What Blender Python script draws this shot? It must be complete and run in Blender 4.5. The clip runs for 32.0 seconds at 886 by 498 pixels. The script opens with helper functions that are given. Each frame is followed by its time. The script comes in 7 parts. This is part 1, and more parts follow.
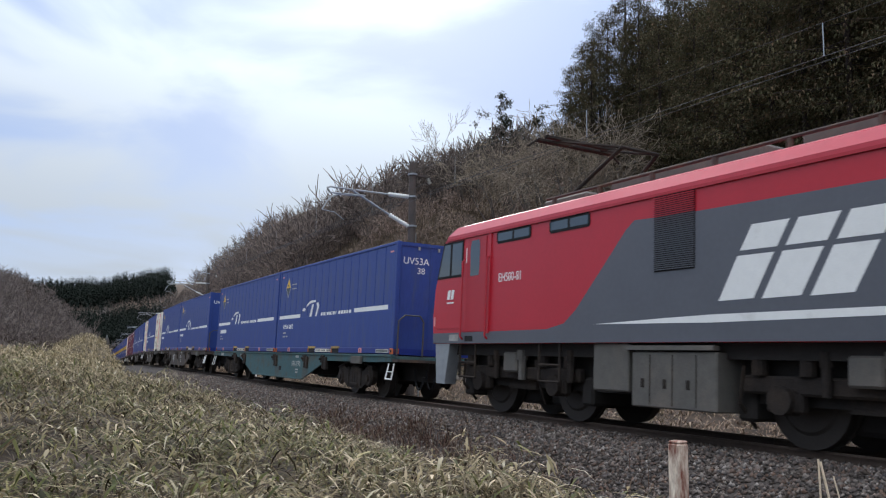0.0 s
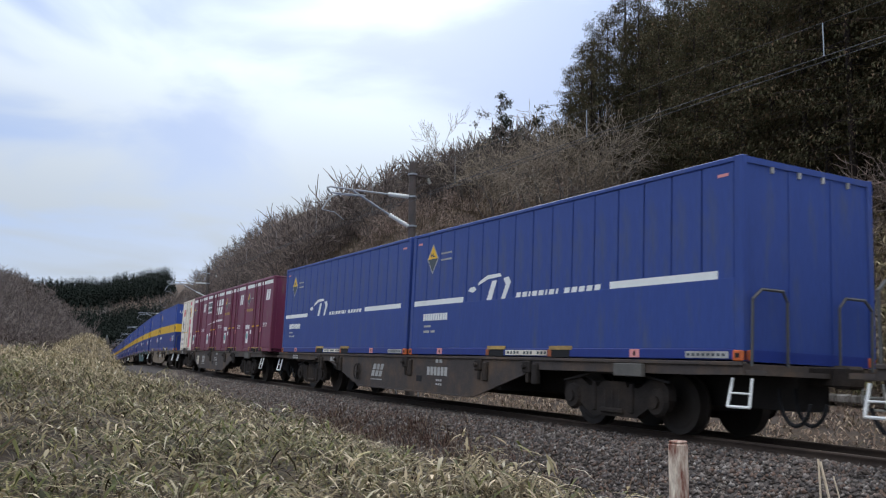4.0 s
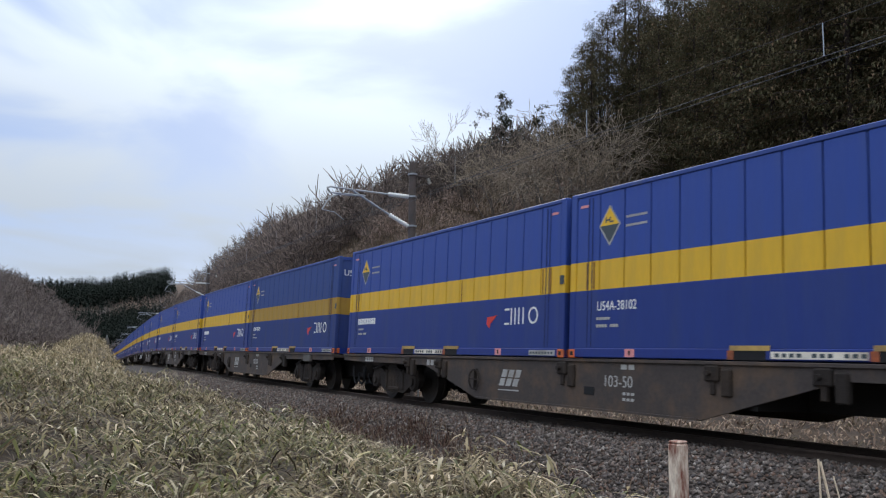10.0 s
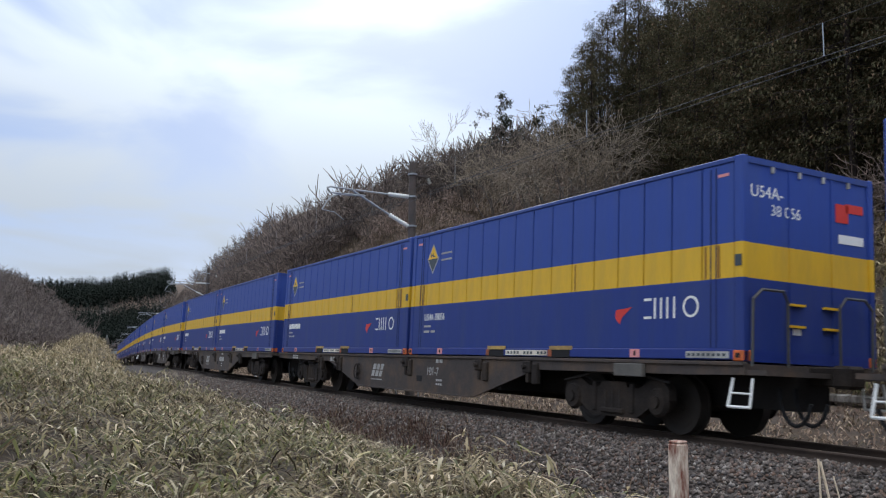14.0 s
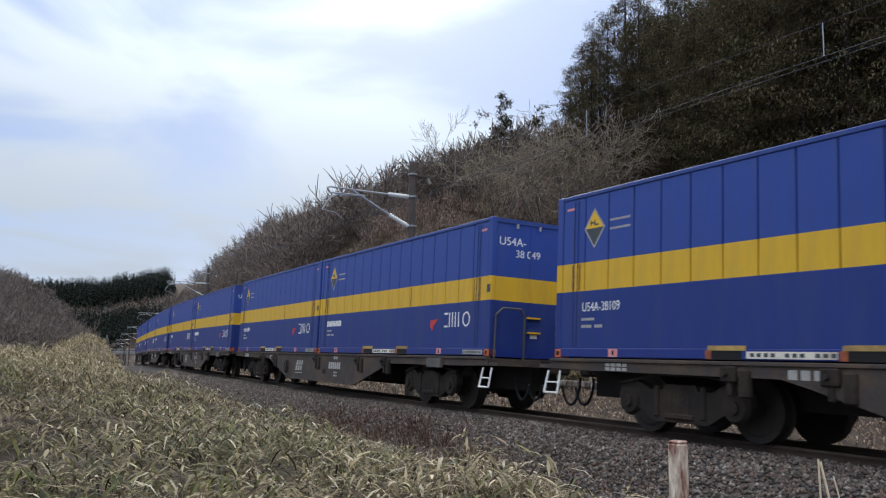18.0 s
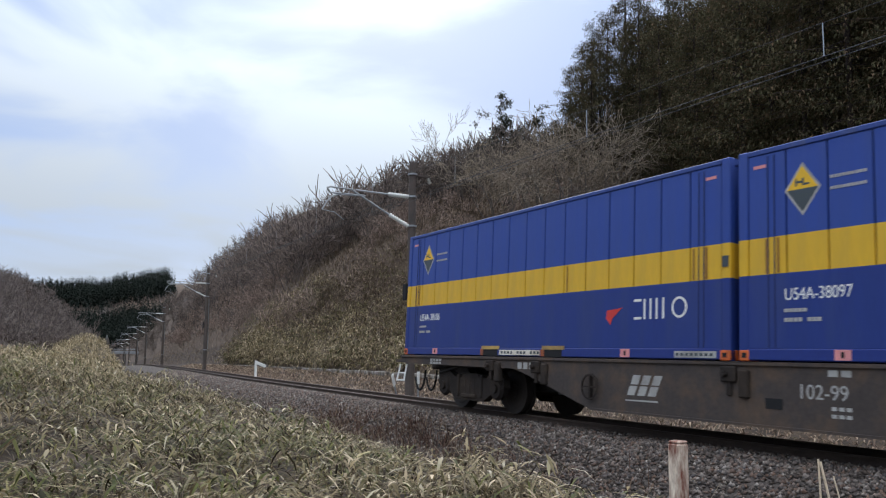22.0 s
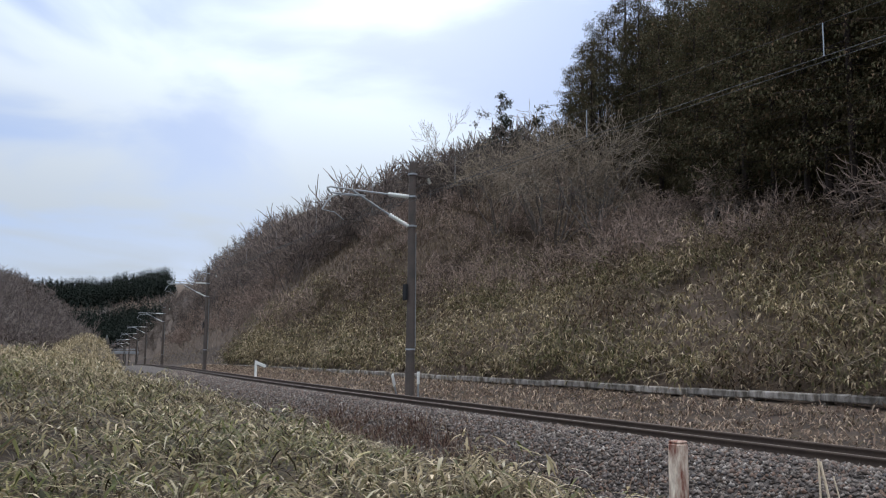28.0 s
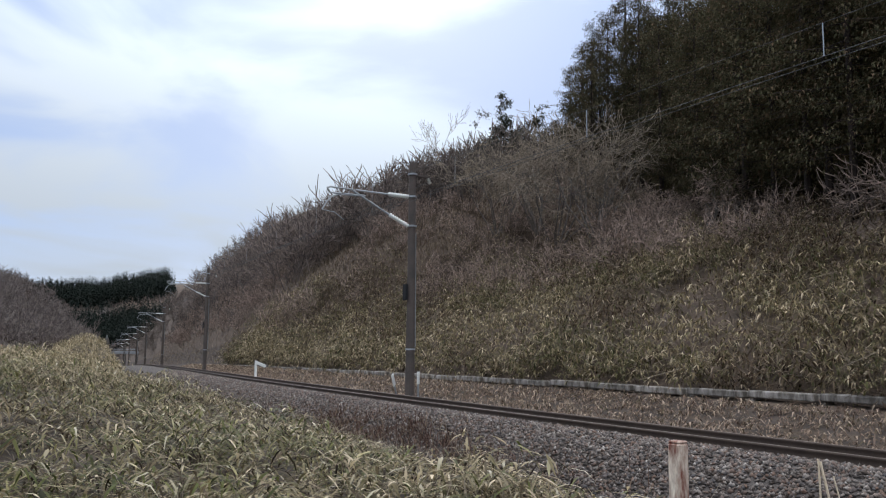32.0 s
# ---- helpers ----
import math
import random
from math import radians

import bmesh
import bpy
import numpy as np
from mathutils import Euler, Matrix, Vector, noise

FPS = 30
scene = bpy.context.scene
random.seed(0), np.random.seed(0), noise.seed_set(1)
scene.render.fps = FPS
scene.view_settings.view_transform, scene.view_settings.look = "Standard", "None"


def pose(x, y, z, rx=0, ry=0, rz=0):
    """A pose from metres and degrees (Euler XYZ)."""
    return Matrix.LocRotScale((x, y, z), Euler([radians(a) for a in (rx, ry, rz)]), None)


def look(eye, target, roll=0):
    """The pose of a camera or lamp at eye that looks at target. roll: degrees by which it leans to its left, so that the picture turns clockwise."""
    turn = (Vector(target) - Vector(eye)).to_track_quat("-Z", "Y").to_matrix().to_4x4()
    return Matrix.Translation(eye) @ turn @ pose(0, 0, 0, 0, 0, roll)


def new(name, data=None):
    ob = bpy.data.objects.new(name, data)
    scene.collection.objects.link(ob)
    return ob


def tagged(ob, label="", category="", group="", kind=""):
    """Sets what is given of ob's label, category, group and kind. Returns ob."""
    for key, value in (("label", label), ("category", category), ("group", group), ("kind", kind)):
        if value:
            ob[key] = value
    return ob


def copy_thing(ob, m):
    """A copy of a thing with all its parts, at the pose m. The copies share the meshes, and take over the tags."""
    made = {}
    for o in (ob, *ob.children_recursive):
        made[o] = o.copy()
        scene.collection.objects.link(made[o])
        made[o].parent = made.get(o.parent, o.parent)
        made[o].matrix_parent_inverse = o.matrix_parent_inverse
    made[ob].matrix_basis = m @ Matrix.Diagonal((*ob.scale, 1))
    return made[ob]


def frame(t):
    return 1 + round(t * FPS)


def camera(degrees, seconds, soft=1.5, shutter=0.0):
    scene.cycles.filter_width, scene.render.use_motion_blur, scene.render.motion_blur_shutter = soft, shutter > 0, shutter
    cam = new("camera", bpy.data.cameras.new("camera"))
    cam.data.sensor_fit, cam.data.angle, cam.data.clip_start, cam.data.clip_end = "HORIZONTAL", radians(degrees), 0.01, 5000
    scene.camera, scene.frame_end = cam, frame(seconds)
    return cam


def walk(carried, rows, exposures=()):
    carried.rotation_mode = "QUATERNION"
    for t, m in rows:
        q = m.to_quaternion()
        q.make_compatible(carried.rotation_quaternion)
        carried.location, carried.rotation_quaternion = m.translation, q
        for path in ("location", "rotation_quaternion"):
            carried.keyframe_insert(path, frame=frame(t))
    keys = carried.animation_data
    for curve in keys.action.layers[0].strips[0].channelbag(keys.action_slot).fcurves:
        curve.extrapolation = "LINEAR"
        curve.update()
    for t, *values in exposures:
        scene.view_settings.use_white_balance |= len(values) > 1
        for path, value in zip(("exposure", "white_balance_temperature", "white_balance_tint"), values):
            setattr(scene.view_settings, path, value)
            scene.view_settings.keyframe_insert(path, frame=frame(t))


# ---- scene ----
SECONDS = 32.0
EYE = Vector((0.0, -9.42, 1.14))
HEADING, PITCH = 29.70, 6.77          # degrees: turn from -x towards +y, and upward tilt


def heading_vector(h, e):
    h, e = radians(h), radians(e)
    return Vector((-math.cos(h) * math.cos(e), math.sin(h) * math.cos(e), math.sin(e)))


cam = camera(54.69, SECONDS, soft=1.15, shutter=0.06)
CAMERA_POSE = look(EYE, EYE + heading_vector(HEADING, PITCH) * 10, 0.53)
walk(cam, [(0.0, CAMERA_POSE), (SECONDS, CAMERA_POSE)], [(0.0, 0.0), (SECONDS, 0.0)])

# ---------------------------------------------------------------- sky and sun
SUN_HEADING, SUN_ELEVATION = 25.0, 30.0
SUN_WAY = heading_vector(SUN_HEADING, SUN_ELEVATION)


def build_light():
    world = bpy.data.worlds.new("cloudy_sky")
    scene.world = world
    world.use_nodes = True
    nt = world.node_tree
    nt.nodes.clear()
    N, Lk = nt.nodes.new, nt.links.new
    out, bg = N("ShaderNodeOutputWorld"), N("ShaderNodeBackground")
    sky = N("ShaderNodeTexSky")
    sky.sky_type, sky.sun_disc = "NISHITA", False
    sky.sun_elevation, sky.sun_rotation = radians(SUN_ELEVATION), math.atan2(SUN_WAY.x, SUN_WAY.y)
    sky.air_density, sky.dust_density = 1.0, 0.6
    tc = N("ShaderNodeTexCoord")
    sep = N("ShaderNodeSeparateXYZ")
    Lk(tc.outputs["Generated"], sep.inputs[0])
    # cloud sheet: the direction is projected on a level plane far above
    add = N("ShaderNodeMath"); add.operation = "ADD"; add.inputs[1].default_value = 0.16
    mx = N("ShaderNodeMath"); mx.operation = "MAXIMUM"; mx.inputs[1].default_value = 0.0
    Lk(sep.outputs[2], mx.inputs[0]); Lk(mx.outputs[0], add.inputs[0])
    div = N("ShaderNodeVectorMath"); div.operation = "DIVIDE"
    comb = N("ShaderNodeCombineXYZ")
    for i in range(3):
        Lk(add.outputs[0], comb.inputs[i])
    Lk(tc.outputs["Generated"], div.inputs[0]); Lk(comb.outputs[0], div.inputs[1])
    noise_tex = N("ShaderNodeTexNoise")
    noise_tex.inputs["Scale"].default_value, noise_tex.inputs["Detail"].default_value = 1.25, 8.0
    noise_tex.inputs["Roughness"].default_value, noise_tex.inputs["Distortion"].default_value = 0.45, 0.5
    Lk(div.outputs[0], noise_tex.inputs["Vector"])
    ramp = N("ShaderNodeValToRGB")
    ramp.color_ramp.elements[0].position, ramp.color_ramp.elements[1].position = 0.40, 0.60
    ramp.color_ramp.elements[0].color = (0.22, 0.22, 0.22, 1)
    ramp.color_ramp.elements[1].color = (1, 1, 1, 1)
    ramp.color_ramp.interpolation = "EASE"
    Lk(noise_tex.outputs["Fac"], ramp.inputs[0])
    # thin cloud is brightest round the hidden sun
    dot = N("ShaderNodeVectorMath"); dot.operation = "DOT_PRODUCT"
    dot.inputs[1].default_value = SUN_WAY
    nrm = N("ShaderNodeVectorMath"); nrm.operation = "NORMALIZE"
    Lk(tc.outputs["Generated"], nrm.inputs[0]); Lk(nrm.outputs[0], dot.inputs[0])
    cl = N("ShaderNodeMath"); cl.operation = "MAXIMUM"; cl.inputs[1].default_value = 0.0
    Lk(dot.outputs["Value"], cl.inputs[0])
    pw = N("ShaderNodeMath"); pw.operation = "POWER"; pw.inputs[1].default_value = 22.0
    Lk(cl.outputs[0], pw.inputs[0])
    glow = N("ShaderNodeMath"); glow.operation = "MULTIPLY_ADD"
    glow.inputs[1].default_value, glow.inputs[2].default_value = 3.4, 6.0
    Lk(pw.outputs[0], glow.inputs[0])
    # a clouded sky is brighter overhead than near the horizon
    zz = N("ShaderNodeMath"); zz.operation = "MULTIPLY"
    Lk(mx.outputs[0], zz.inputs[0]); Lk(mx.outputs[0], zz.inputs[1])
    lift = N("ShaderNodeMath"); lift.operation = "MULTIPLY_ADD"
    lift.inputs[1].default_value, lift.inputs[2].default_value = 4.6, 0.84
    Lk(zz.outputs[0], lift.inputs[0])
    z4 = N("ShaderNodeMath"); z4.operation = "MULTIPLY"
    Lk(zz.outputs[0], z4.inputs[0]); Lk(zz.outputs[0], z4.inputs[1])
    top = N("ShaderNodeMath"); top.operation = "MULTIPLY_ADD"
    top.inputs[1].default_value = 2.0
    Lk(z4.outputs[0], top.inputs[0]); Lk(lift.outputs[0], top.inputs[2])
    bright = N("ShaderNodeMath"); bright.operation = "MULTIPLY"
    Lk(glow.outputs[0], bright.inputs[0]); Lk(top.outputs[0], bright.inputs[1])
    high = N("ShaderNodeMapRange"); high.interpolation_type = "SMOOTHSTEP"
    high.inputs["From Min"].default_value, high.inputs["From Max"].default_value = 0.38, 0.75
    Lk(mx.outputs[0], high.inputs["Value"])
    tint = N("ShaderNodeMixRGB")
    tint.inputs[1].default_value, tint.inputs[2].default_value = (0.885, 1.0, 1.15, 1), (0.965, 1.0, 1.065, 1)
    Lk(high.outputs[0], tint.inputs[0])
    white = N("ShaderNodeVectorMath"); white.operation = "SCALE"
    Lk(tint.outputs[0], white.inputs[0])
    Lk(bright.outputs[0], white.inputs["Scale"])
    # blue between the clouds: the clear sky with a veil of thin cloud
    veil = N("ShaderNodeMixRGB"); veil.inputs[0].default_value = 0.72
    veil.inputs[2].default_value = (2.9, 4.2, 7.6, 1)
    Lk(sky.outputs[0], veil.inputs[1])
    mix = N("ShaderNodeMixRGB")
    Lk(ramp.outputs[0], mix.inputs[0]); Lk(veil.outputs[0], mix.inputs[1]); Lk(white.outputs[0], mix.inputs[2])
    Lk(mix.outputs[0], bg.inputs[0])
    bg.inputs[1].default_value = 0.112
    Lk(bg.outputs[0], out.inputs[0])
    lamp = bpy.data.lights.new("sun", "SUN")
    lamp.energy, lamp.angle, lamp.color = 0.9, radians(14), (1.0, 0.96, 0.9)
    ob = new("sun", lamp)
    ob.matrix_world = look(SUN_WAY * 100, (0, 0, 0))


build_light()


# ---------------------------------------------------------------- materials
def material(name, color, rough=0.8, metal=0.0, vary=0.15, scale=6.0, bump=0.0, bump_scale=60.0, island=0.0, obj=0.0,
             dirt=None, dirt_amount=0.0, dirt_scale=2.0, spec=0.4, coords="Object", stretch=(1, 1, 1), trans=0.0):
    """A principled surface with colour variation at two scales, optional dirt of its own colour and fine relief."""
    m = bpy.data.materials.new(name)
    m.use_nodes = True
    nt = m.node_tree
    N, Lk = nt.nodes.new, nt.links.new
    bs = nt.nodes["Principled BSDF"]
    bs.inputs["Roughness"].default_value, bs.inputs["Metallic"].default_value = rough, metal
    bs.inputs["Specular IOR Level"].default_value = spec
    tc = N("ShaderNodeTexCoord")
    mp = N("ShaderNodeMapping")
    mp.inputs["Scale"].default_value = stretch
    Lk(tc.outputs[coords], mp.inputs[0])
    n1 = N("ShaderNodeTexNoise"); n1.inputs["Scale"].default_value = scale; n1.inputs["Detail"].default_value = 5
    n2 = N("ShaderNodeTexNoise"); n2.inputs["Scale"].default_value = scale * 9; n2.inputs["Detail"].default_value = 3
    Lk(mp.outputs[0], n1.inputs["Vector"]); Lk(mp.outputs[0], n2.inputs["Vector"])
    sm = N("ShaderNodeMath"); sm.operation = "ADD"
    Lk(n1.outputs["Fac"], sm.inputs[0]); Lk(n2.outputs["Fac"], sm.inputs[1])
    value = N("ShaderNodeMapRange")
    value.inputs["From Min"].default_value, value.inputs["From Max"].default_value = 0.6, 1.4
    value.inputs["To Min"].default_value, value.inputs["To Max"].default_value = 1 - vary, 1 + vary
    Lk(sm.outputs[0], value.inputs["Value"])
    last = value.outputs[0]
    for amount, kind, sock in ((island, "ShaderNodeNewGeometry", "Random Per Island"), (obj, "ShaderNodeObjectInfo", "Random")):
        if amount:
            g = N(kind)
            r = N("ShaderNodeMapRange")
            r.inputs["To Min"].default_value, r.inputs["To Max"].default_value = 1 - amount, 1 + amount
            Lk(g.outputs[sock], r.inputs["Value"])
            mu = N("ShaderNodeMath"); mu.operation = "MULTIPLY"
            Lk(last, mu.inputs[0]); Lk(r.outputs[0], mu.inputs[1])
            last = mu.outputs[0]
    base = N("ShaderNodeRGB"); base.outputs[0].default_value = (*color, 1)
    col = base.outputs[0]
    if dirt:
        nd = N("ShaderNodeTexNoise"); nd.inputs["Scale"].default_value = dirt_scale; nd.inputs["Detail"].default_value = 8
        nd.inputs["Roughness"].default_value = 0.65
        Lk(mp.outputs[0], nd.inputs["Vector"])
        rp = N("ShaderNodeMapRange")
        rp.inputs["From Min"].default_value, rp.inputs["From Max"].default_value = 0.62 - 0.35 * dirt_amount, 0.85 - 0.35 * dirt_amount
        Lk(nd.outputs["Fac"], rp.inputs["Value"])
        mxd = N("ShaderNodeMixRGB"); mxd.inputs[2].default_value = (*dirt, 1)
        Lk(rp.outputs[0], mxd.inputs[0]); Lk(col, mxd.inputs[1])
        col = mxd.outputs[0]
    sc = N("ShaderNodeVectorMath"); sc.operation = "SCALE"
    Lk(col, sc.inputs[0]); Lk(last, sc.inputs["Scale"])
    Lk(sc.outputs[0], bs.inputs["Base Color"])
    if bump:
        nb = N("ShaderNodeTexNoise"); nb.inputs["Scale"].default_value = bump_scale; nb.inputs["Detail"].default_value = 4
        Lk(mp.outputs[0], nb.inputs["Vector"])
        b = N("ShaderNodeBump"); b.inputs["Strength"].default_value = bump; b.inputs["Distance"].default_value = 0.02
        Lk(nb.outputs["Fac"], b.inputs["Height"]); Lk(b.outputs[0], bs.inputs["Normal"])
    if trans:
        tr = N("ShaderNodeBsdfTranslucent"); ms = N("ShaderNodeMixShader"); ms.inputs[0].default_value = trans
        Lk(sc.outputs[0], tr.inputs[0]); Lk(bs.outputs[0], ms.inputs[1]); Lk(tr.outputs[0], ms.inputs[2])
        Lk(ms.outputs[0], nt.nodes["Material Output"].inputs[0])
    return m


def banded(name, low, band, high, z0, z1, rough=0.5, dirt=(0.10, 0.11, 0.14), dirt_amount=0.06, vary=0.07):
    """Paint in level bands on a container's wall, measured from the container's floor, with dust streaks."""
    m = material(name, (1, 1, 1), rough, vary=vary, scale=1.6, stretch=(3.0, 3.0, 0.5), bump=0.05, bump_scale=5, spec=0.28)
    nt = m.node_tree
    N, Lk = nt.nodes.new, nt.links.new
    tc = next(n for n in nt.nodes if n.bl_idname == "ShaderNodeTexCoord")
    sep = N("ShaderNodeSeparateXYZ"); Lk(tc.outputs["Object"], sep.inputs[0])
    def step(v):
        g = N("ShaderNodeMath"); g.operation = "GREATER_THAN"; g.inputs[1].default_value = v
        Lk(sep.outputs[2], g.inputs[0]); return g.outputs[0]
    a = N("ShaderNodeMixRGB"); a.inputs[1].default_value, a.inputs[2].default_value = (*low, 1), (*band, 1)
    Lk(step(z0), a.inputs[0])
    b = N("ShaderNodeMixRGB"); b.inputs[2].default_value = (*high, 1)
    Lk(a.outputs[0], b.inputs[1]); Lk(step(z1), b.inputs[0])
    col = b.outputs[0]
    nd = N("ShaderNodeTexNoise"); nd.inputs["Scale"].default_value = 1.1; nd.inputs["Detail"].default_value = 9
    mp = next(n for n in nt.nodes if n.bl_idname == "ShaderNodeMapping")
    info = N("ShaderNodeObjectInfo")
    Lk(mp.outputs[0], nd.inputs["Vector"])
    rp = N("ShaderNodeMapRange"); rp.inputs["From Min"].default_value, rp.inputs["From Max"].default_value = 0.45, 0.8
    rp.inputs["To Max"].default_value = min(1, dirt_amount * 4)
    rp.inputs["To Min"].default_value = dirt_amount
    Lk(nd.outputs["Fac"], rp.inputs["Value"])
    mxd = N("ShaderNodeMixRGB"); mxd.inputs[2].default_value = (*dirt, 1)
    Lk(rp.outputs[0], mxd.inputs[0]); Lk(col, mxd.inputs[1])
    sc = next(n for n in nt.nodes if n.bl_idname == "ShaderNodeVectorMath")
    Lk(mxd.outputs[0], sc.inputs[0])
    return m


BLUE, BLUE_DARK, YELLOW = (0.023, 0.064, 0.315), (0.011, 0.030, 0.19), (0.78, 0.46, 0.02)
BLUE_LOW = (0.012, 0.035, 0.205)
M = dict(
    ballast=material("ballast_stone", (0.128, 0.104, 0.088), 0.95, vary=0.35, scale=8, island=0.7, spec=0.15, bump=0.5, bump_scale=80),
    ballast_bed=material("ballast_bed", (0.07, 0.058, 0.05), 0.95, vary=0.45, scale=14, bump=1.0, bump_scale=30),
    earth=material("dry_earth", (0.048, 0.035, 0.027), 1.0, vary=0.35, scale=1.5, bump=0.8, bump_scale=12, dirt=(0.085, 0.060, 0.040), dirt_amount=0.5),
    litter=material("leaf_litter", (0.085, 0.059, 0.043), 1.0, vary=0.45, scale=0.8, bump=1.0, bump_scale=6, dirt=(0.105, 0.075, 0.05), dirt_amount=0.5, dirt_scale=0.3),
    rail_side=material("rail_rust", (0.062, 0.043, 0.032), 0.85, vary=0.3, scale=5),
    rail_top=material("rail_polish", (0.10, 0.072, 0.054), 0.6, metal=0.1, vary=0.15, scale=5),
    concrete=material("weathered_concrete", (0.38, 0.345, 0.305), 0.9, vary=0.3, scale=3, bump=0.3, dirt=(0.095, 0.082, 0.066), dirt_amount=0.75, dirt_scale=3.5, stretch=(1, 1, 0.4), obj=0.35),
    pole=material("pole_concrete", (0.095, 0.075, 0.064), 0.85, vary=0.2, scale=4, bump=0.2, dirt=(0.05, 0.045, 0.04), dirt_amount=0.5),
    galvanised=material("galvanised_steel", (0.34, 0.36, 0.37), 0.5, metal=0.6, vary=0.15, scale=8),
    wire=material("wire", (0.10, 0.10, 0.10), 0.6, metal=0.5),
    porcelain=material("porcelain", (0.65, 0.66, 0.62), 0.25, vary=0.05),
    white_paint=material("white_paint", (0.78, 0.78, 0.74), 0.6, vary=0.06, dirt=(0.4, 0.38, 0.33), dirt_amount=0.25),
    blue=material("container_blue", (0.029, 0.060, 0.235), 0.5, vary=0.14, scale=1.2, stretch=(2.5, 2.5, 0.5), dirt=(0.06, 0.075, 0.14), dirt_amount=0.25, dirt_scale=1.2, spec=0.3),
    blue_dark=material("container_sill_blue", BLUE_DARK, 0.45, vary=0.10, scale=2),
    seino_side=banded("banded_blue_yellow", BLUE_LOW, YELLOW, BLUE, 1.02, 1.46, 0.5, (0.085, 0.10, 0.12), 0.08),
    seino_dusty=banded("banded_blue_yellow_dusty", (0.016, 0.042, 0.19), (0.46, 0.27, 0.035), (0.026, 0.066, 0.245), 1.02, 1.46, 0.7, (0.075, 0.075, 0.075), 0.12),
    pocket_yellow=material("worn_pocket_yellow", (0.50, 0.33, 0.10), 0.7, vary=0.2, dirt=(0.2, 0.13, 0.07), dirt_amount=0.4),
    yellow=material("yellow_paint", YELLOW, 0.5, vary=0.1),
    orange=material("orange_casting", (0.62, 0.13, 0.03), 0.6, vary=0.2, dirt=(0.1, 0.05, 0.03), dirt_amount=0.4),
    pink=material("pink_plate", (0.70, 0.28, 0.27), 0.6, vary=0.1),
    red=material("red_mark", (0.62, 0.04, 0.03), 0.5, vary=0.08),
    # near black: the shade beneath the floors is put into this colour
    underframe=material("shaded_underframe", (0.022, 0.019, 0.017), 0.9, vary=0.3, scale=4),
    black=material("black_void", (0.012, 0.012, 0.013), 0.9),
    wagon=material("wagon_grey_brown", (0.060, 0.048, 0.042), 0.8, vary=0.25, scale=2, bump=0.15, dirt=(0.10, 0.065, 0.04), dirt_amount=0.45),
    wagon_teal=material("wagon_teal", (0.05, 0.112, 0.118), 0.75, vary=0.2, scale=2, bump=0.15, dirt=(0.07, 0.055, 0.04), dirt_amount=0.4),
    wagon_beige=material("wagon_dusty_grey", (0.20, 0.152, 0.10), 0.95, vary=0.12, scale=1.2, bump=0.1, dirt=(0.10, 0.08, 0.062), dirt_amount=0.3),
    bogie=material("bogie_grime", (0.028, 0.023, 0.020), 0.9, vary=0.35, scale=5, bump=0.3, dirt=(0.052, 0.038, 0.028), dirt_amount=0.45, spec=0.2),
    wheel=material("wheel_steel", (0.045, 0.038, 0.033), 0.6, metal=0.4, vary=0.2),
    jot=material("cream_white_panel", (0.84, 0.79, 0.69), 0.5, vary=0.05, scale=2, dirt=(0.50, 0.40, 0.27), dirt_amount=0.02, dirt_scale=1.5, stretch=(2, 2, 0.6)),
    jot_rail=material("dusty_white_frame", (0.74, 0.68, 0.57), 0.6, vary=0.12, dirt=(0.25, 0.15, 0.08), dirt_amount=0.3),
    jot_pink=material("pink_band", (0.72, 0.16, 0.19), 0.5, vary=0.06),
    maroon=material("maroon_panel", (0.165, 0.030, 0.066), 0.5, vary=0.12, scale=2, dirt=(0.15, 0.09, 0.075), dirt_amount=0.3, stretch=(2, 2, 0.6)),
    white=material("white_marking", (0.80, 0.80, 0.76), 0.5, vary=0.05, scale=8, dirt=(0.55, 0.54, 0.50), dirt_amount=0.12),
    dull_white=material("worn_marking", (0.42, 0.41, 0.38), 0.6, vary=0.15, scale=8, dirt=(0.2, 0.19, 0.17), dirt_amount=0.4),
    sticker_green=material("sticker_green", (0.10, 0.42, 0.32), 0.6, vary=0.3, scale=12, dirt=(0.25, 0.45, 0.6), dirt_amount=0.5, dirt_scale=9),
    seam=material("weld_seam", (0.012, 0.022, 0.085), 0.7, vary=0.2),
    streak=material("rust_streak", (0.30, 0.15, 0.03), 0.8, vary=0.4, scale=6, stretch=(4, 4, 0.6)),
    slate=material("slate_mark", (0.05, 0.065, 0.07), 0.5, vary=0.1),
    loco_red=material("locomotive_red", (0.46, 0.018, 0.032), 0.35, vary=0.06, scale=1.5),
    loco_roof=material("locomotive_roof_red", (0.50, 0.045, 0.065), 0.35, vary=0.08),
    loco_grey=material("locomotive_grey", (0.10, 0.105, 0.12), 0.4, vary=0.08, scale=1.5),
    loco_box=material("equipment_grey", (0.105, 0.098, 0.086), 0.75, vary=0.2, dirt=(0.14, 0.12, 0.10), dirt_amount=0.4),
    loco_door=material("locomotive_door_red", (0.40, 0.016, 0.028), 0.4, vary=0.06),
    glass=material("dark_glass", (0.05, 0.07, 0.08), 0.08, spec=0.8, vary=0.05),
)


# ---------------------------------------------------------------- mesh helpers
def link_mesh(name, bm, mat, parent=None, label="", smooth=False):
    me = bpy.data.meshes.new(name)
    bm.to_mesh(me)
    bm.free()
    for m in (mat if isinstance(mat, (list, tuple)) else [mat]):
        me.materials.append(m)
    if smooth:
        me.shade_smooth()
    ob = new(name, me)
    if parent:
        ob.parent = parent
    if label:
        ob["label"] = label
    return ob


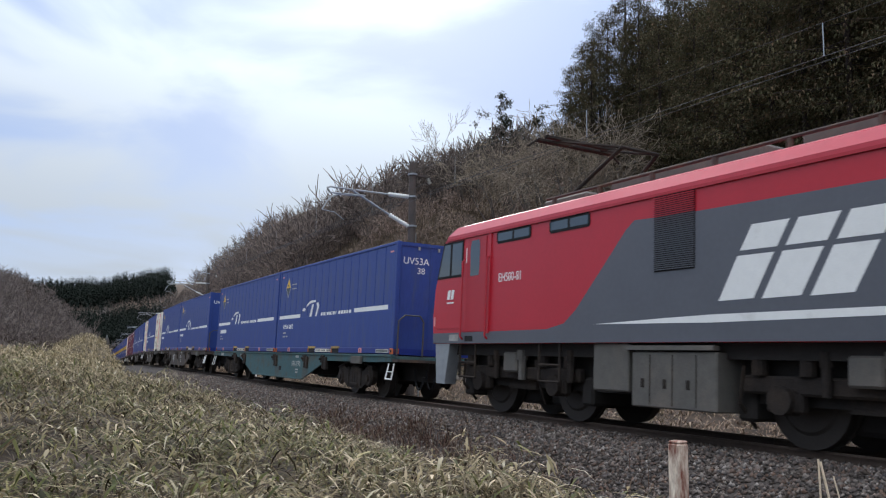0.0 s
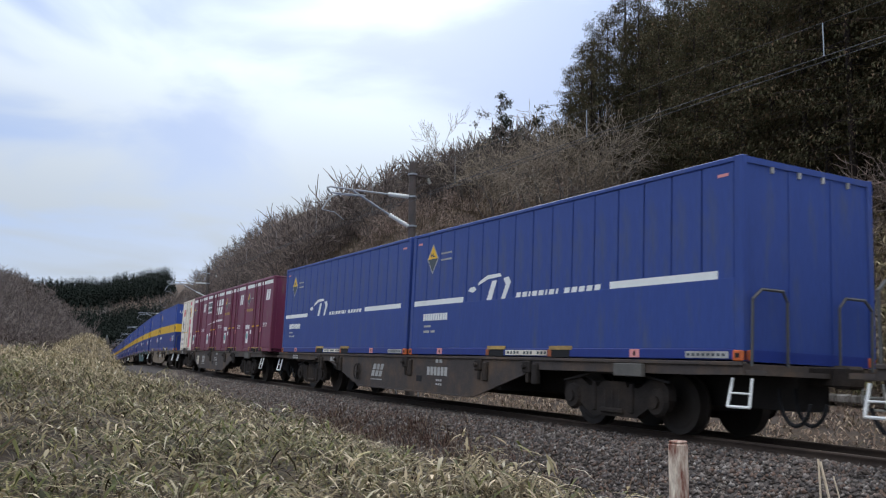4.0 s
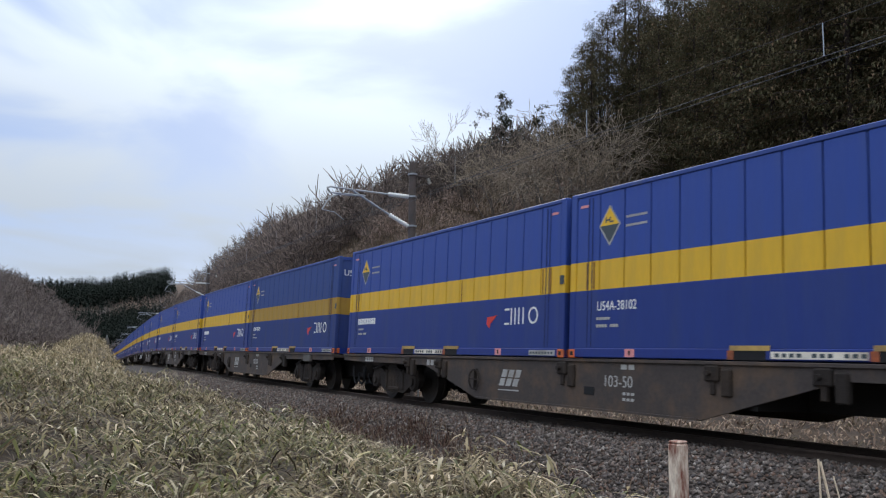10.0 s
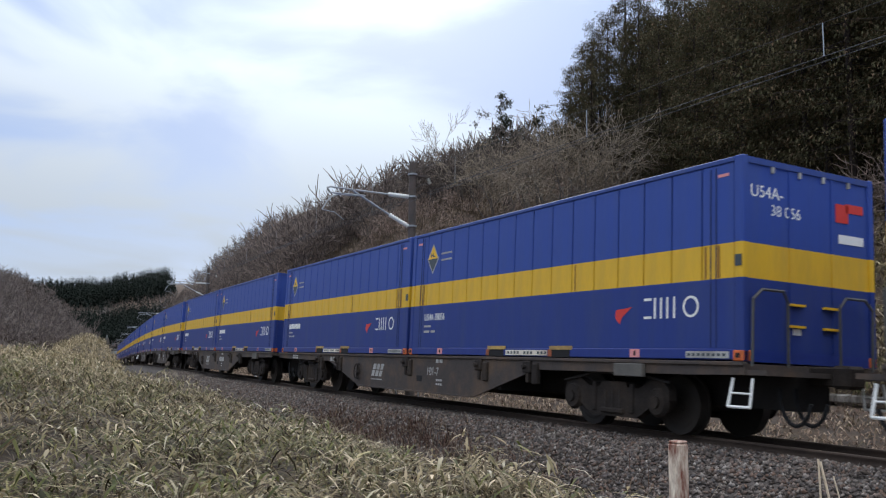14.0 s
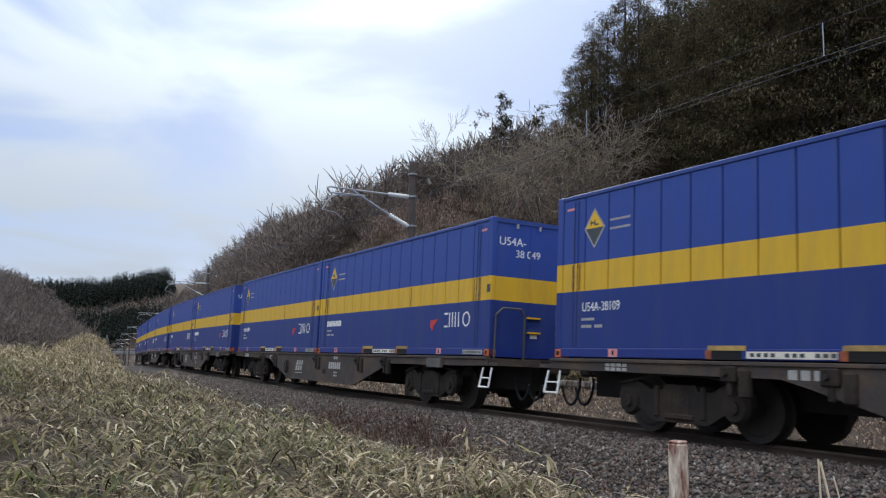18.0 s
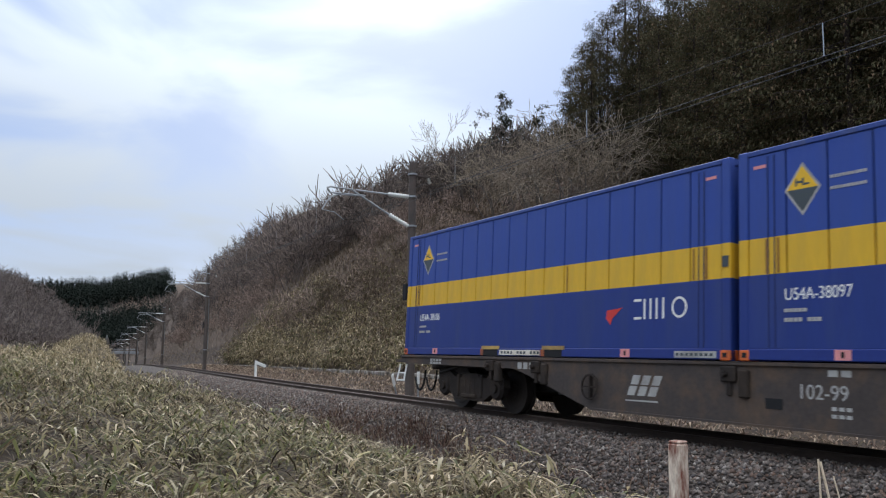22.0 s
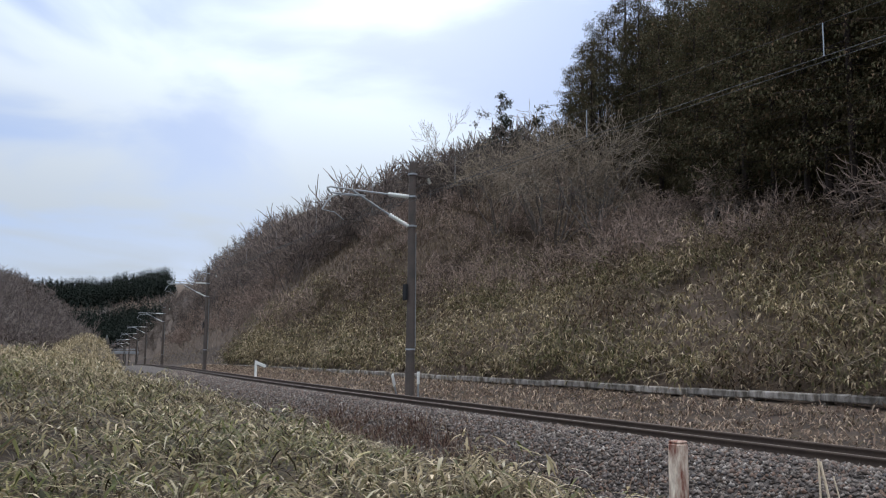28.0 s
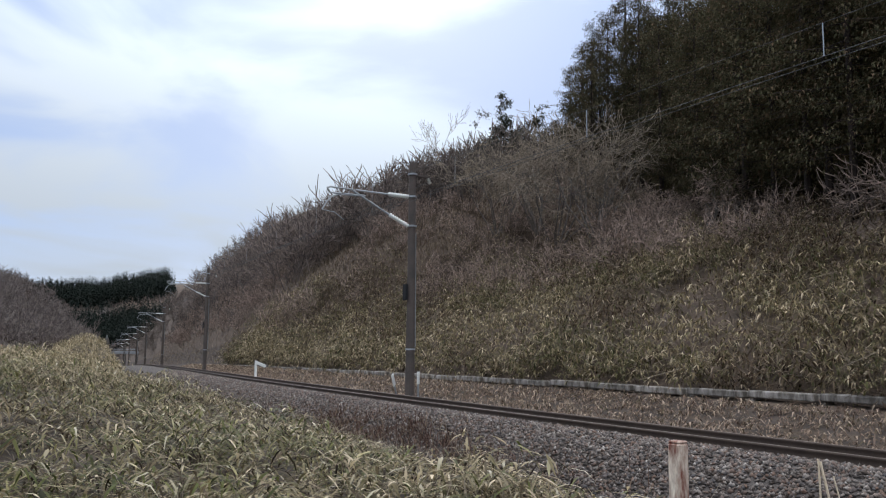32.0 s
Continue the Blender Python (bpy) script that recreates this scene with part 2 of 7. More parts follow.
def part(name, bm, mat, parent, label="", smooth=False):
    return link_mesh(name, bm, mat, parent, label, smooth)


def share(name, source, parent, loc=(0, 0, 0), rz=0.0):
    """One more object on the mesh of source."""
    ob = new(name, source.data)
    ob.parent = parent
    ob.location = loc
    ob.rotation_euler = (0, 0, rz)
    return ob


def thing(name, label, category, group="", kind=""):
    return tagged(new(name), label, category, group, kind)


def box(bm, x0, x1, y0, y1, z0, z1, bevel=0.0, mi=0):
    vs = [bm.verts.new((x, y, z)) for x in (x0, x1) for y in (y0, y1) for z in (z0, z1)]
    fs = [bm.faces.new([vs[i] for i in q]) for q in ((0, 1, 3, 2), (4, 6, 7, 5), (0, 4, 5, 1), (2, 3, 7, 6), (0, 2, 6, 4), (1, 5, 7, 3))]
    for f in fs:
        f.material_index = mi
    if bevel:
        es = {e for f in fs for e in f.edges}
        bmesh.ops.bevel(bm, geom=list(es), offset=bevel, segments=1, affect="EDGES")
    return bm


def boxes(*specs, bevel=0.0):
    bm = bmesh.new()
    for s in specs:
        box(bm, *s, bevel=bevel)
    return bm


def tube(bm, a, b, r0, r1=None, n=8, cap=True):
    a, b = Vector(a), Vector(b)
    r1 = r0 if r1 is None else r1
    q = (b - a).to_track_quat("Z", "Y")
    rings = []
    for p, r in ((a, r0), (b, r1)):
        rings.append([bm.verts.new(p + q @ Vector((r * math.cos(2 * math.pi * i / n), r * math.sin(2 * math.pi * i / n), 0))) for i in range(n)])
    for i in range(n):
        bm.faces.new((rings[0][i], rings[0][(i + 1) % n], rings[1][(i + 1) % n], rings[1][i]))
    if cap:
        bm.faces.new(rings[0][::-1]); bm.faces.new(rings[1])
    return bm


def pipe(bm, points, r, n=6):
    for a, b in zip(points, points[1:]):
        tube(bm, a, b, r, n=n)
    return bm


def prism(bm, outline, y0, y1):
    """An outline in x and z, drawn out from y0 to y1."""
    fr = [bm.verts.new((x, y0, z)) for x, z in outline]
    bk = [bm.verts.new((x, y1, z)) for x, z in outline]
    n = len(outline)
    bm.faces.new(fr); bm.faces.new(bk[::-1])
    for i in range(n):
        bm.faces.new((fr[i], bk[i], bk[(i + 1) % n], fr[(i + 1) % n]))
    bmesh.ops.recalc_face_normals(bm, faces=bm.faces)
    return bm


def raw_mesh(name, verts, faces, mat, parent=None, smooth=False):
    """A mesh from arrays; faces is an (n, 3) or (n, 4) array."""
    me = bpy.data.meshes.new(name)
    verts, faces = np.asarray(verts, np.float32), np.asarray(faces, np.int32)
    me.vertices.add(len(verts)); me.vertices.foreach_set("co", verts.ravel())
    k = faces.shape[1]
    me.loops.add(faces.size); me.loops.foreach_set("vertex_index", faces.ravel())
    me.polygons.add(len(faces)); me.polygons.foreach_set("loop_start", np.arange(0, faces.size, k, dtype=np.int32))
    me.update(calc_edges=True)
    for m in (mat if isinstance(mat, (list, tuple)) else [mat]):
        me.materials.append(m)
    if smooth:
        me.shade_smooth()
    ob = new(name, me)
    if parent:
        ob.parent = parent
    return ob


# ---------------------------------------------------------------- the line of the track
CURVE, CURVE_BACK, CURVE_AHEAD, CANT = 0.0021, 64.0, -90.0, 0.0397
GRADE, GRADE_FROM, GRADE_FULL, GRADE_END = 0.022, 36.0, 100.0, 330.0


def grade(u):
    """Height of the rails u metres back: level here, falling away past the gradient post (arrays too)."""
    e = np.clip(np.asarray(u, float), GRADE_FROM, GRADE_END)
    bend = np.minimum(e, GRADE_FULL) - GRADE_FROM
    return -GRADE * (bend * bend / (2 * (GRADE_FULL - GRADE_FROM)) + np.maximum(e - GRADE_FULL, 0))


def grade_slope(u):
    return -GRADE * min(max((u - GRADE_FROM) / (GRADE_FULL - GRADE_FROM), 0), 1) * (u < GRADE_END)


def line(u):
    """Centre of the track u metres back along it: x, y and the turn in radians."""
    def arc(s):
        return -math.sin(CURVE * s) / CURVE, (1 - math.cos(CURVE * s)) / CURVE, CURVE * s
    e = min(max(u, CURVE_AHEAD), CURVE_BACK)
    x, y, th = arc(e)
    d = u - e
    return x - d * math.cos(th), y + d * math.sin(th), th


def place(u, v, z=0.0):
    """u metres back along the track, v metres across it away from the camera."""
    x, y, th = line(u)
    return Vector((x + v * math.sin(th), y + v * math.cos(th), z + float(grade(u))))


def on_track(u):
    """Pose of a vehicle whose middle is at u: x forward, y across, z up from the rails, tilted by the cant."""
    x, y, th = line(u)
    return Matrix.Translation((x, y, float(grade(u)))) @ Matrix.Rotation(-th, 4, "Z") @ Matrix.Rotation(grade_slope(u), 4, "Y") @ Matrix.Rotation(-CANT, 4, "X")


# ---------------------------------------------------------------- lettering on the train
# rear container 1, front container 0, of each wagon: code on the side, then on the front end
CODES = {(1, 0): ("UV53A-38015", "UV53A", "38"), (1, 1): ("", "UV54A", "38"), (2, 0): ("UV54A-38039", "UV54A", "38"), (2, 1): ("UV54A-38013", "", ""),
         (3, 2): ("UV54A-38044", "UV54A", "38"), (6, 0): ("", "U54A-", "38 160"), (6, 1): ("U54A-38065", "", ""), (7, 0): ("", "U54A-", "38 108"),
         (8, 0): ("U54A-38185", "U54A-", "38"), (8, 1): ("U54A-38077", "", ""), (9, 0): ("U54A-38102", "U54A-", "38 102"), (10, 0): ("U54A-38119", "U54A-", "38"),
         (11, 0): ("U54A-38007", "U54A-", "38"), (12, 0): ("U54A-38153", "U54A-", "38"), (13, 0): ("U54A-38056", "U54A-", "38 056"),
         (15, 1): ("U54A-38112", "", ""), (16, 0): ("", "U54A-", "38 015"), (16, 1): ("U54A-38109", "", ""), (17, 0): ("", "U54A-", "38 049"), (17, 1): ("U54A-38004", "", ""),
         (18, 0): ("", "U54A-", "38 131"), (18, 1): ("U54A-38118", "", ""), (19, 0): ("", "U54A-", "38"), (19, 1): ("U54A-38107", "", ""), (20, 0): ("U54A-38097", "U54A-", "38"), (20, 1): ("U54A-38186", "", "")}
NUMBERS = {1: "104-2170", 2: "103-52", 3: "102-52", 5: "103-51", 8: "107-2142", 9: "103-50", 10: "102-50", 11: "102-49", 12: "103-49", 13: "101-7", 15: "100-8", 18: "102-100", 20: "102-99"}


def word_meshes():
    """One flat mesh for each word on the train, one unit high."""
    words = {w for c in CODES.values() for w in c if w} | set(NUMBERS.values())
    words |= {"1", "UR19A-12519", "UR19A-11435", "19A", "19D-39124", "20D-2829", "20D-28", "EH500-81"}
    made = {}
    for w in sorted(words):
        cu = bpy.data.curves.new("words", "FONT")
        cu.body, cu.size, cu.extrude = w, 1.0, 0.002
        made[w] = bpy.data.objects.new("words", cu)
        scene.collection.objects.link(made[w])
    dg = bpy.context.evaluated_depsgraph_get()
    out = {}
    for w, ob in made.items():
        out[w] = bpy.data.meshes.new_from_object(ob.evaluated_get(dg))
        out[w].materials.clear()
    for ob in made.values():
        bpy.data.objects.remove(ob)
    return out


WORDS = word_meshes()
# ---------------------------------------------------------------- ground
def smooth(a, b, t):
    t = np.clip((t - a) / (b - a), 0, 1)
    return t * t * (3 - 2 * t)


def hill_height(u, v):
    """Height of the ground, in metres over the rails, u back along the track and v across it (arrays)."""
    u, v = np.asarray(u, float), np.asarray(v, float)
    wob = 0.5 * np.sin(u * 0.11 + 1.3) + 0.4 * np.sin(u * 0.047 + v * 0.09) + 0.35 * np.sin(v * 0.21 + u * 0.19)
    # side away from the camera: a strip beside the track, a wall's foot, then the hill
    toe = 8.7 - 0.055 * np.clip(u, -20, 60)
    slope = 0.66 + 1.04 * smooth(45, 75, u)
    crest = 22 - 4.4 * smooth(20, 72, u) + 6.4 * smooth(92, 172, u) + 34 * smooth(225, 285, u) - 39.5 * smooth(300, 420, u) - 20 * smooth(400, 470, u)
    crest = np.maximum(crest, 2.0)
    rise = np.maximum(v - toe, 0)
    hill = crest * (1 - np.exp(-(slope * rise / crest) ** 1.15)) + wob * smooth(2, 12, rise) * 0.9
    shoulder = -0.42 * smooth(1.4, 2.6, v)
    far_side = shoulder + hill + 0.66 * smooth(toe - 4, toe, v)
    # camera's side: ballast shoulder, a ditch, then the bank
    w = -v
    near = -0.80 * smooth(1.3, 3.3, w)
    bank_top = 0.20 + 0.16 * smooth(5, 13, u) - 0.62 * smooth(15, 30, u)
    near = near + (bank_top + 0.80) * smooth(3.7, 5.7, w) + 0.36 * smooth(6.5, 9.5, w) * smooth(5, 11, u)
    near = near - 1.0 * smooth(12, 40, w)
    left = 20 * np.exp(-((u - 250) / 110.0) ** 2) * smooth(-2, 26, w) * (1 - 0.5 * smooth(150, 400, w))
    near = near + left + wob * 0.15 * smooth(5, 20, w)
    # grassy mound where the line bends out of sight, and the wooded ridge that closes the valley
    near = near + 2.3 * np.exp(-((u - 92) / 14.0) ** 2) * smooth(2.3, 4.3, w) * (1 - smooth(5.5, 10, w))
    beyond = (45 + 0.09 * np.clip(v, -60, 60)) * smooth(425, 690, u) * (1 - smooth(760, 1300, u)) * np.exp(-((v - 10) / 110.0) ** 4)
    return np.where(v >= 0, far_side, near) - 0.22 + beyond + grade(u) * (1 - smooth(12, 60, np.abs(v)))


def build_ground():
    us = np.unique(np.concatenate([np.linspace(-3000, -640, 14), np.linspace(-640, -40, 60), np.arange(-40, 120, 0.8), np.linspace(120, 420, 120), np.linspace(420, 3600, 50)]))
    vs = np.unique(np.concatenate([np.linspace(-3000, -160, 16), np.linspace(-160, -20, 50), np.arange(-20, 22, 0.35), np.linspace(22, 70, 60), np.linspace(70, 380, 30)]))
    U, V = np.meshgrid(us, vs, indexing="ij")
    Z = hill_height(U, V)
    th = np.clip(U, CURVE_AHEAD, CURVE_BACK) * CURVE
    d = U - np.clip(U, CURVE_AHEAD, CURVE_BACK)
    X = -np.sin(th) / CURVE - d * np.cos(th) + V * np.sin(th)
    Y = (1 - np.cos(th)) / CURVE + d * np.sin(th) + V * np.cos(th)
    n, m = len(us), len(vs)
    idx = np.arange(n * m).reshape(n, m)
    F = np.stack([idx[:-1, :-1], idx[1:, :-1], idx[1:, 1:], idx[:-1, 1:]], -1).reshape(-1, 4)
    verts = np.stack([X, Y, Z], -1).reshape(-1, 3)
    ob = raw_mesh("ground", verts, F, [M["earth"], M["litter"], M["ballast_bed"]], smooth=True)
    vc = (V[:-1, :-1] + V[1:, 1:])[..., None].reshape(-1) / 2
    mi = np.where(np.abs(vc) < 3.0, 2, np.where((vc > 7) | (vc < -30), 1, 0)).astype(np.int32)
    ob.data.polygons.foreach_set("material_index", mi)
    tagged(ob, "dry earth valley floor and hillside under leaf litter", "ground", kind="structure")


build_ground()


# ---------------------------------------------------------------- track
def sweep(name, profile, u0, u1, step, mat, parent=None, cant=True):
    """A profile in across and height, swept along the track."""
    us = np.arange(u0, u1 + step / 2, step)
    verts = []
    for u in us:
        x, y, th = line(u)
        for v, z in profile:
            zz = (z - v * CANT if cant else z) + float(grade(u))
            verts.append((x + v * math.sin(th), y + v * math.cos(th), zz))
    n, k = len(us), len(profile)
    idx = np.arange(n * k).reshape(n, k)
    nxt = np.roll(idx, -1, axis=1)
    F = np.stack([idx[:-1], nxt[:-1], nxt[1:], idx[1:]], -1).reshape(-1, 4)
    return raw_mesh(name, verts, F, mat, parent)


def build_track():
    track = tagged(new("railway_track"), "single curved railway track on grey ballast", "railway track", kind="structure")
    for v in (0.5665, -0.5665):
        foot = [(v - 0.064, -0.153), (v - 0.064, -0.14), (v - 0.012, -0.12), (v - 0.012, -0.045), (v - 0.032, -0.03), (v - 0.032, -0.004),
                (v + 0.032, -0.004), (v + 0.032, -0.03), (v + 0.012, -0.045), (v + 0.012, -0.12), (v + 0.064, -0.14), (v + 0.064, -0.153)]
        rail = sweep("rail", foot, -640, 420, 2.0, M["rail_side"], track)
        head = sweep("rail_head", [(v - 0.030, -0.006), (v - 0.026, 0.0), (v + 0.026, 0.0), (v + 0.030, -0.006)], -640, 420, 2.0, M["rail_top"], rail)
    top = [(-3.1, -0.98), (-1.75, -0.27), (-1.2, -0.125), (-0.80, -0.105), (-0.66, -0.15), (0.66, -0.15), (0.80, -0.105), (1.2, -0.14), (1.6, -0.26), (2.6, -0.62)]
    bed = sweep("ballast_bed", top, -640, 420, 2.0, M["ballast_bed"])
    tagged(bed, "grey crushed stone ballast bed", "ballast", kind="structure")
    sl = boxes((-0.12, 0.12, -1.0, 1.0, -0.31, -0.158), bevel=0.015)
    first = link_mesh("sleeper", sl, M["concrete"], track)
    first.matrix_basis = on_track(-20)
    for i in range(1, 150):
        o = share("sleeper", first, track)
        o.matrix_basis = on_track(-20 + i * 0.61)


build_track()


# ---------------------------------------------------------------- line-side things
def ground_z(p):
    """Height of the ground under a place near the line."""
    x, y = p[0], p[1]
    u = -x
    for _ in range(6):
        lx, ly, th = line(u)
        du = (x - lx) * -math.cos(th) + (y - ly) * math.sin(th)
        u += du
    lx, ly, th = line(u)
    v = (x - lx) * math.sin(th) + (y - ly) * math.cos(th)
    return float(hill_height(u, v))


def catenary_pole(u, height=7.5, gear=True):
    v = 2.45
    ob = thing("catenary_pole", "dark concrete catenary pole with a steel cantilever arm beside the track", "catenary pole", "catenary poles")
    base = place(u, v, -0.75)
    th = line(u)[2]
    ob.matrix_basis = Matrix.Translation(base) @ Matrix.Rotation(-th, 4, "Z")
    bm = bmesh.new()
    tube(bm, (0, 0, 0), (0, 0, height + 0.35), 0.15, 0.105, n=16)
    part("shaft", bm, M["pole"], ob, smooth=False)
    for z in (1.9, 6.72, 5.78, 7.45):
        bm = bmesh.new()
        tube(bm, (0, 0, z), (0, 0, z + 0.05), 0.155, n=16)
        part("band", bm, M["galvanised"], ob, "grey steel band")
    # cantilever: top tube, raking tube, each with a ribbed insulator
    def insulator(a, b, name="insulator"):
        a, b = Vector(a), Vector(b)
        bm = bmesh.new()
        tube(bm, a, b, 0.03, n=8)
        for i in range(9):
            c0, c1 = a.lerp(b, (i + 0.2) / 9), a.lerp(b, (i + 0.7) / 9)
            tube(bm, c0, c1, 0.075, 0.05, n=12)
        part(name, bm, M["porcelain"], ob, "white ribbed insulator")
    # local -y points to the camera's side
    insulator((0, -0.14, 6.74), (0, -0.85, 6.76))
    insulator((0, -0.14, 5.80), (0, -0.80, 6.12))
    bm = bmesh.new()
    pipe(bm, [(0, -0.85, 6.76), (0, -2.75, 6.82), (0, -2.85, 6.78), (0, -2.75, 6.64), (0, -1.6, 6.64)], 0.028)
    part("top_tube", bm, M["galvanised"], ob, "galvanised tube")
    bm = bmesh.new()
    pipe(bm, [(0, -0.80, 6.12), (0, -2.05, 6.78)], 0.03)
    part("raking_tube", bm, M["galvanised"], ob, "galvanised tube")
    bm = bmesh.new()
    pipe(bm, [(0, -1.75, 6.62), (0, -2.5, 6.60), (0, -2.75, 6.50), (0, -3.0, 6.10)], 0.022)
    pipe(bm, [(0, -3.0, 6.10), (0.0, -2.6, 6.05), (0, -2.3, 5.84)], 0.012)
    part("steady_arm", bm, M["galvanised"], ob, "curved steel steady arm")
    bm = bmesh.new()
    box(bm, -0.06, 0.06, 0.0, 0.55, 7.42, 7.48)
    part("top_bracket", bm, M["pole"], ob)
    insulator((0, 0.55, 7.40), (0, 0.62, 7.22))
    if gear:
        part("number_box", boxes((-0.12, 0.12, -0.24, -0.16, 3.45, 3.95), bevel=0.01), M["black"], ob, "small black plate box")
        bm = bmesh.new()
        tube(bm, (-0.02, 0.17, 2.0), (-0.02, 0.14, 5.6), 0.022, n=6)
        part("cable_pipe", bm, M["galvanised"], ob, "thin grey pipe")
    return ob


POLES = [24.0, 63.3, 105.0, 141.0, 170.0, 206.0, 240.0]


def build_poles():
    src = catenary_pole(POLES[0])
    for u in POLES[1:]:
        x, y, th = line(u)
        m = Matrix.Translation(place(u, 2.45, -0.75)) @ Matrix.Rotation(-th, 4, "Z")
        copy_thing(src, m)


def wire(name, points, r, label):
    bm = bmesh.new()
    pipe(bm, points, r, n=5)
    return tagged(link_mesh(name, bm, M["wire"]), label, "wire")


def build_wires():
    spans = [-46.0, -11.0] + POLES
    spans[1] = -12.0
    contact = [place(u, 0.0, 4.93) for u in range(-46, 241, 6)]
    wire("contact_wire", contact, 0.0055, "thin dark contact wire strung over the track")
    mess = []
    for a, b in zip(spans, spans[1:]):
        for i in range(8):
            s = i / 8
            mess.append(place(a + (b - a) * s, 0.0, 5.85 - 0.48 * 4 * s * (1 - s)))
    mess.append(place(spans[-1], 0, 5.85))
    wire("messenger_wire", mess, 0.0035, "thin dark messenger wire sagging between poles")
    wire("contact_wire", [p + Vector((0.0, 0.0, -0.07)) for p in contact], 0.0045, "thin dark second contact wire just under the first")
    wire("feeder_wire", [place(u, 3.1, 6.35 + 0.0006 * ((u - 24.0) % 39 - 19.5) ** 2) for u in range(24, 241, 6)], 0.008, "thin dark feeder wire along the poles")
    for i in range(-5, 48):
        u = 6.8 + 4.85 * i
        a, b = next((a, b) for a, b in zip(spans, spans[1:]) if a <= u <= b)
        s = (u - a) / (b - a)
        p = place(u, 0.0)
        bm = bmesh.new()
        tube(bm, (p.x, p.y, p.z + 4.93), (p.x, p.y, p.z + 5.85 - 0.48 * 4 * s * (1 - s)), 0.008 if u < 14 else 0.004, n=5)
        tagged(link_mesh("wire_dropper", bm, M["galvanised"]), "thin pale dropper between two wires", "wire dropper", "wire droppers")


def build_trough():
    ob = tagged(new("trough_wall"), "weathered concrete kerb wall at the foot of the slope", "low wall", kind="structure")
    rng = random.Random(4)
    variants = []
    for k in range(3):
        bm = boxes((-0.985, 0.985, -0.22, 0.17, -0.025, 0.15), bevel=0.025)
        variants.append(link_mesh("concrete_block", bm, M["concrete"], ob))
    base = link_mesh("footing", boxes((-1.14, -0.86, -0.17, 0.15, -0.42, -0.026), bevel=0.02), M["concrete"], ob, "stubby concrete foot under a joint")
    for i in range(56):
        u = -14 + i * 2.0
        v = 8.7 - 0.055 * min(max(u, -20), 60) - 0.35
        z = 0.19 - 0.0035 * max(u - 15, 0) + rng.uniform(-0.025, 0.025)
        o = variants[i] if i < 3 else new("concrete_block", variants[i % 3].data)
        o.parent = ob
        p = place(u, v, z - 0.22 + 0.12)
        o.matrix_basis = Matrix.Translation(p) @ Matrix.Rotation(-line(u)[2] - 0.055 + rng.uniform(-.012, .012), 4, "Z") @ Matrix.Rotation(rng.uniform(-.02, .02), 4, "X")
        g = base if i == 0 else share("footing", base, ob)
        g.matrix_basis = o.matrix_basis


def build_markers():
    rust = material("peeling_white_paint", (0.80, 0.70, 0.56), 0.75, vary=0.15, scale=10, dirt=(0.17, 0.042, 0.022), dirt_amount=0.68, dirt_scale=13, stretch=(1, 1, 0.28), bump=0.4, bump_scale=50)
    # rusty fence post in the bank
    ob = thing("fence_post", "white painted rusty post with peeling paint in the bank", "post")
    z0 = -0.25
    ob.matrix_basis = Matrix.Translation((-3.165, -6.27, z0)) @ Matrix.Rotation(radians(6), 4, "Z")
    bm = bmesh.new()
    box(bm, -0.037, 0.037, -0.037, 0.037, 0.0, 0.948, bevel=0.008)
    part("shaft", bm, rust, ob)
    part("cap", boxes((-0.034, 0.034, -0.034, 0.034, 0.948, 0.96), bevel=0.005), rust, ob)
    # gradient post with a sloping arm
    ob = thing("gradient_post", "white gradient post with a sloping arm beside the track", "marker post")
    p = place(46.4, 2.9)
    ob.matrix_basis = Matrix.Translation((p.x, p.y, p.z - 0.62)) @ Matrix.Rotation(-line(46.4)[2], 4, "Z")
    part("stem", boxes((-0.06, 0.06, -0.06, 0.06, 0, 1.15), bevel=0.01), M["white_paint"], ob)
    bm = boxes((-0.09, -0.06, 0, 0.54, -0.08, 0.08), bevel=0.008)
    bm.transform(Matrix.Translation((0, 0.03, 1.04)) @ Matrix.Rotation(radians(-22), 4, "X"))
    part("arm", bm, M["white_paint"], ob)
    bm = boxes((0.062, 0.066, 0.14, 0.30, -0.04, 0.04))
    bm.transform(Matrix.Translation((-0.03, 0.03, 1.04)) @ Matrix.Rotation(radians(-22), 4, "X"))
    part("figure", bm, M["slate"], ob, "dark figure bars")
    bm = boxes((0.06, 0.09, 0, 0.54, -0.08, 0.08), bevel=0.008)
    bm.transform(Matrix.Translation((0, 0.03, 1.04)) @ Matrix.Rotation(radians(-22), 4, "X"))
    part("arm", bm, M["white_paint"], ob)
    # two small boards at the foot of the first pole
    for du, dv, rot, h in ((0.45, 0.5, 0, 0.62), (1.0, 0.05, 24, 0.62)):
        ob = thing("marker_board", "small white board standing by the pole's foot", "marker board", "white boards by the pole")
        p = place(24.0 + du, 2.45 + dv)
        ob.matrix_basis = Matrix.Translation((p.x, p.y, -0.55)) @ Matrix.Rotation(radians(-55), 4, "Z") @ Matrix.Rotation(radians(rot), 4, "Y")
        part("board", boxes((-0.07, 0.07, -0.015, 0.015, 0.62, 1.02), bevel=0.005), M["white_paint"], ob)
        part("stem", boxes((-0.03, 0.03, -0.013, 0.017, 0.0, 0.63)), M["galvanised"], ob)


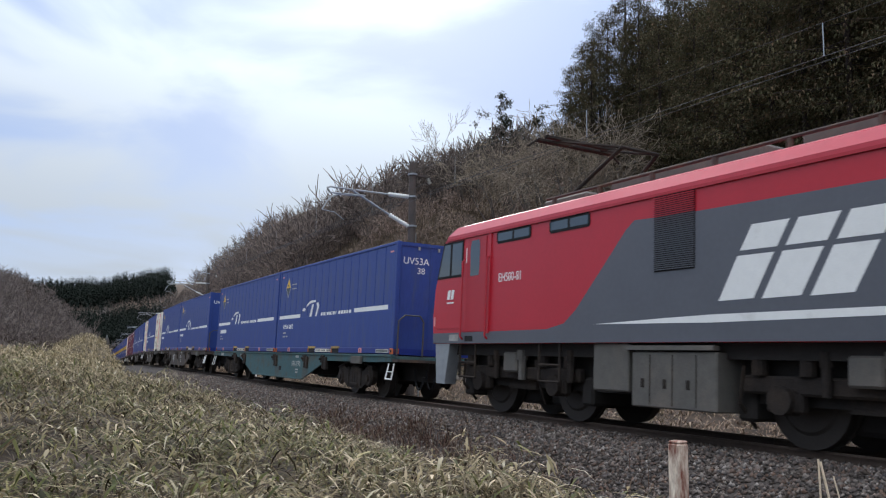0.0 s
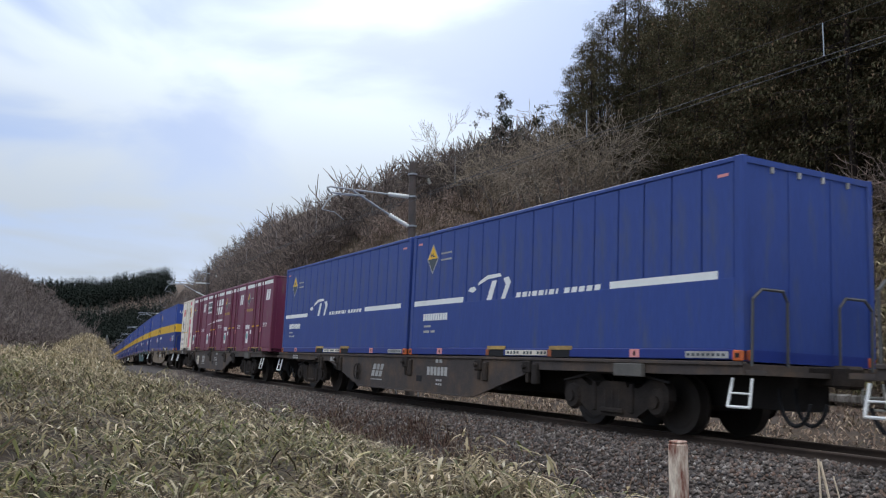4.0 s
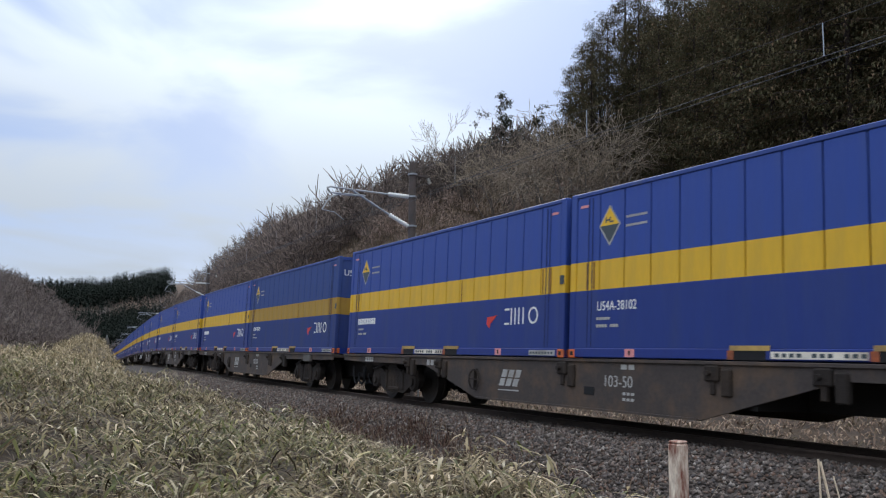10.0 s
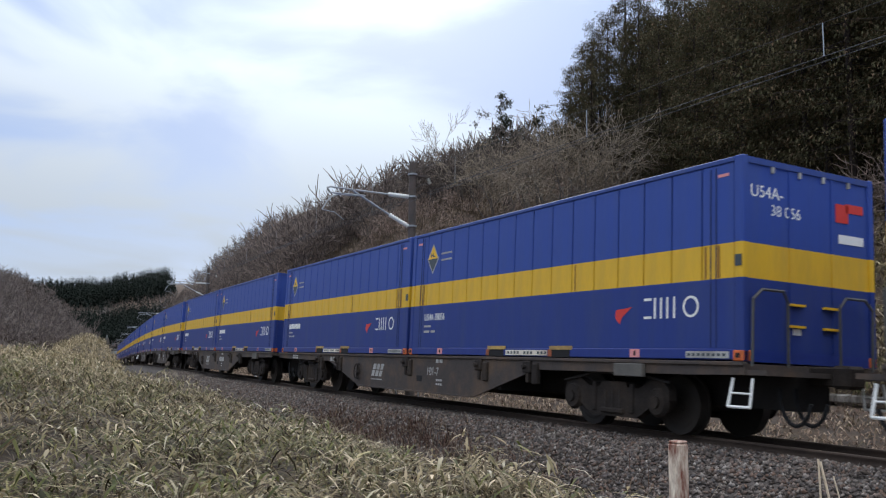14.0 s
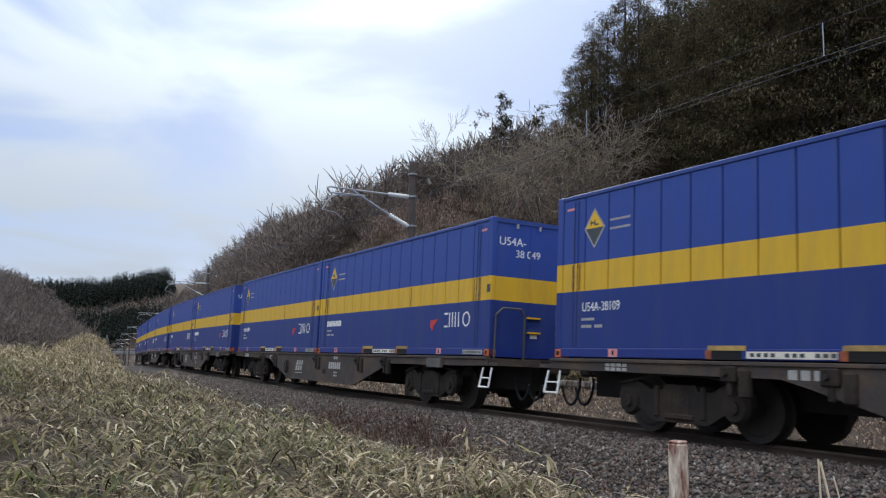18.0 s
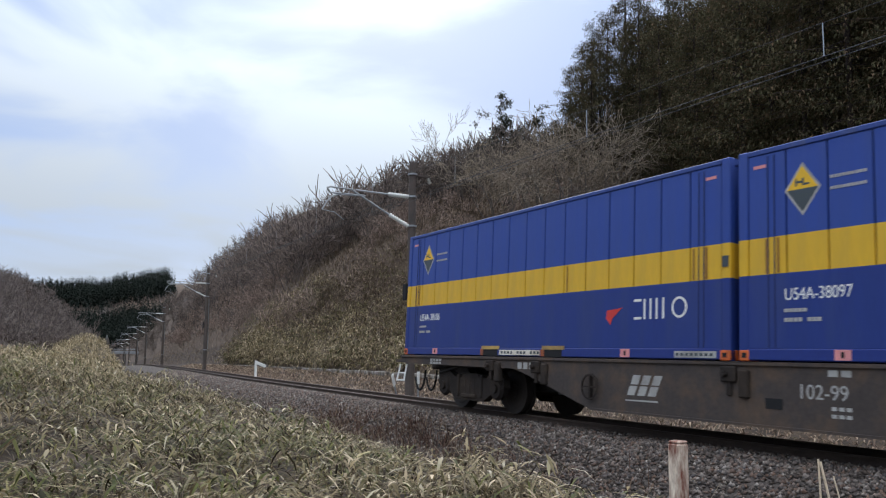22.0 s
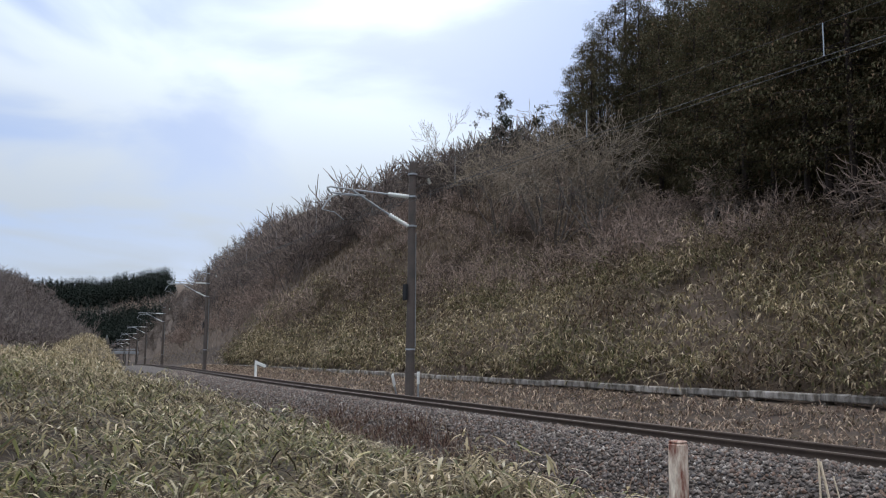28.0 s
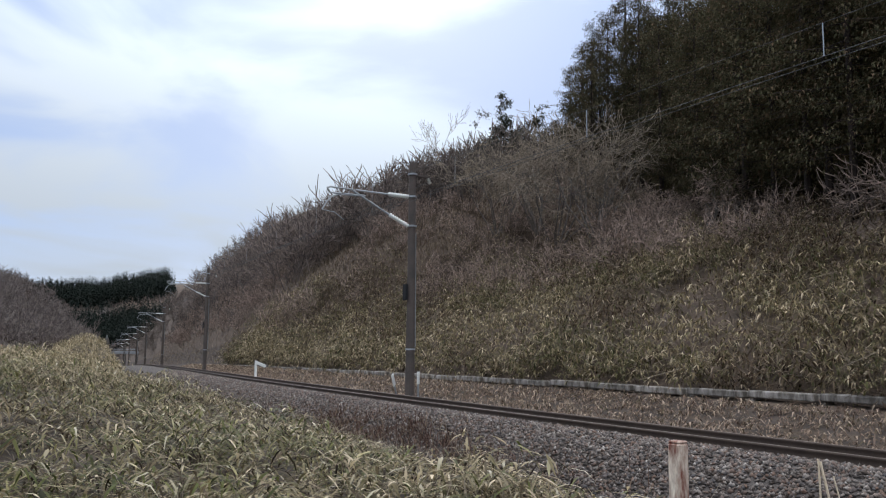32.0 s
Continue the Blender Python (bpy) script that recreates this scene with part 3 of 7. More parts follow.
def build_far_bridge():
    ob = thing("road_bridge", "pale steel road bridge over the far end of the line", "bridge")
    u = 262.0
    p = place(u, -2.0)
    ob.matrix_basis = Matrix.Translation((p.x, p.y, p.z)) @ Matrix.Rotation(-line(u)[2], 4, "Z")
    part("girder", boxes((-2, 2, -8, 9, 3.7, 4.5)), M["galvanised"], ob)
    part("deck_rail", boxes((-2, -1.9, -8, 9, 4.9, 5.1)), M["galvanised"], ob)
    for y in (-7, -2.9, 5.2, 8.5):
        part("pier", boxes((-1.2, 1.2, y - 0.4, y + 0.4, -0.8, 3.7)), M["concrete"], ob)
    for y in (-7.5, -4, 0, 4, 8.5):
        part("rail_post", boxes((-2, -1.9, y - .06, y + .06, 4.5, 4.9)), M["galvanised"], ob)
    # signal gantry this side of the bridge
    for u, v in ((190.0, -2.6), (262.0, 3.2), (300.0, -3.0)):
        g = thing("signal_mast", "grey steel mast with a small head beside the far track", "signal mast", "masts by the far track")
        p = place(u, v, -0.6)
        g.matrix_basis = Matrix.Translation(p)
        bm = bmesh.new()
        tube(bm, (0, 0, 0), (0, 0, 7.0), 0.14, 0.10, n=8)
        part("shaft", bm, M["galvanised"], g)
        part("head", boxes((-.3, .3, -.35, .35, 4.8, 6.4), bevel=0.05), M["loco_box"], g)


build_poles()
build_wires()
build_trough()
build_markers()
build_far_bridge()


# ---------------------------------------------------------------- plants
def leaf_material(name, colors, rough=0.6, trans=0.25, spec=0.3, deep=0.68):
    """Leaf colour picked per leaf from a ramp, with small variation along it."""
    m = material(name, (1, 1, 1), rough, vary=0.2, scale=3, spec=spec, trans=trans)
    nt = m.node_tree
    N, Lk = nt.nodes.new, nt.links.new
    g = N("ShaderNodeNewGeometry")
    r = N("ShaderNodeValToRGB")
    el = r.color_ramp.elements
    while len(el) < len(colors):
        el.new(0.5)
    for i, c in enumerate(colors):
        el[i].position = i / (len(colors) - 1)
        el[i].color = (*(a * deep for a in c), 1)
    Lk(g.outputs["Random Per Island"], r.inputs[0])
    sc = next(n for n in nt.nodes if n.bl_idname == "ShaderNodeVectorMath")
    Lk(r.outputs[0], sc.inputs[0])
    return m


TAN = (0.32, 0.26, 0.13)
PALE = (0.60, 0.54, 0.36)
STRAW = (0.42, 0.32, 0.16)
SASA_GREEN = [(0.022, 0.024, 0.009), (0.062, 0.072, 0.020), (0.135, 0.145, 0.040), (0.035, 0.038, 0.014), (0.20, 0.195, 0.066), (0.085, 0.10, 0.026), (0.42, 0.36, 0.17), (0.14, 0.14, 0.05), (0.70, 0.60, 0.37)]
SASA_STRAW = [(0.045, 0.033, 0.020), (0.14, 0.112, 0.058), (0.33, 0.26, 0.145), (0.075, 0.058, 0.032), (0.52, 0.42, 0.26), (0.20, 0.165, 0.085), (0.11, 0.10, 0.044), (0.82, 0.69, 0.48), (0.25, 0.19, 0.11)]
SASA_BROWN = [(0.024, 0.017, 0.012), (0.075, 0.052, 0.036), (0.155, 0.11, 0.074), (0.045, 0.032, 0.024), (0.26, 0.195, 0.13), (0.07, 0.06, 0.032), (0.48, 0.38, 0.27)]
M["sasa_green"] = leaf_material("bamboo_grass_green", SASA_GREEN, 0.65, 0.3, 0.15, 0.84)
M["sasa_straw"] = leaf_material("bamboo_grass_straw", SASA_STRAW, 0.75, 0.3, 0.1, 0.84)
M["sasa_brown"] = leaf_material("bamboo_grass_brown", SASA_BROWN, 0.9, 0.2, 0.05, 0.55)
M["hill_green"] = leaf_material("hill_bamboo_green", [(0.026, 0.025, 0.012), (0.068, 0.068, 0.028), (0.135, 0.128, 0.055), (0.045, 0.043, 0.02), (0.19, 0.17, 0.08), (0.09, 0.088, 0.038), (0.36, 0.30, 0.18)], 0.75, 0.3, 0.1, 1.05)
M["hill_straw"] = leaf_material("hill_bamboo_straw", SASA_STRAW, 0.8, 0.3, 0.1, 0.95)
M["hill_brown"] = leaf_material("hill_bamboo_brown", SASA_BROWN, 0.9, 0.2, 0.0, 1.0)
M["dry_grass"] = leaf_material("dry_grass", [(0.06, 0.042, 0.034), (0.17, 0.12, 0.09), (0.34, 0.25, 0.185), (0.10, 0.07, 0.052), (0.62, 0.49, 0.36), (0.21, 0.15, 0.115), (0.10, 0.088, 0.05)], 0.95, 0.2, 0.0, 0.85)
M["brown_weed"] = leaf_material("brown_weed", [(0.10, 0.075, 0.055), (0.17, 0.13, 0.09), (0.28, 0.21, 0.14), (0.20, 0.16, 0.115)], 0.9, 0.1, 0.3, 0.8)
M["cedar"] = leaf_material("cedar_foliage", [(0.055, 0.056, 0.034), (0.11, 0.106, 0.058), (0.17, 0.145, 0.085), (0.08, 0.076, 0.046), (0.24, 0.165, 0.105)], 0.95, 0.2, 0.0, 0.75)
M["far_conifer"] = leaf_material("far_conifer_foliage", [(0.03, 0.038, 0.034), (0.045, 0.055, 0.046), (0.065, 0.074, 0.06)], 0.95, 0.1, 0.0)
M["broadleaf"] = leaf_material("evergreen_foliage", [(0.02, 0.028, 0.012), (0.035, 0.045, 0.018), (0.05, 0.055, 0.03)], 0.5, 0.2)
M["bark"] = material("grey_bark", (0.15, 0.13, 0.115), 0.95, vary=0.3, scale=6, bump=0.4, obj=0.25)
M["twig"] = material("bare_twig", (0.135, 0.108, 0.09), 0.95, vary=0.25, scale=2, island=0.6, obj=0.3)
M["twig_red"] = material("reddish_twig", (0.245, 0.182, 0.146), 0.95, vary=0.3, scale=1.0, island=0.75)
M["twig_grey"] = material("grey_twig", (0.175, 0.138, 0.118), 0.95, vary=0.3, scale=1.0, island=0.6)
M["twig_far"] = material("far_twig", (0.15, 0.122, 0.108), 0.95, vary=0.3, scale=1.0, island=0.5)
M["twig_pale"] = material("pale_twig", (0.24, 0.195, 0.145), 0.95, vary=0.25, scale=2, island=0.45)
M["cedar_bark"] = material("cedar_bark", (0.030, 0.021, 0.017), 0.95, vary=0.3, scale=5, bump=0.5)


def uv_place(u, v):
    """Arrays u, v to x, y."""
    e = np.clip(u, CURVE_AHEAD, CURVE_BACK)
    th, d = e * CURVE, u - e
    return -np.sin(th) / CURVE - d * np.cos(th) + v * np.sin(th), (1 - np.cos(th)) / CURVE + d * np.sin(th) + v * np.cos(th)


def blades(base, az, elev, length, width, droop):
    """Leaf blades as folded quads: base, widest left, tip, widest right."""
    n = len(base)
    dx, dy = np.cos(az), np.sin(az)
    ce, se = np.cos(elev), np.sin(elev)
    d = np.stack([dx * ce, dy * ce, se], -1)
    side = np.stack([-dy, dx, np.zeros(n)], -1)
    mid = base + d * (length * 0.45)[:, None]
    e2 = elev - droop
    d2 = np.stack([dx * np.cos(e2), dy * np.cos(e2), np.sin(e2)], -1)
    tip = mid + d2 * (length * 0.55)[:, None]
    up = np.array([0, 0, 1.0]) * (width * 0.25)[:, None]
    verts = np.stack([base, mid + side * (width / 2)[:, None] + up, tip, mid - side * (width / 2)[:, None] + up], 1).reshape(-1, 3)
    faces = np.arange(4 * n).reshape(n, 4)
    return verts, faces


def leaves(base, az, elev, length, width, droop):
    """Broad pointed leaves that arch over: stalk end, two shoulders, two flanks, tip."""
    n = len(base)
    side = np.stack([-np.sin(az), np.cos(az), np.zeros(n)], -1)
    def way(e):
        return np.stack([np.cos(az) * np.cos(e), np.sin(az) * np.cos(e), np.sin(e)], -1)
    a = base + way(elev) * (length * 0.30)[:, None]
    b = a + way(elev - droop * 0.5) * (length * 0.38)[:, None]
    tip = b + way(elev - droop) * (length * 0.36)[:, None]
    w = (width / 2)[:, None]
    up = np.array([0, 0, 1.0]) * (width * 0.2)[:, None]
    verts = np.stack([base, a + side * w + up, a - side * w + up, b + side * w * 0.85 + up, b - side * w * 0.85 + up, tip], 1).reshape(-1, 3)
    tri = np.array([[0, 2, 1], [1, 2, 4], [1, 4, 3], [3, 4, 5]])
    return verts, (tri[None] + (np.arange(n) * 6)[:, None, None]).reshape(-1, 3)


def shade_leaves(ob, kind, per):
    """Give each leaf, of per triangles, the material of its patch."""
    ob.data.polygons.foreach_set("material_index", np.repeat(np.asarray(kind, np.int32), per))
    ob.data.update()


def patches(x, y, seed=0.0):
    """Soft irregular patches over the ground, about 0 to 1."""
    s = np.sin(x * 0.9 + 1.3 * np.sin(y * 0.7 + seed) + seed) + np.sin(y * 1.1 - 0.8 * x + 1.1 * np.sin(x * 0.6 + 2 * seed)) + 0.7 * np.sin(x * 2.3 + y * 1.9 + seed * 3) + 0.5 * np.sin(3.1 * y - 2.7 * x + seed)
    return np.clip(0.5 + s / 5.0, 0, 1)


def leafy_plants(rng, x, y, z, tall, leaves, length, width, elev=(0.0, 0.9), droop=(0.3, 1.1), low=0.45):
    """Clumps of blades round upright culms."""
    n = len(x)
    k = leaves
    X, Y, Z, T = (np.repeat(a, k) for a in (x, y, z, tall))
    m = n * k
    lift = T * rng.uniform(low, 1.0, m)
    lean = rng.normal(0, 0.06, (m, 2))
    base = np.stack([X + lean[:, 0], Y + lean[:, 1], Z + lift], -1)
    az = rng.uniform(0, 2 * np.pi, m)
    ln = length * rng.uniform(0.6, 1.25, m)
    return blades(base, az, rng.uniform(*elev, m), ln, width * rng.uniform(0.7, 1.2, m), rng.uniform(*droop, m))


def stuff(name, verts, faces, mat, label, category):
    ob = raw_mesh(name, verts, faces, mat)
    return tagged(ob, label, category, kind="stuff")


def prisms(segs, n=4):
    """Tapered twigs (a, b, ra, rb) as open prisms."""
    s = np.asarray(segs, float)
    a, b, ra, rb = s[:, 0:3], s[:, 3:6], s[:, 6], s[:, 7]
    d = b - a
    d /= np.linalg.norm(d, axis=1)[:, None] + 1e-9
    ref = np.where(np.abs(d[:, 2:3]) > 0.9, np.array([[1.0, 0, 0]]), np.array([[0, 0, 1.0]]))
    e1 = np.cross(d, ref); e1 /= np.linalg.norm(e1, axis=1)[:, None] + 1e-9
    e2 = np.cross(d, e1)
    rings = []
    for p, r in ((a, ra), (b, rb)):
        for i in range(n):
            t = 2 * np.pi * i / n
            rings.append(p + (e1 * math.cos(t) + e2 * math.sin(t)) * r[:, None])
    V = np.stack(rings, 1).reshape(-1, 3)
    base = np.arange(len(s)) * 2 * n
    F = np.stack([np.stack([base + i, base + (i + 1) % n, base + n + (i + 1) % n, base + n + i], -1) for i in range(n)], 1).reshape(-1, 4)
    return V, F


def grow(rng, a, d, length, r, level, out, spread, kids, bend=0.18, upward=0.25, segs=3):
    """A branch that bends, tapers and forks."""
    p, d = np.array(a, float), np.array(d, float)
    step = length / segs
    for i in range(segs):
        d = d + rng.normal(0, bend, 3) + np.array([0, 0, upward * 0.3])
        d /= np.linalg.norm(d)
        q = p + d * step
        r1 = r * (1 - 0.28 * (i + 1) / segs * 1.6)
        out.append((*p, *q, r * (1 - 0.28 * i / segs * 1.6), r1, level))
        if level > 0 and (i > 0 or level < 2):
            for _ in range(kids[level - 1]):
                az = rng.uniform(0, 2 * np.pi)
                ref = np.cross(d, [0.3, 0.2, 0.9]); ref /= np.linalg.norm(ref) + 1e-9
                ref2 = np.cross(d, ref)
                nd = d * rng.uniform(0.45, 0.9) + (ref * math.cos(az) + ref2 * math.sin(az)) * spread
                nd[2] += upward * 0.5
                nd /= np.linalg.norm(nd)
                grow(rng, q, nd, length * rng.uniform(0.42, 0.68), max(r1 * 0.55, 0.006), level - 1, out, spread, kids, bend, upward, segs)
        p = q


def bare_tree(seed, height, levels=3, kids=(2, 2, 2), spread=0.7, r=0.11, multi=1, upward=0.25, thin=0.011, mat="twig"):
    """A leafless tree: trunk with limbs, and a crown of twigs."""
    rng = np.random.default_rng(seed)
    segs = []
    for k in range(multi):
        az = rng.uniform(0, 6.28)
        tilt = 0.08 if multi == 1 else rng.uniform(0.2, 0.75)
        grow(rng, (0, 0, -0.2), (math.cos(az) * tilt, math.sin(az) * tilt, 1), height * rng.uniform(0.5, 0.62), r, levels, segs, spread, kids, upward=upward)
    s = np.array(segs)
    s[:, 6:8] = np.maximum(s[:, 6:8], thin)
    thick = s[s[:, 8] >= levels - 1] if levels > 1 else s[s[:, 8] >= levels]
    fine = s[s[:, 8] < levels - 1] if levels > 1 else s[s[:, 8] < levels]
    return thick[:, :8], fine[:, :8], M["bark"], M[mat]


def tree_thing(name, label, category, group, data):
    ob = thing(name, label, category, group)
    thick, fine, bark, twig = data
    V, F = prisms(thick, 5)
    raw_mesh("trunk", V, F, bark, ob)
    V, F = prisms(fine, 3)
    raw_mesh("crown", V, F, twig, ob)
    return ob


def stand(src, first, x, y, z, scale, rz):
    m = Matrix.Translation((x, y, z)) @ Matrix.Rotation(rz, 4, "Z")
    if first:
        src.matrix_basis = m
        ob = src
    else:
        ob = copy_thing(src, m)
    ob.scale = (scale,) * 3
    return ob


def cedar(seed, height):
    """A dark cedar: straight trunk and drooping sprays on many boughs."""
    rng = np.random.default_rng(seed)
    ob = thing("cedar_tree", "tall dark green cedar on the slope", "cedar tree", "cedars on the slope")
    bm = bmesh.new()
    tube(bm, (0, 0, -0.6), (0, 0, height * 0.97), 0.19, 0.03, n=8)
    part("trunk", bm, M["cedar_bark"], ob)
    base, az0, ln, segs = [], [], [], []
    nb = 104
    for i in range(nb):
        f = (i + rng.uniform()) / nb
        h = height * (0.13 + 0.87 * f)
        reach = (0.45 + 2.9 * (1 - f) ** 0.7) * rng.uniform(0.45, 1.2) * min(1, 0.5 + f * 2.2)
        a = rng.uniform(0, 2 * np.pi)
        tip = np.array([math.cos(a) * reach, math.sin(a) * reach, h + (0.05 if f > 0.5 else -0.14) * reach])
        segs.append((0, 0, h, *tip, 0.03, 0.01))
        for _ in range(1 + int(reach * 1.9)):      # hanging sprays along the bough
            s = rng.uniform(0.25, 1.03)
            c = tip * s + np.array([0, 0, h]) * (1 - s) + rng.normal(0, 0.16, 3)
            k = 24
            base.append(c + rng.normal(0, 1, (k, 3)) * [0.27, 0.27, 0.16])
            az0.append(a + rng.normal(0, 0.8, k))
            ln.append(rng.uniform(0.13, 0.34, k))
    base, az0, ln = np.concatenate(base), np.concatenate(az0), np.concatenate(ln)
    V, F = blades(base, az0, rng.uniform(-0.9, 0.5, len(base)), ln, ln * 0.27, rng.uniform(0.2, 1.0, len(base)))
    raw_mesh("crown", V, F, M["cedar"], ob)
    V, F = prisms(segs, 3)
    raw_mesh("bough", V, F, M["cedar_bark"], ob)
    return ob


def build_bank():
    """Bamboo grass on the bank before the camera, and weeds in the ditch."""
    rng = np.random.default_rng(11)
    n = 21000
    u, v = rng.uniform(-6, 34, n), -rng.uniform(5.0, 13.5, n)
    edge = -5.5 + 0.22 * np.sin(u * 0.9) + 0.2 * np.sin(u * 2.3 + 1) + 0.25 * np.exp(-((u - 3.5) / 2.5) ** 2)
    x, y = uv_place(u, v)
    r = np.hypot(x - EYE.x, y - EYE.y)
    keep = (v < edge) & (r > 0.45) & (x < 6)
    keep &= rng.uniform(0, 1, n) < np.clip(1.25 - r / 38, 0.35, 1) * np.maximum(smooth(7.5, 6, u), 0.25 + 0.75 * smooth(-0.55, 0.25, np.sin(x * 1.7 + 2 * np.sin(y * 0.9)) * np.sin(y * 2.0 + 1.5 * np.sin(x * 0.8)) + 0.3 * np.sin(x * 5.1 + y * 4.3)))
    u, v, x, y, r = u[keep], v[keep], x[keep], y[keep], r[keep]
    z = hill_height(u, v)
    patch = 0.5 + 0.5 * np.sin(x * 1.9 + 1.7 + np.sin(y * 2.1)) * np.sin(y * 2.3 + 0.4 + np.sin(x * 1.3))
    crown = np.interp(u, [0, 3.0, 3.7, 4.6, 5.4, 6.6, 8.0, 12.5, 14, 17, 20], [0.02, 0.06, 0.20, 0.23, 0.20, 0.18, 0.10, 0.09, 0.16, 0.36, 0.44])
    tall = (crown + (0.06 + 0.34 * patch ** 1.6) * smooth(-0.1, -1.3, v - edge[keep])) * rng.uniform(0.4, 1.3, len(u))
    k = 12            # two fans of six leaves on each culm
    m = len(x) * k
    X, Y, Z, T = (np.repeat(q, k) for q in (x, y, z, tall))
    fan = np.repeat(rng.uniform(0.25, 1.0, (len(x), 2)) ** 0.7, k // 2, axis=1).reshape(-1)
    off = np.repeat(rng.normal(0, 0.08, (len(x) * 2, 2)), k // 2, axis=0)
    spin = np.repeat(rng.uniform(0, 6.28, len(x) * 2), k // 2)
    base = np.stack([X + off[:, 0] * 1.0, Y + off[:, 1], Z + T * fan], -1) + rng.normal(0, 0.012, (m, 3))
    V, F = leaves(base, spin + np.tile(np.arange(k // 2) * 1.05, len(x) * 2) + rng.normal(0, 0.35, m), rng.uniform(-0.5, 0.5, m), rng.uniform(0.09, 0.22, m), rng.uniform(0.010, 0.021, m), rng.uniform(0.0, 0.8, m))
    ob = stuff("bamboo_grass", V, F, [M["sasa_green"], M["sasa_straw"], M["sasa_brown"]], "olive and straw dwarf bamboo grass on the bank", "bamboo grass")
    q = patches(X * 1.3, Y * 1.3, 0.4) + rng.normal(0, 0.20, m)
    # darker brown leaves, more often on the lower fans and in some patches
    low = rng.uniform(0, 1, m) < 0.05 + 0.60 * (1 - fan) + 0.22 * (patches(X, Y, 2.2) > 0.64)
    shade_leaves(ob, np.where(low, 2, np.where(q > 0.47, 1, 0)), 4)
    # dead stems and dry blades among it
    m = 9000
    i = rng.integers(0, len(x), m)
    a = np.stack([x[i] + rng.normal(0, .12, m), y[i] + rng.normal(0, .12, m), z[i] + tall[i] * rng.uniform(0.0, 0.6, m)], -1)
    d = rng.normal(0, 1.0, (m, 3)) * [1, 1, 0.25] + [0, 0, 0.45]
    b = a + d / np.linalg.norm(d, axis=1)[:, None] * rng.uniform(0.12, 0.42, (m, 1))
    V, F = prisms(np.concatenate([a, b, np.full((m, 1), 0.0032), np.full((m, 1), 0.002)], 1), 3)
    stuff("dead_stems", V, F, M["twig_pale"], "dead stems among the bamboo grass", "dead stems")
    m = 9000
    i = rng.integers(0, len(x), m)
    base = np.stack([x[i] + rng.normal(0, .12, m), y[i] + rng.normal(0, .12, m), z[i] + tall[i] * rng.uniform(0.4, 1.0, m)], -1)
    V, F = leaves(base, rng.uniform(0, 6.28, m), rng.uniform(-0.4, 0.6, m), rng.uniform(0.12, 0.24, m), rng.uniform(0.012, 0.024, m), rng.uniform(0.2, 1.6, m))
    stuff("straw_blades", V, F, leaf_material("straw_blades", [TAN, STRAW, PALE, (0.7, 0.62, 0.45)], 0.6, 0.2), "pale dry blades among the bamboo grass", "dry grass")
    # brown weeds along the ditch
    n = 9000
    u = rng.uniform(5, 32, n)
    v = -rng.normal(2.35, 0.33, n)
    x, y = uv_place(u, v)
    z = np.maximum(hill_height(u, v), np.interp(v, [-3.9, -3.1, -1.75, -1.2], [-0.98, -0.98, -0.30, -0.20]) - v * CANT)
    dens = np.exp(-((u - 15.3) / 3.2) ** 2) * (0.55 + 0.45 * np.sin(u * 2.1) * np.sin(v * 5 + u))
    keep = rng.uniform(0, 1, n) < 0.03 + 0.97 * dens
    x, y, z = x[keep], y[keep], z[keep]
    m = len(x)
    base = np.stack([x, y, z], -1)
    V, F = blades(np.repeat(base, 3, 0), rng.uniform(0, 6.28, 3 * m), rng.uniform(0.5, 1.5, 3 * m), rng.uniform(0.14, 0.42, 3 * m), rng.uniform(0.007, 0.016, 3 * m), rng.uniform(0, 0.8, 3 * m))
    stuff("ditch_weeds", V, F, leaf_material("red_brown_weed", [(0.07, 0.036, 0.028), (0.12, 0.066, 0.048), (0.19, 0.115, 0.08), (0.30, 0.22, 0.14)], 0.95, 0.1), "brown withered weeds along the ditch", "weeds")


def build_strip():
    """Dry grass between the track and the kerb wall, and on the far shoulder."""
    rng = np.random.default_rng(12)
    n = 27000
    u = -16 + 110 * rng.uniform(0, 1, n) ** 1.5
    toe = 8.7 - 0.055 * np.clip(u, -20, 60)
    v = 2.0 + (toe - 0.7 - 2.0) * rng.uniform(0, 1, n) ** 0.8
    x, y = uv_place(u, v)
    z = hill_height(u, v)
    f = smooth(1.9, 3.4, v)
    base = np.stack([x, y, z], -1)
    k = 3
    m = n * k
    ln = rng.uniform(0.10, 0.42, m) * np.repeat(0.45 + 0.55 * f, k)
    V, F = blades(np.repeat(base, k, 0) + rng.normal(0, 0.05, (m, 3)) * [1, 1, 0], rng.uniform(0, 6.28, m), rng.uniform(-0.1, 1.0, m), ln, rng.uniform(0.014, 0.046, m), rng.uniform(0.2, 1.6, m))
    stuff("dry_grass", V, F, M["dry_grass"], "straw coloured dry grass beside the track", "dry grass")


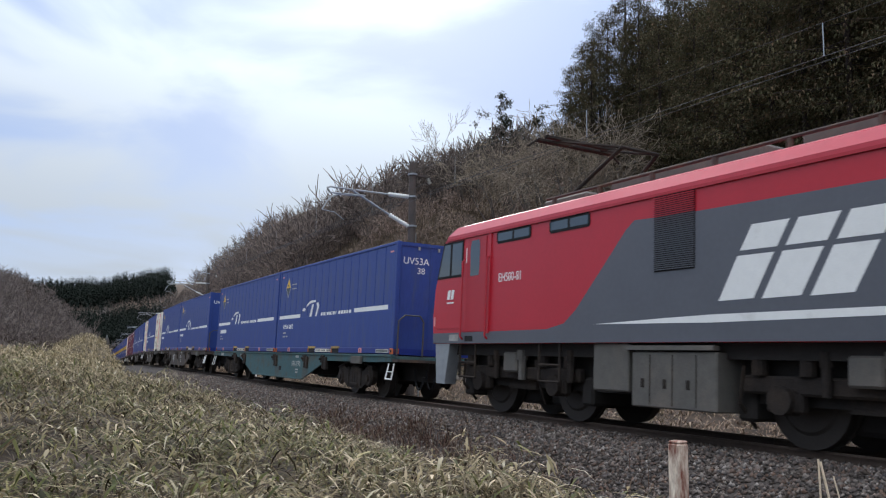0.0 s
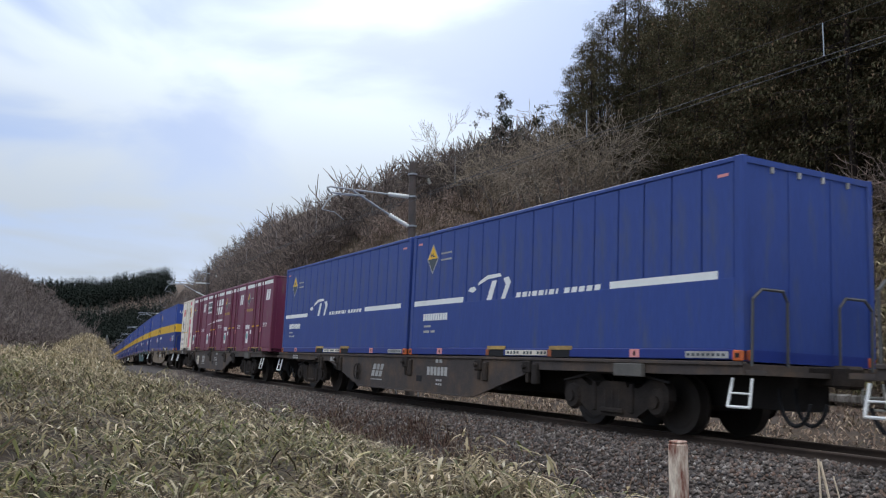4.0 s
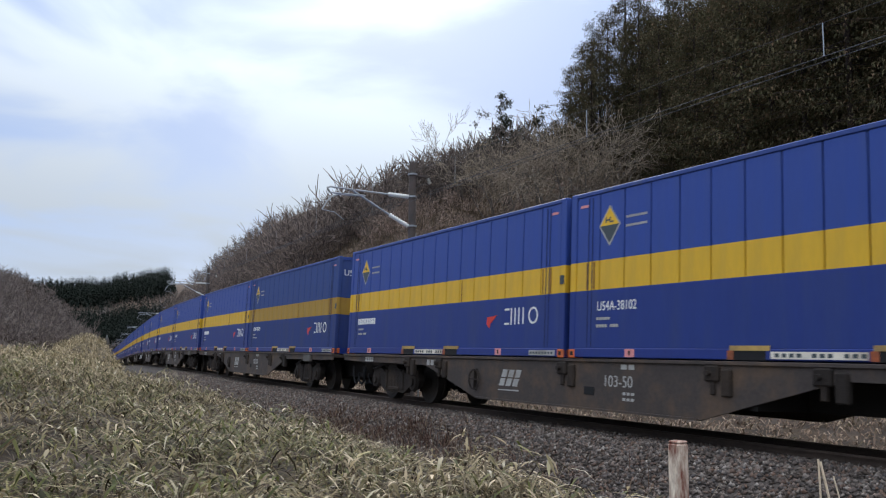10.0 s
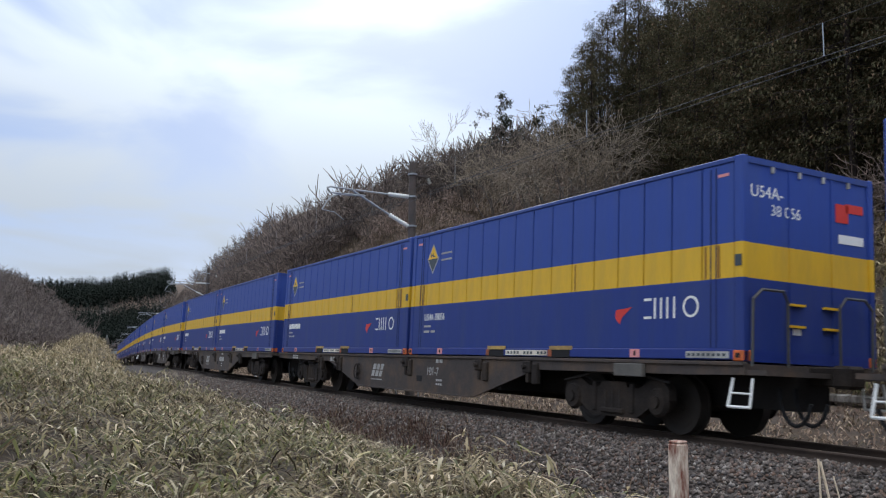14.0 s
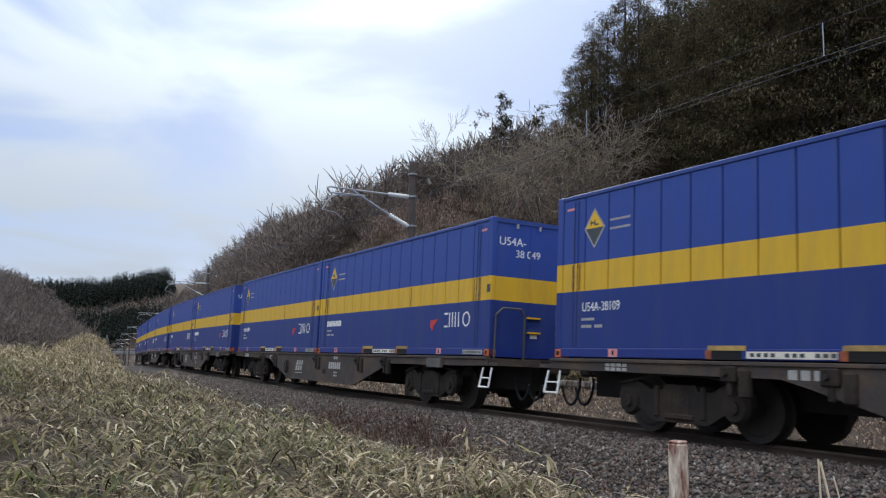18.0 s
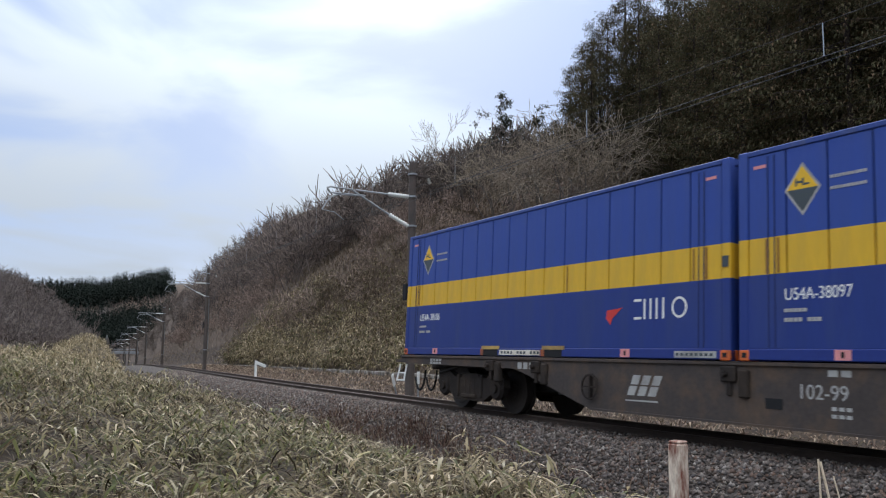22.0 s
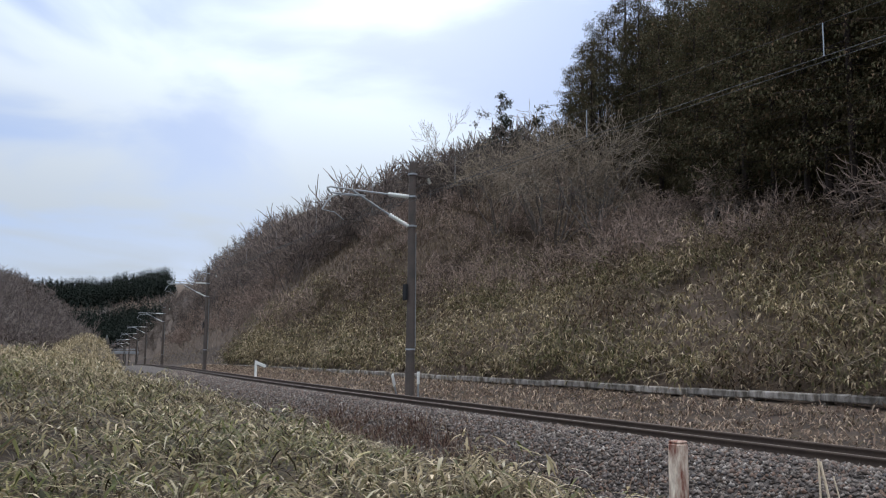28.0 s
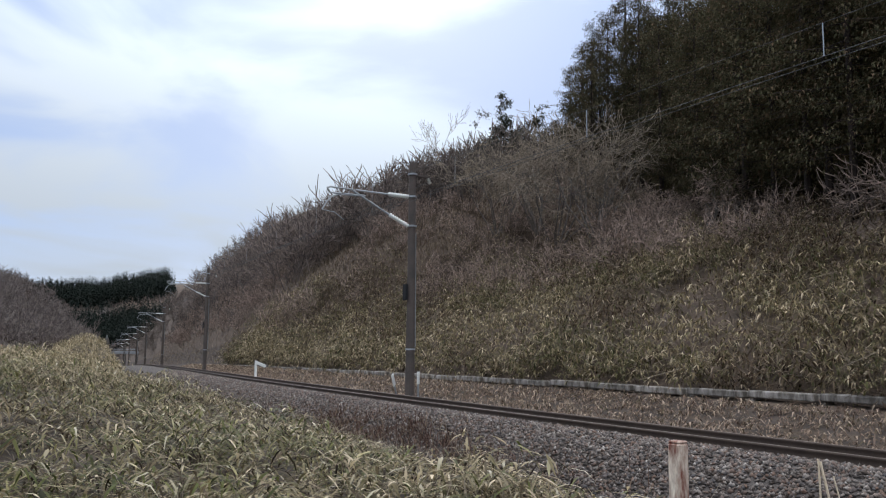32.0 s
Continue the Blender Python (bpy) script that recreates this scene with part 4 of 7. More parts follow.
def build_slope():
    """Bamboo grass and brush on the hillside."""
    rng = np.random.default_rng(13)
    # bushy domes of bamboo grass: leaves over a rounded shell, dark hollows between
    n = 2350
    u = rng.uniform(-14, 74, n)
    toe = 8.7 - 0.055 * np.clip(u, -20, 60)
    reach = (12.6 + 0.5 * np.clip(u - 20, 0, 14) - 15 * smooth(38, 72, u)) * (0.85 + 0.15 * np.sin(u * 0.9))
    rise = rng.uniform(0, 1, n) ** (0.9 + 0.5 * smooth(30, 60, u)) * reach
    foot = np.arange(n) < 210
    u = np.where(foot, -14 + (np.arange(n) % 210) * 0.42 + rng.uniform(-.2, .2, n), u)
    toe = 8.7 - 0.055 * np.clip(u, -20, 60)
    rise = np.where(foot, rng.uniform(0.15, 0.8, n), rise)
    v = toe + rise
    x, y = uv_place(u, v)
    z = hill_height(u, v)
    rad = rng.uniform(0.5, 1.25, n)
    high = rad * rng.uniform(0.7, 1.7, n) * np.where(foot, 1.1, 1.0)
    k = (np.where(u < 45, 125, 85) * np.clip(rad, 0.6, 1.25)).astype(int)
    C = np.repeat(np.arange(n), k)
    m = len(C)
    a, s = rng.uniform(0, 6.28, m), rng.uniform(-0.12, 1.0, m)
    a, s = np.repeat(a[::4], 4)[:m], np.repeat(s[::4], 4)[:m]     # fans of four leaves
    shell = np.repeat(rng.uniform(0.62, 1.06, m)[::4], 4)[:m]
    flat_r = np.sqrt(np.clip(1 - s * s, 0, 1)) * shell
    base = np.stack([x[C] + np.cos(a) * flat_r * rad[C], y[C] + np.sin(a) * flat_r * rad[C], z[C] + 0.22 + s * shell * high[C]], -1)
    V, F = leaves(base, a + rng.normal(0, 1.1, m), rng.uniform(-0.6, 0.6, m), rng.uniform(0.16, 0.36, m), rng.uniform(0.024, 0.050, m), rng.uniform(0.1, 1.2, m))
    ob = stuff("slope_bamboo_grass", V, F, [M["hill_green"], M["hill_straw"], M["hill_brown"]], "olive and tan bamboo grass bushes covering the slope", "bamboo grass")
    tone = patches(u * 0.45, v * 0.6, 1.1) + rng.normal(0, 0.12, n) + 0.20 * (1 - smooth(2.5, 6.5, rise)) * smooth(17, 24, u) - 0.10 * smooth(6, 11, rise)
    kind = np.where(tone > 0.60, 1, np.where(tone > 0.44, 0, 2))[C]
    kind = np.where(rng.uniform(0, 1, m) < 0.22, rng.integers(0, 3, m), kind)
    shade_leaves(ob, kind, 4)
    # stems inside the bushes
    m = 3000
    i = rng.integers(0, n, m)
    p = np.stack([x[i] + rng.normal(0, .5, m), y[i] + rng.normal(0, .5, m), z[i] + high[i] * rng.uniform(0.2, 0.9, m)], -1)
    d = rng.normal(0, 1.0, (m, 3)) * [1, 1, 0.5] + [0, 0, 0.5]
    q = p + d / np.linalg.norm(d, axis=1)[:, None] * rng.uniform(0.4, 1.3, (m, 1))
    V, F = prisms(np.concatenate([p, q, np.full((m, 1), 0.011), np.full((m, 1), 0.006)], 1), 3)
    stuff("slope_stems", V, F, M["twig_pale"], "thin tangled stems among the slope's bushes", "stems")
    # leafless brush: arching many-stemmed bushes, too dense to count
    protos = []
    for j in range(5):
        t0, t1, _, _ = bare_tree(300 + j, 1.0, 2, (2, 2), 0.75, 0.012, multi=4, upward=0.14, thin=0.003)
        protos.append(np.concatenate([t0, t1]))
    n = 660
    u = rng.uniform(0, 1, n) ** 1.25 * 150 + 14
    toe = 8.7 - 0.055 * np.clip(u, -20, 60)
    low = 10.5 - 8.2 * smooth(26, 62, u)
    rise = low + rng.uniform(0, 1, n) * (27 - low)
    v = toe + rise
    keep = ~((u < 36) & (rise > 14))
    u, v = u[keep], v[keep]
    n = len(u)
    x, y = uv_place(u, v)
    z = hill_height(u, v)
    made = []
    for i in range(n):
        h = rng.uniform(1.0, 1.8) if 43 < u[i] < 54 and v[i] > 22.5 else rng.uniform(1.6, 3.8)
        c, sn = math.cos(w := rng.uniform(0, 6.28)), math.sin(w)
        R = np.array([[c, -sn, 0], [sn, c, 0], [0, 0, 1]]).T * h
        g = protos[int(rng.integers(0, 5))].copy()
        o = np.array([x[i], y[i], z[i]])
        g[:, 0:3], g[:, 3:6] = g[:, 0:3] @ R + o, g[:, 3:6] @ R + o
        g[:, 6:8] = np.maximum(g[:, 6:8] * h, 0.007 + 0.00016 * u[i])
        made.append(g)
    V, F = prisms(np.concatenate(made), 3)
    stuff("slope_brush", V, F, M["twig_red"], "brown leafless brush on the slope", "brush")
    # tan tufts under the brush
    n = 110000
    u = np.where(np.arange(n) < 50000, rng.normal(58, 11, n), rng.uniform(0, 1, n) ** 1.4 * 190 + 2)
    toe = 8.7 - 0.055 * np.clip(u, -20, 60)
    v = toe + rng.uniform(0, 34, n)
    x, y = uv_place(u, v)
    z = hill_height(u, v)
    base = np.stack([x, y, z], -1)
    V, F = blades(base, rng.uniform(0, 6.28, n), rng.uniform(0.3, 1.4, n), rng.uniform(0.3, 1.0, n), rng.uniform(0.02, 0.06, n), rng.uniform(0.1, 1.2, n))
    stuff("withered_undergrowth", V, F, M["brown_weed"], "withered brown undergrowth on the hillside", "undergrowth")


def build_trees():
    rng = np.random.default_rng(21)
    # cedars
    kinds = [cedar(31 + k, h) for k, h in enumerate((14.5, 16.5, 13.0, 15.5))]
    used = set()
    spots = []
    for row in range(5):
        for i in range(24):
            u = 5 + i * 2.6 + rng.uniform(-0.9, 0.9) + row * 0.8
            rise = 12.2 + row * 2.5 + rng.uniform(-0.8, 0.8) + 0.5 * max(u - 20, 0)
            limit = 53.5 + 1.33 * (rise - 20) + rng.uniform(-1.5, 1.5)
            if u > limit:
                continue
            spots.append((u, 8.7 - 0.055 * min(max(u, -20), 60) + rise, 0.52 if u > limit - 3.5 else 0.74 if u > limit - 6.5 else 1.0))
    for j, (u, v, small) in enumerate(spots):
        k = int(rng.integers(0, 4))
        p = place(u, v)
        stand(kinds[k], k not in used, p.x, p.y, float(hill_height(u, v)), small * rng.uniform(0.75, 1.15), rng.uniform(0, 6.28))
        used.add(k)
    # lower cedars at the wood's edge
    for u, v, tall in ((66.8, 33.6, 5.4), (65.6, 34.2, 6.8), (64.3, 33.6, 10.0), (62.6, 34.0, 9.0), (61.4, 33.2, 11.8), (59.5, 33.2, 13.4), (58.4, 34.0, 14.2), (56.5, 32.0, 12.5), (61.5, 30.5, 5.5), (54.5, 30.0, 12.5)):
        p = place(u, v)
        stand(kinds[0], False, p.x, p.y, float(hill_height(u, v)), tall / 14.5, rng.uniform(0, 6.28))
    # leafless woodland over the hill
    label = "leafless grey-brown tree in the hillside wood"
    kinds = [tree_thing("bare_tree", label, "tree", "bare trees on the hill", bare_tree(50 + k, h, 3, (3, 2, 1), 0.78, 0.10, upward=0.15, thin=0.012)) for k, h in enumerate((5.6, 6.2, 5.0, 6.6, 5.4))]
    used = set()
    count = 0
    tries = 0
    while count < 270 and tries < 5000:
        tries += 1
        u = rng.uniform(30, 210)
        toe = 8.7 - 0.055 * min(max(u, -20), 60)
        v = toe + rng.uniform(9 - 5 * min(max((u - 60) / 60, 0), 1), 46)
        if u < 62 and v - toe < 34:
            continue
        p = place(u, v)
        k = int(rng.integers(0, 5))
        stand(kinds[k], k not in used, p.x, p.y, float(hill_height(u, v)), rng.uniform(0.7, 1.05), rng.uniform(0, 6.28))
        used.add(k)
        count += 1
    # more of the wood, joined: it is too dense to count
    def wood(name, seed, n, region, height, label, mat="twig", slim=0.02):
        g = np.random.default_rng(seed)
        protos = []
        for k in range(4):
            a, b, _, _ = bare_tree(seed * 7 + k, 1.0, 2, (3, 2), 0.6, 0.010, upward=0.2, thin=0.0018)
            protos.append(np.concatenate([a, b]))
        parts = []
        for _ in range(n):
            u, v = region(g)
            hgt = height * g.uniform(0.7, 1.25)
            s = protos[int(g.integers(0, 4))].copy()
            c, sn = math.cos(q := g.uniform(0, 6.28)), math.sin(q)
            R = np.array([[c, -sn, 0], [sn, c, 0], [0, 0, 1]]).T * hgt
            x, y = uv_place(np.array([u]), np.array([v]))
            o = np.array([x[0], y[0], float(hill_height(u, v))])
            s[:, 0:3] = s[:, 0:3] @ R + o
            s[:, 3:6] = s[:, 3:6] @ R + o
            s[:, 6:8] = np.maximum(s[:, 6:8] * hgt, slim)
            parts.append(s)
        V, F = prisms(np.concatenate(parts), 3)
        stuff(name, V, F, M[mat], label, "woodland")
    def hill_region(g):
        u = g.uniform(26, 330)
        toe = 8.7 - 0.055 * min(max(u, -20), 60)
        return u, toe + g.uniform(8 - 6 * min(max((u - 60) / 60, 0), 1) + (26 if u < 60 else 0), 52)
    def upper_wood(g):
        u = 72 + 120 * g.uniform(0, 1) ** 1.3
        return u, 6 + g.uniform(5, 40)
    wood("slender_woodland", 15, 1250, upper_wood, 6.6, "dense slender leafless trees on the upper hillside", mat="twig_grey", slim=0.011)
    wood("hill_woodland", 5, 850, hill_region, 6.3, "dense leafless woodland over the hillside", slim=0.014)
    wood("crest_woodland", 9, 620, lambda g: (g.uniform(63, 112), g.uniform(19, 46)), 6.0, "dense leafless woodland along the crest", slim=0.012)
    wood("far_woodland", 6, 780, lambda g: ((u := g.uniform(84, 265)), -g.uniform(4.0 if u > 125 else 9.5, 42)), 6.0, "brown leafless woodland on the far hill", mat="twig_far", slim=0.03)
    wood("far_end_woodland", 8, 260, lambda g: ((g.uniform(330, 470), g.uniform(-25, 90)) if g.uniform() < 0.6 else (g.uniform(548, 598), g.uniform(-60, 60))), 7.0, "brown leafless woodland at the far end of the valley", slim=0.05)
    # big bare shrubs above the bamboo grass
    def on_hill(u, v):
        p = place(u, v)
        return p.x, p.y, float(hill_height(u, v))
    for u, v, hgt, seed, mat, multi, up in ((46.5, 22.0, 9.0, 71, "twig_pale", 9, 0.06), (50.5, 23.0, 8.5, 72, "twig_pale", 8, 0.05), (43.0, 23.0, 8.0, 73, "twig_pale", 8, 0.05), (53.0, 21.0, 7.0, 74, "twig_pale", 7, 0.05), (47.5, 26.5, 9.0, 76, "twig_pale", 7, 0.08),
                                            (34.5, 24.5, 4.4, 75, "twig_red", 8, -0.05), (31.5, 24.0, 3.6, 77, "twig_red", 6, -0.05)):
        ob = tree_thing("bare_shrub", "wide leafless many-stemmed shrub on the slope", "shrub", "bare shrubs on the slope", bare_tree(seed, hgt, 3, (2, 2, 2), 0.85, 0.06, multi=multi, upward=up, thin=0.015, mat=mat))
        ob.location = on_hill(u, v)
    # tall bare trees that stand over the crest
    for u, v, hgt, seed in ((75.5, 27.0, 8.8, 61), (78.0, 26.0, 6.0, 62), (98.0, 10.5, 7.0, 64)):
        ob = tree_thing("bare_tree", "tall leafless tree standing over the crest", "tree", "bare trees on the hill", bare_tree(seed, hgt, 3, (2, 2, 2), 0.55, 0.08, thin=0.012, upward=0.3))
        ob.location = on_hill(u, v)
    # evergreen tops at the edge of the cedars
    for u, v, hgt, seed in ((70.0, 31.0, 7.8, 81), (68.4, 31.6, 6.6, 82), (71.2, 30.4, 5.4, 83)):
        g = np.random.default_rng(seed)
        thick, fine, bark, tw = bare_tree(seed, hgt, 3, (2, 2, 1), 0.95, 0.07, multi=2, upward=0.12)
        ob = tree_thing("evergreen_tree", "slender evergreen tree with sparse dark leaves", "tree", "evergreen trees on the hill", (thick, fine, M["bark"], M["twig"]))
        tips = fine[:, 3:6]
        tips = tips[tips[:, 2] > hgt * 0.35]
        spots = tips[g.integers(0, len(tips), 70)]
        i = g.integers(0, len(spots), 2600)
        V, F = leaves(spots[i] + g.normal(0, 0.19, (2600, 3)), g.uniform(0, 6.28, 2600), g.uniform(-0.8, 0.8, 2600), g.uniform(0.18, 0.36, 2600), g.uniform(0.07, 0.13, 2600), g.uniform(0, 0.8, 2600))
        raw_mesh("foliage", V, F, M["broadleaf"], ob)
        ob.location = on_hill(u, v)
    # dark conifers on the far ridge: two belts with brush between them
    g = np.random.default_rng(91)
    n = 2600
    belt = g.uniform(0, 1, n) < 0.45
    u = np.where(belt, g.uniform(470, 545, n), g.uniform(600, 700, n))
    v = np.where(belt, g.uniform(-34, 46, n), g.uniform(-75, 44, n))
    x, y = uv_place(u, v)
    z = hill_height(u, v)
    base, az, el, ln, wd = [], [], [], [], []
    for i in range(n):
        h = g.uniform(11, 16)
        k = 26
        f = g.uniform(0.1, 1.0, k)
        base.append(np.stack([np.full(k, x[i]), np.full(k, y[i]), z[i] + f * h], -1))
        az.append(g.uniform(0, 6.28, k)); el.append(g.uniform(-0.9, 0.0, k)); ln.append((1.05 - f) * 2.6 + 0.5); wd.append((1.05 - f) * 1.2 + 0.3)
    V, F = blades(np.concatenate(base), np.concatenate(az), np.concatenate(el), np.concatenate(ln), np.concatenate(wd), np.full(n * 26, 0.4))
    stuff("far_conifers", V, F, M["far_conifer"], "dark conifer wood on the far hill", "conifer wood")
    n = 26000
    u, v = g.uniform(110, 270, n), -g.uniform(3.6, 45, n)
    x, y = uv_place(u, v)
    V, F = blades(np.stack([x, y, hill_height(u, v)], -1), g.uniform(0, 6.28, n), g.uniform(0.3, 1.4, n), g.uniform(0.6, 1.8, n), g.uniform(0.06, 0.16, n), g.uniform(0.1, 1.2, n))
    stuff("far_undergrowth", V, F, leaf_material("far_brown_weed", [(0.07, 0.05, 0.045), (0.12, 0.09, 0.075), (0.17, 0.13, 0.10)], 0.95, 0.1), "withered brown undergrowth on the far hill", "undergrowth")
    # tan bushes where the bank meets the far track
    n = 9000
    u = g.uniform(30, 150, n)
    v = -np.where(u > 74, g.uniform(2.7, 8.5, n), g.uniform(4.5, 10, n))
    x, y = uv_place(u, v)
    z = hill_height(u, v)
    V, F = leafy_plants(g, x, y, z, g.uniform(0.2, 1.0, n), 5, 0.4, 0.06, (0, 1.2), (0.2, 1.2), 0.1)
    stuff("far_bank_grass", V, F, M["hill_straw"], "tan grass on the far part of the bank", "dry grass")


def build_ballast_stones():
    """Loose stones on the shoulder that faces the camera, and between the rails."""
    rng = np.random.default_rng(41)
    n = 80000
    u = rng.uniform(-2, 1, n) * 0 + rng.uniform(0, 1, n) ** 1.6 * 50 - 1.0
    v = np.where(rng.uniform(0, 1, n) < 0.85, -rng.uniform(0.75, 3.6, n), rng.uniform(0.9, 2.2, n))
    x, y = uv_place(u, v)
    prof_v = np.array([-3.9, -3.1, -1.75, -1.2, -0.80, -0.66, 0.66, 0.80, 1.2, 1.6, 2.6])
    prof_z = np.array([-0.98, -0.98, -0.27, -0.125, -0.105, -0.15, -0.15, -0.105, -0.14, -0.26, -0.62])
    z = np.interp(v, prof_v, prof_z) - v * CANT
    z = np.maximum(z, hill_height(u, v))
    r = rng.uniform(0.020, 0.044, n)
    oct_v = np.array([[1, 0, 0], [0, 1, 0], [-1, 0, 0], [0, -1, 0], [0, 0, 0.8], [0, 0, -0.5]], float)
    oct_f = np.array([[0, 1, 4], [1, 2, 4], [2, 3, 4], [3, 0, 4], [1, 0, 5], [2, 1, 5], [3, 2, 5], [0, 3, 5]])
    V = oct_v[None] * (1 + rng.uniform(-0.42, 0.42, (n, 6, 3))) * r[:, None, None]
    a = rng.uniform(0, 6.28, n)
    c, s = np.cos(a)[:, None], np.sin(a)[:, None]
    tilt = rng.uniform(-0.6, 0.6, (n, 1))
    X, Y, Z = V[..., 0] * c - V[..., 1] * s, V[..., 0] * s + V[..., 1] * c, V[..., 2] + V[..., 0] * tilt
    V = np.stack([X + x[:, None], Y + y[:, None], Z + z[:, None] + 0.008], -1).reshape(-1, 3)
    F = (oct_f[None] + (np.arange(n) * 6)[:, None, None]).reshape(-1, 3)
    stones = leaf_material("ballast_stones", [(0.055, 0.046, 0.040), (0.15, 0.125, 0.108), (0.24, 0.205, 0.18), (0.18, 0.118, 0.088), (0.11, 0.103, 0.10), (0.09, 0.07, 0.056), (0.38, 0.34, 0.30)], 0.95, 0.0, 0.1, 0.82)
    stuff("ballast_stones", V, F, stones, "loose grey and brown crushed stones beside the rails", "ballast stones")


build_bank()
build_strip()
build_slope()
build_trees()
build_ballast_stones()


def build_stalks():
    """Dry stalks that stand before the track."""
    rng = np.random.default_rng(77)
    ob = thing("dry_stalk", "pale dry forked stalk in the bank", "dry stalk")
    ob.location = (-2.50, -6.05, -0.12)
    m = material("pale_stalk", (0.62, 0.50, 0.36), 0.8, vary=0.15, scale=20)
    for k, pts in enumerate((((0.10, 0.10, 0), (0.03, 0.03, 0.45), (-0.02, -0.01, 0.79)), ((-0.01, 0.0, 0), (-0.02, -0.01, 0.40), (-0.03, -0.01, 0.80)), ((0.04, 0.02, 0), (0.06, 0.05, 0.5), (0.02, 0.02, 0.73)))):
        bm = bmesh.new()
        pipe(bm, pts, 0.0055 - 0.001 * k, n=5)
        part("stem", bm, m, ob)


build_stalks()
# ---------------------------------------------------------------- train
C_LONG, C_HALF, C_TALL, FLOOR = 9.11, 1.245, 2.55, 1.0
MIDDLE = [-140.74, -120.23, -100.6, -80.5, -60.4, -39.42, -19.49, 0.0, 20.4, 39.66, 58.78, 77.8, 97.97, 117.31, 136.65, 156.09, 176.41, 196.1, 215.45, 234.93]


def run(t):
    """Metres that the train has gone."""
    q = (t - 12.0) / 10.0
    return 45.599 + 179.808 * q + 2.2193 * q * q


MOVERS = []          # (thing, place on the train in metres behind the eighth wagon's middle)


def rides(ob, c, lift=None):
    """ob travels with the train; loads sit on the wagons' floor."""
    lift = (FLOOR if "container" in ob.name and "wagon" not in ob.name else 0.0) if lift is None else lift
    ob.matrix_basis = on_track(c - run(0.0)) @ Matrix.Translation((0, 0, lift))
    MOVERS.append((ob, c, lift))
    return ob


def lettering(words, size, mat, parent, x, z, y, end=False, name="lettering", label="", slant=0.0, squeeze=1.0):
    """Words on a container's near side (facing -y), or on its front end (facing +x)."""
    me = WORDS[words].copy()
    me.materials.append(mat)
    turn = Matrix.Rotation(radians(90), 4, "X")
    if end:
        turn = Matrix.Rotation(radians(90), 4, "Z") @ turn
    me.transform(Matrix.Translation((x, y, z)) @ turn @ Matrix(((size * squeeze, slant * size, 0, 0), (0, size, 0, 0), (0, 0, 1, 0), (0, 0, 0, 1))))
    ob = new(name, me)
    ob.parent = parent
    if label:
        ob["label"] = label
    return ob


def bars(specs, y, thick=0.004):
    """Flat bars x0, x1, z0, z1 on the near side at y."""
    bm = bmesh.new()
    for x0, x1, z0, z1 in specs:
        box(bm, x0, x1, y - thick, y + 0.001, z0, z1)
    return bm


def flat(outlines, y, thick=0.004):
    bm = bmesh.new()
    for o in outlines:
        prism(bm, o, y - thick, y + 0.001)
    return bm


def ring(cx, cz, rx, rz, w, n=18, a0=0, a1=360):
    pts = []
    for i in range(n + 1):
        a = radians(a0 + (a1 - a0) * i / n)
        pts.append((cx + rx * math.cos(a), cz + rz * math.sin(a)))
    inner = []
    for i in range(n, -1, -1):
        a = radians(a0 + (a1 - a0) * i / n)
        inner.append((cx + (rx - w) * math.cos(a), cz + (rz - w) * math.sin(a)))
    return pts, inner


def ring_quads(cx, cz, rx, rz, w, n=18, a0=0, a1=360):
    p, q = ring(cx, cz, rx, rz, w, n, a0, a1)
    q = q[::-1]
    return [[p[i], p[i + 1], q[i + 1], q[i]] for i in range(n)]


def diamond(parent, x, z, r, y, flip=False, name="hazard_placard", up=False):
    """A yellow over grey placard, standing on its point, with a pale rim."""
    rim = part(name, flat([[(x, z - r), (x + r * 0.78, z), (x, z + r), (x - r * 0.78, z)]], y, 0.004), M["dull_white"], parent, "diamond placard, yellow over dark grey")
    k = r * 0.86
    if flip:
        part("upper_half", flat([[(x - k * .78, z), (x + k * .78, z), (x, z + k)]], y - 0.0045, 0.002), M["slate"], rim, "dark upper half")
        part("lower_half", flat([[(x, z - k), (x + k * .78, z), (x - k * .78, z)]], y - 0.0045, 0.002), M["slate"], rim, "dark lower half")
        part("yellow_quarter", flat([[(x, z + k if up else z - k), (x, z), (x - k * .78, z)]], y - 0.0075, 0.002), M["yellow"], rim, "yellow quarter")
    else:
        part("upper_half", flat([[(x - k * .78, z), (x + k * .78, z), (x, z + k)]], y - 0.0045, 0.002), M["yellow"], rim, "yellow upper half")
        part("lower_half", flat([[(x, z - k), (x + k * .78, z), (x - k * .78, z)]], y - 0.0045, 0.002), M["slate"], rim, "dark grey lower half")
        part("mark", bars([(x - .3 * r, x - .22 * r, z + .12 * r, z + .4 * r), (x - .22 * r, x, z + .22 * r, z + .3 * r), (x, x + .08 * r, z + .12 * r, z + .4 * r), (x + .08 * r, x + .3 * r, z + .12 * r, z + .2 * r)], y - 0.0075, 0.002), M["slate"], rim, "dark strokes")
    return rim


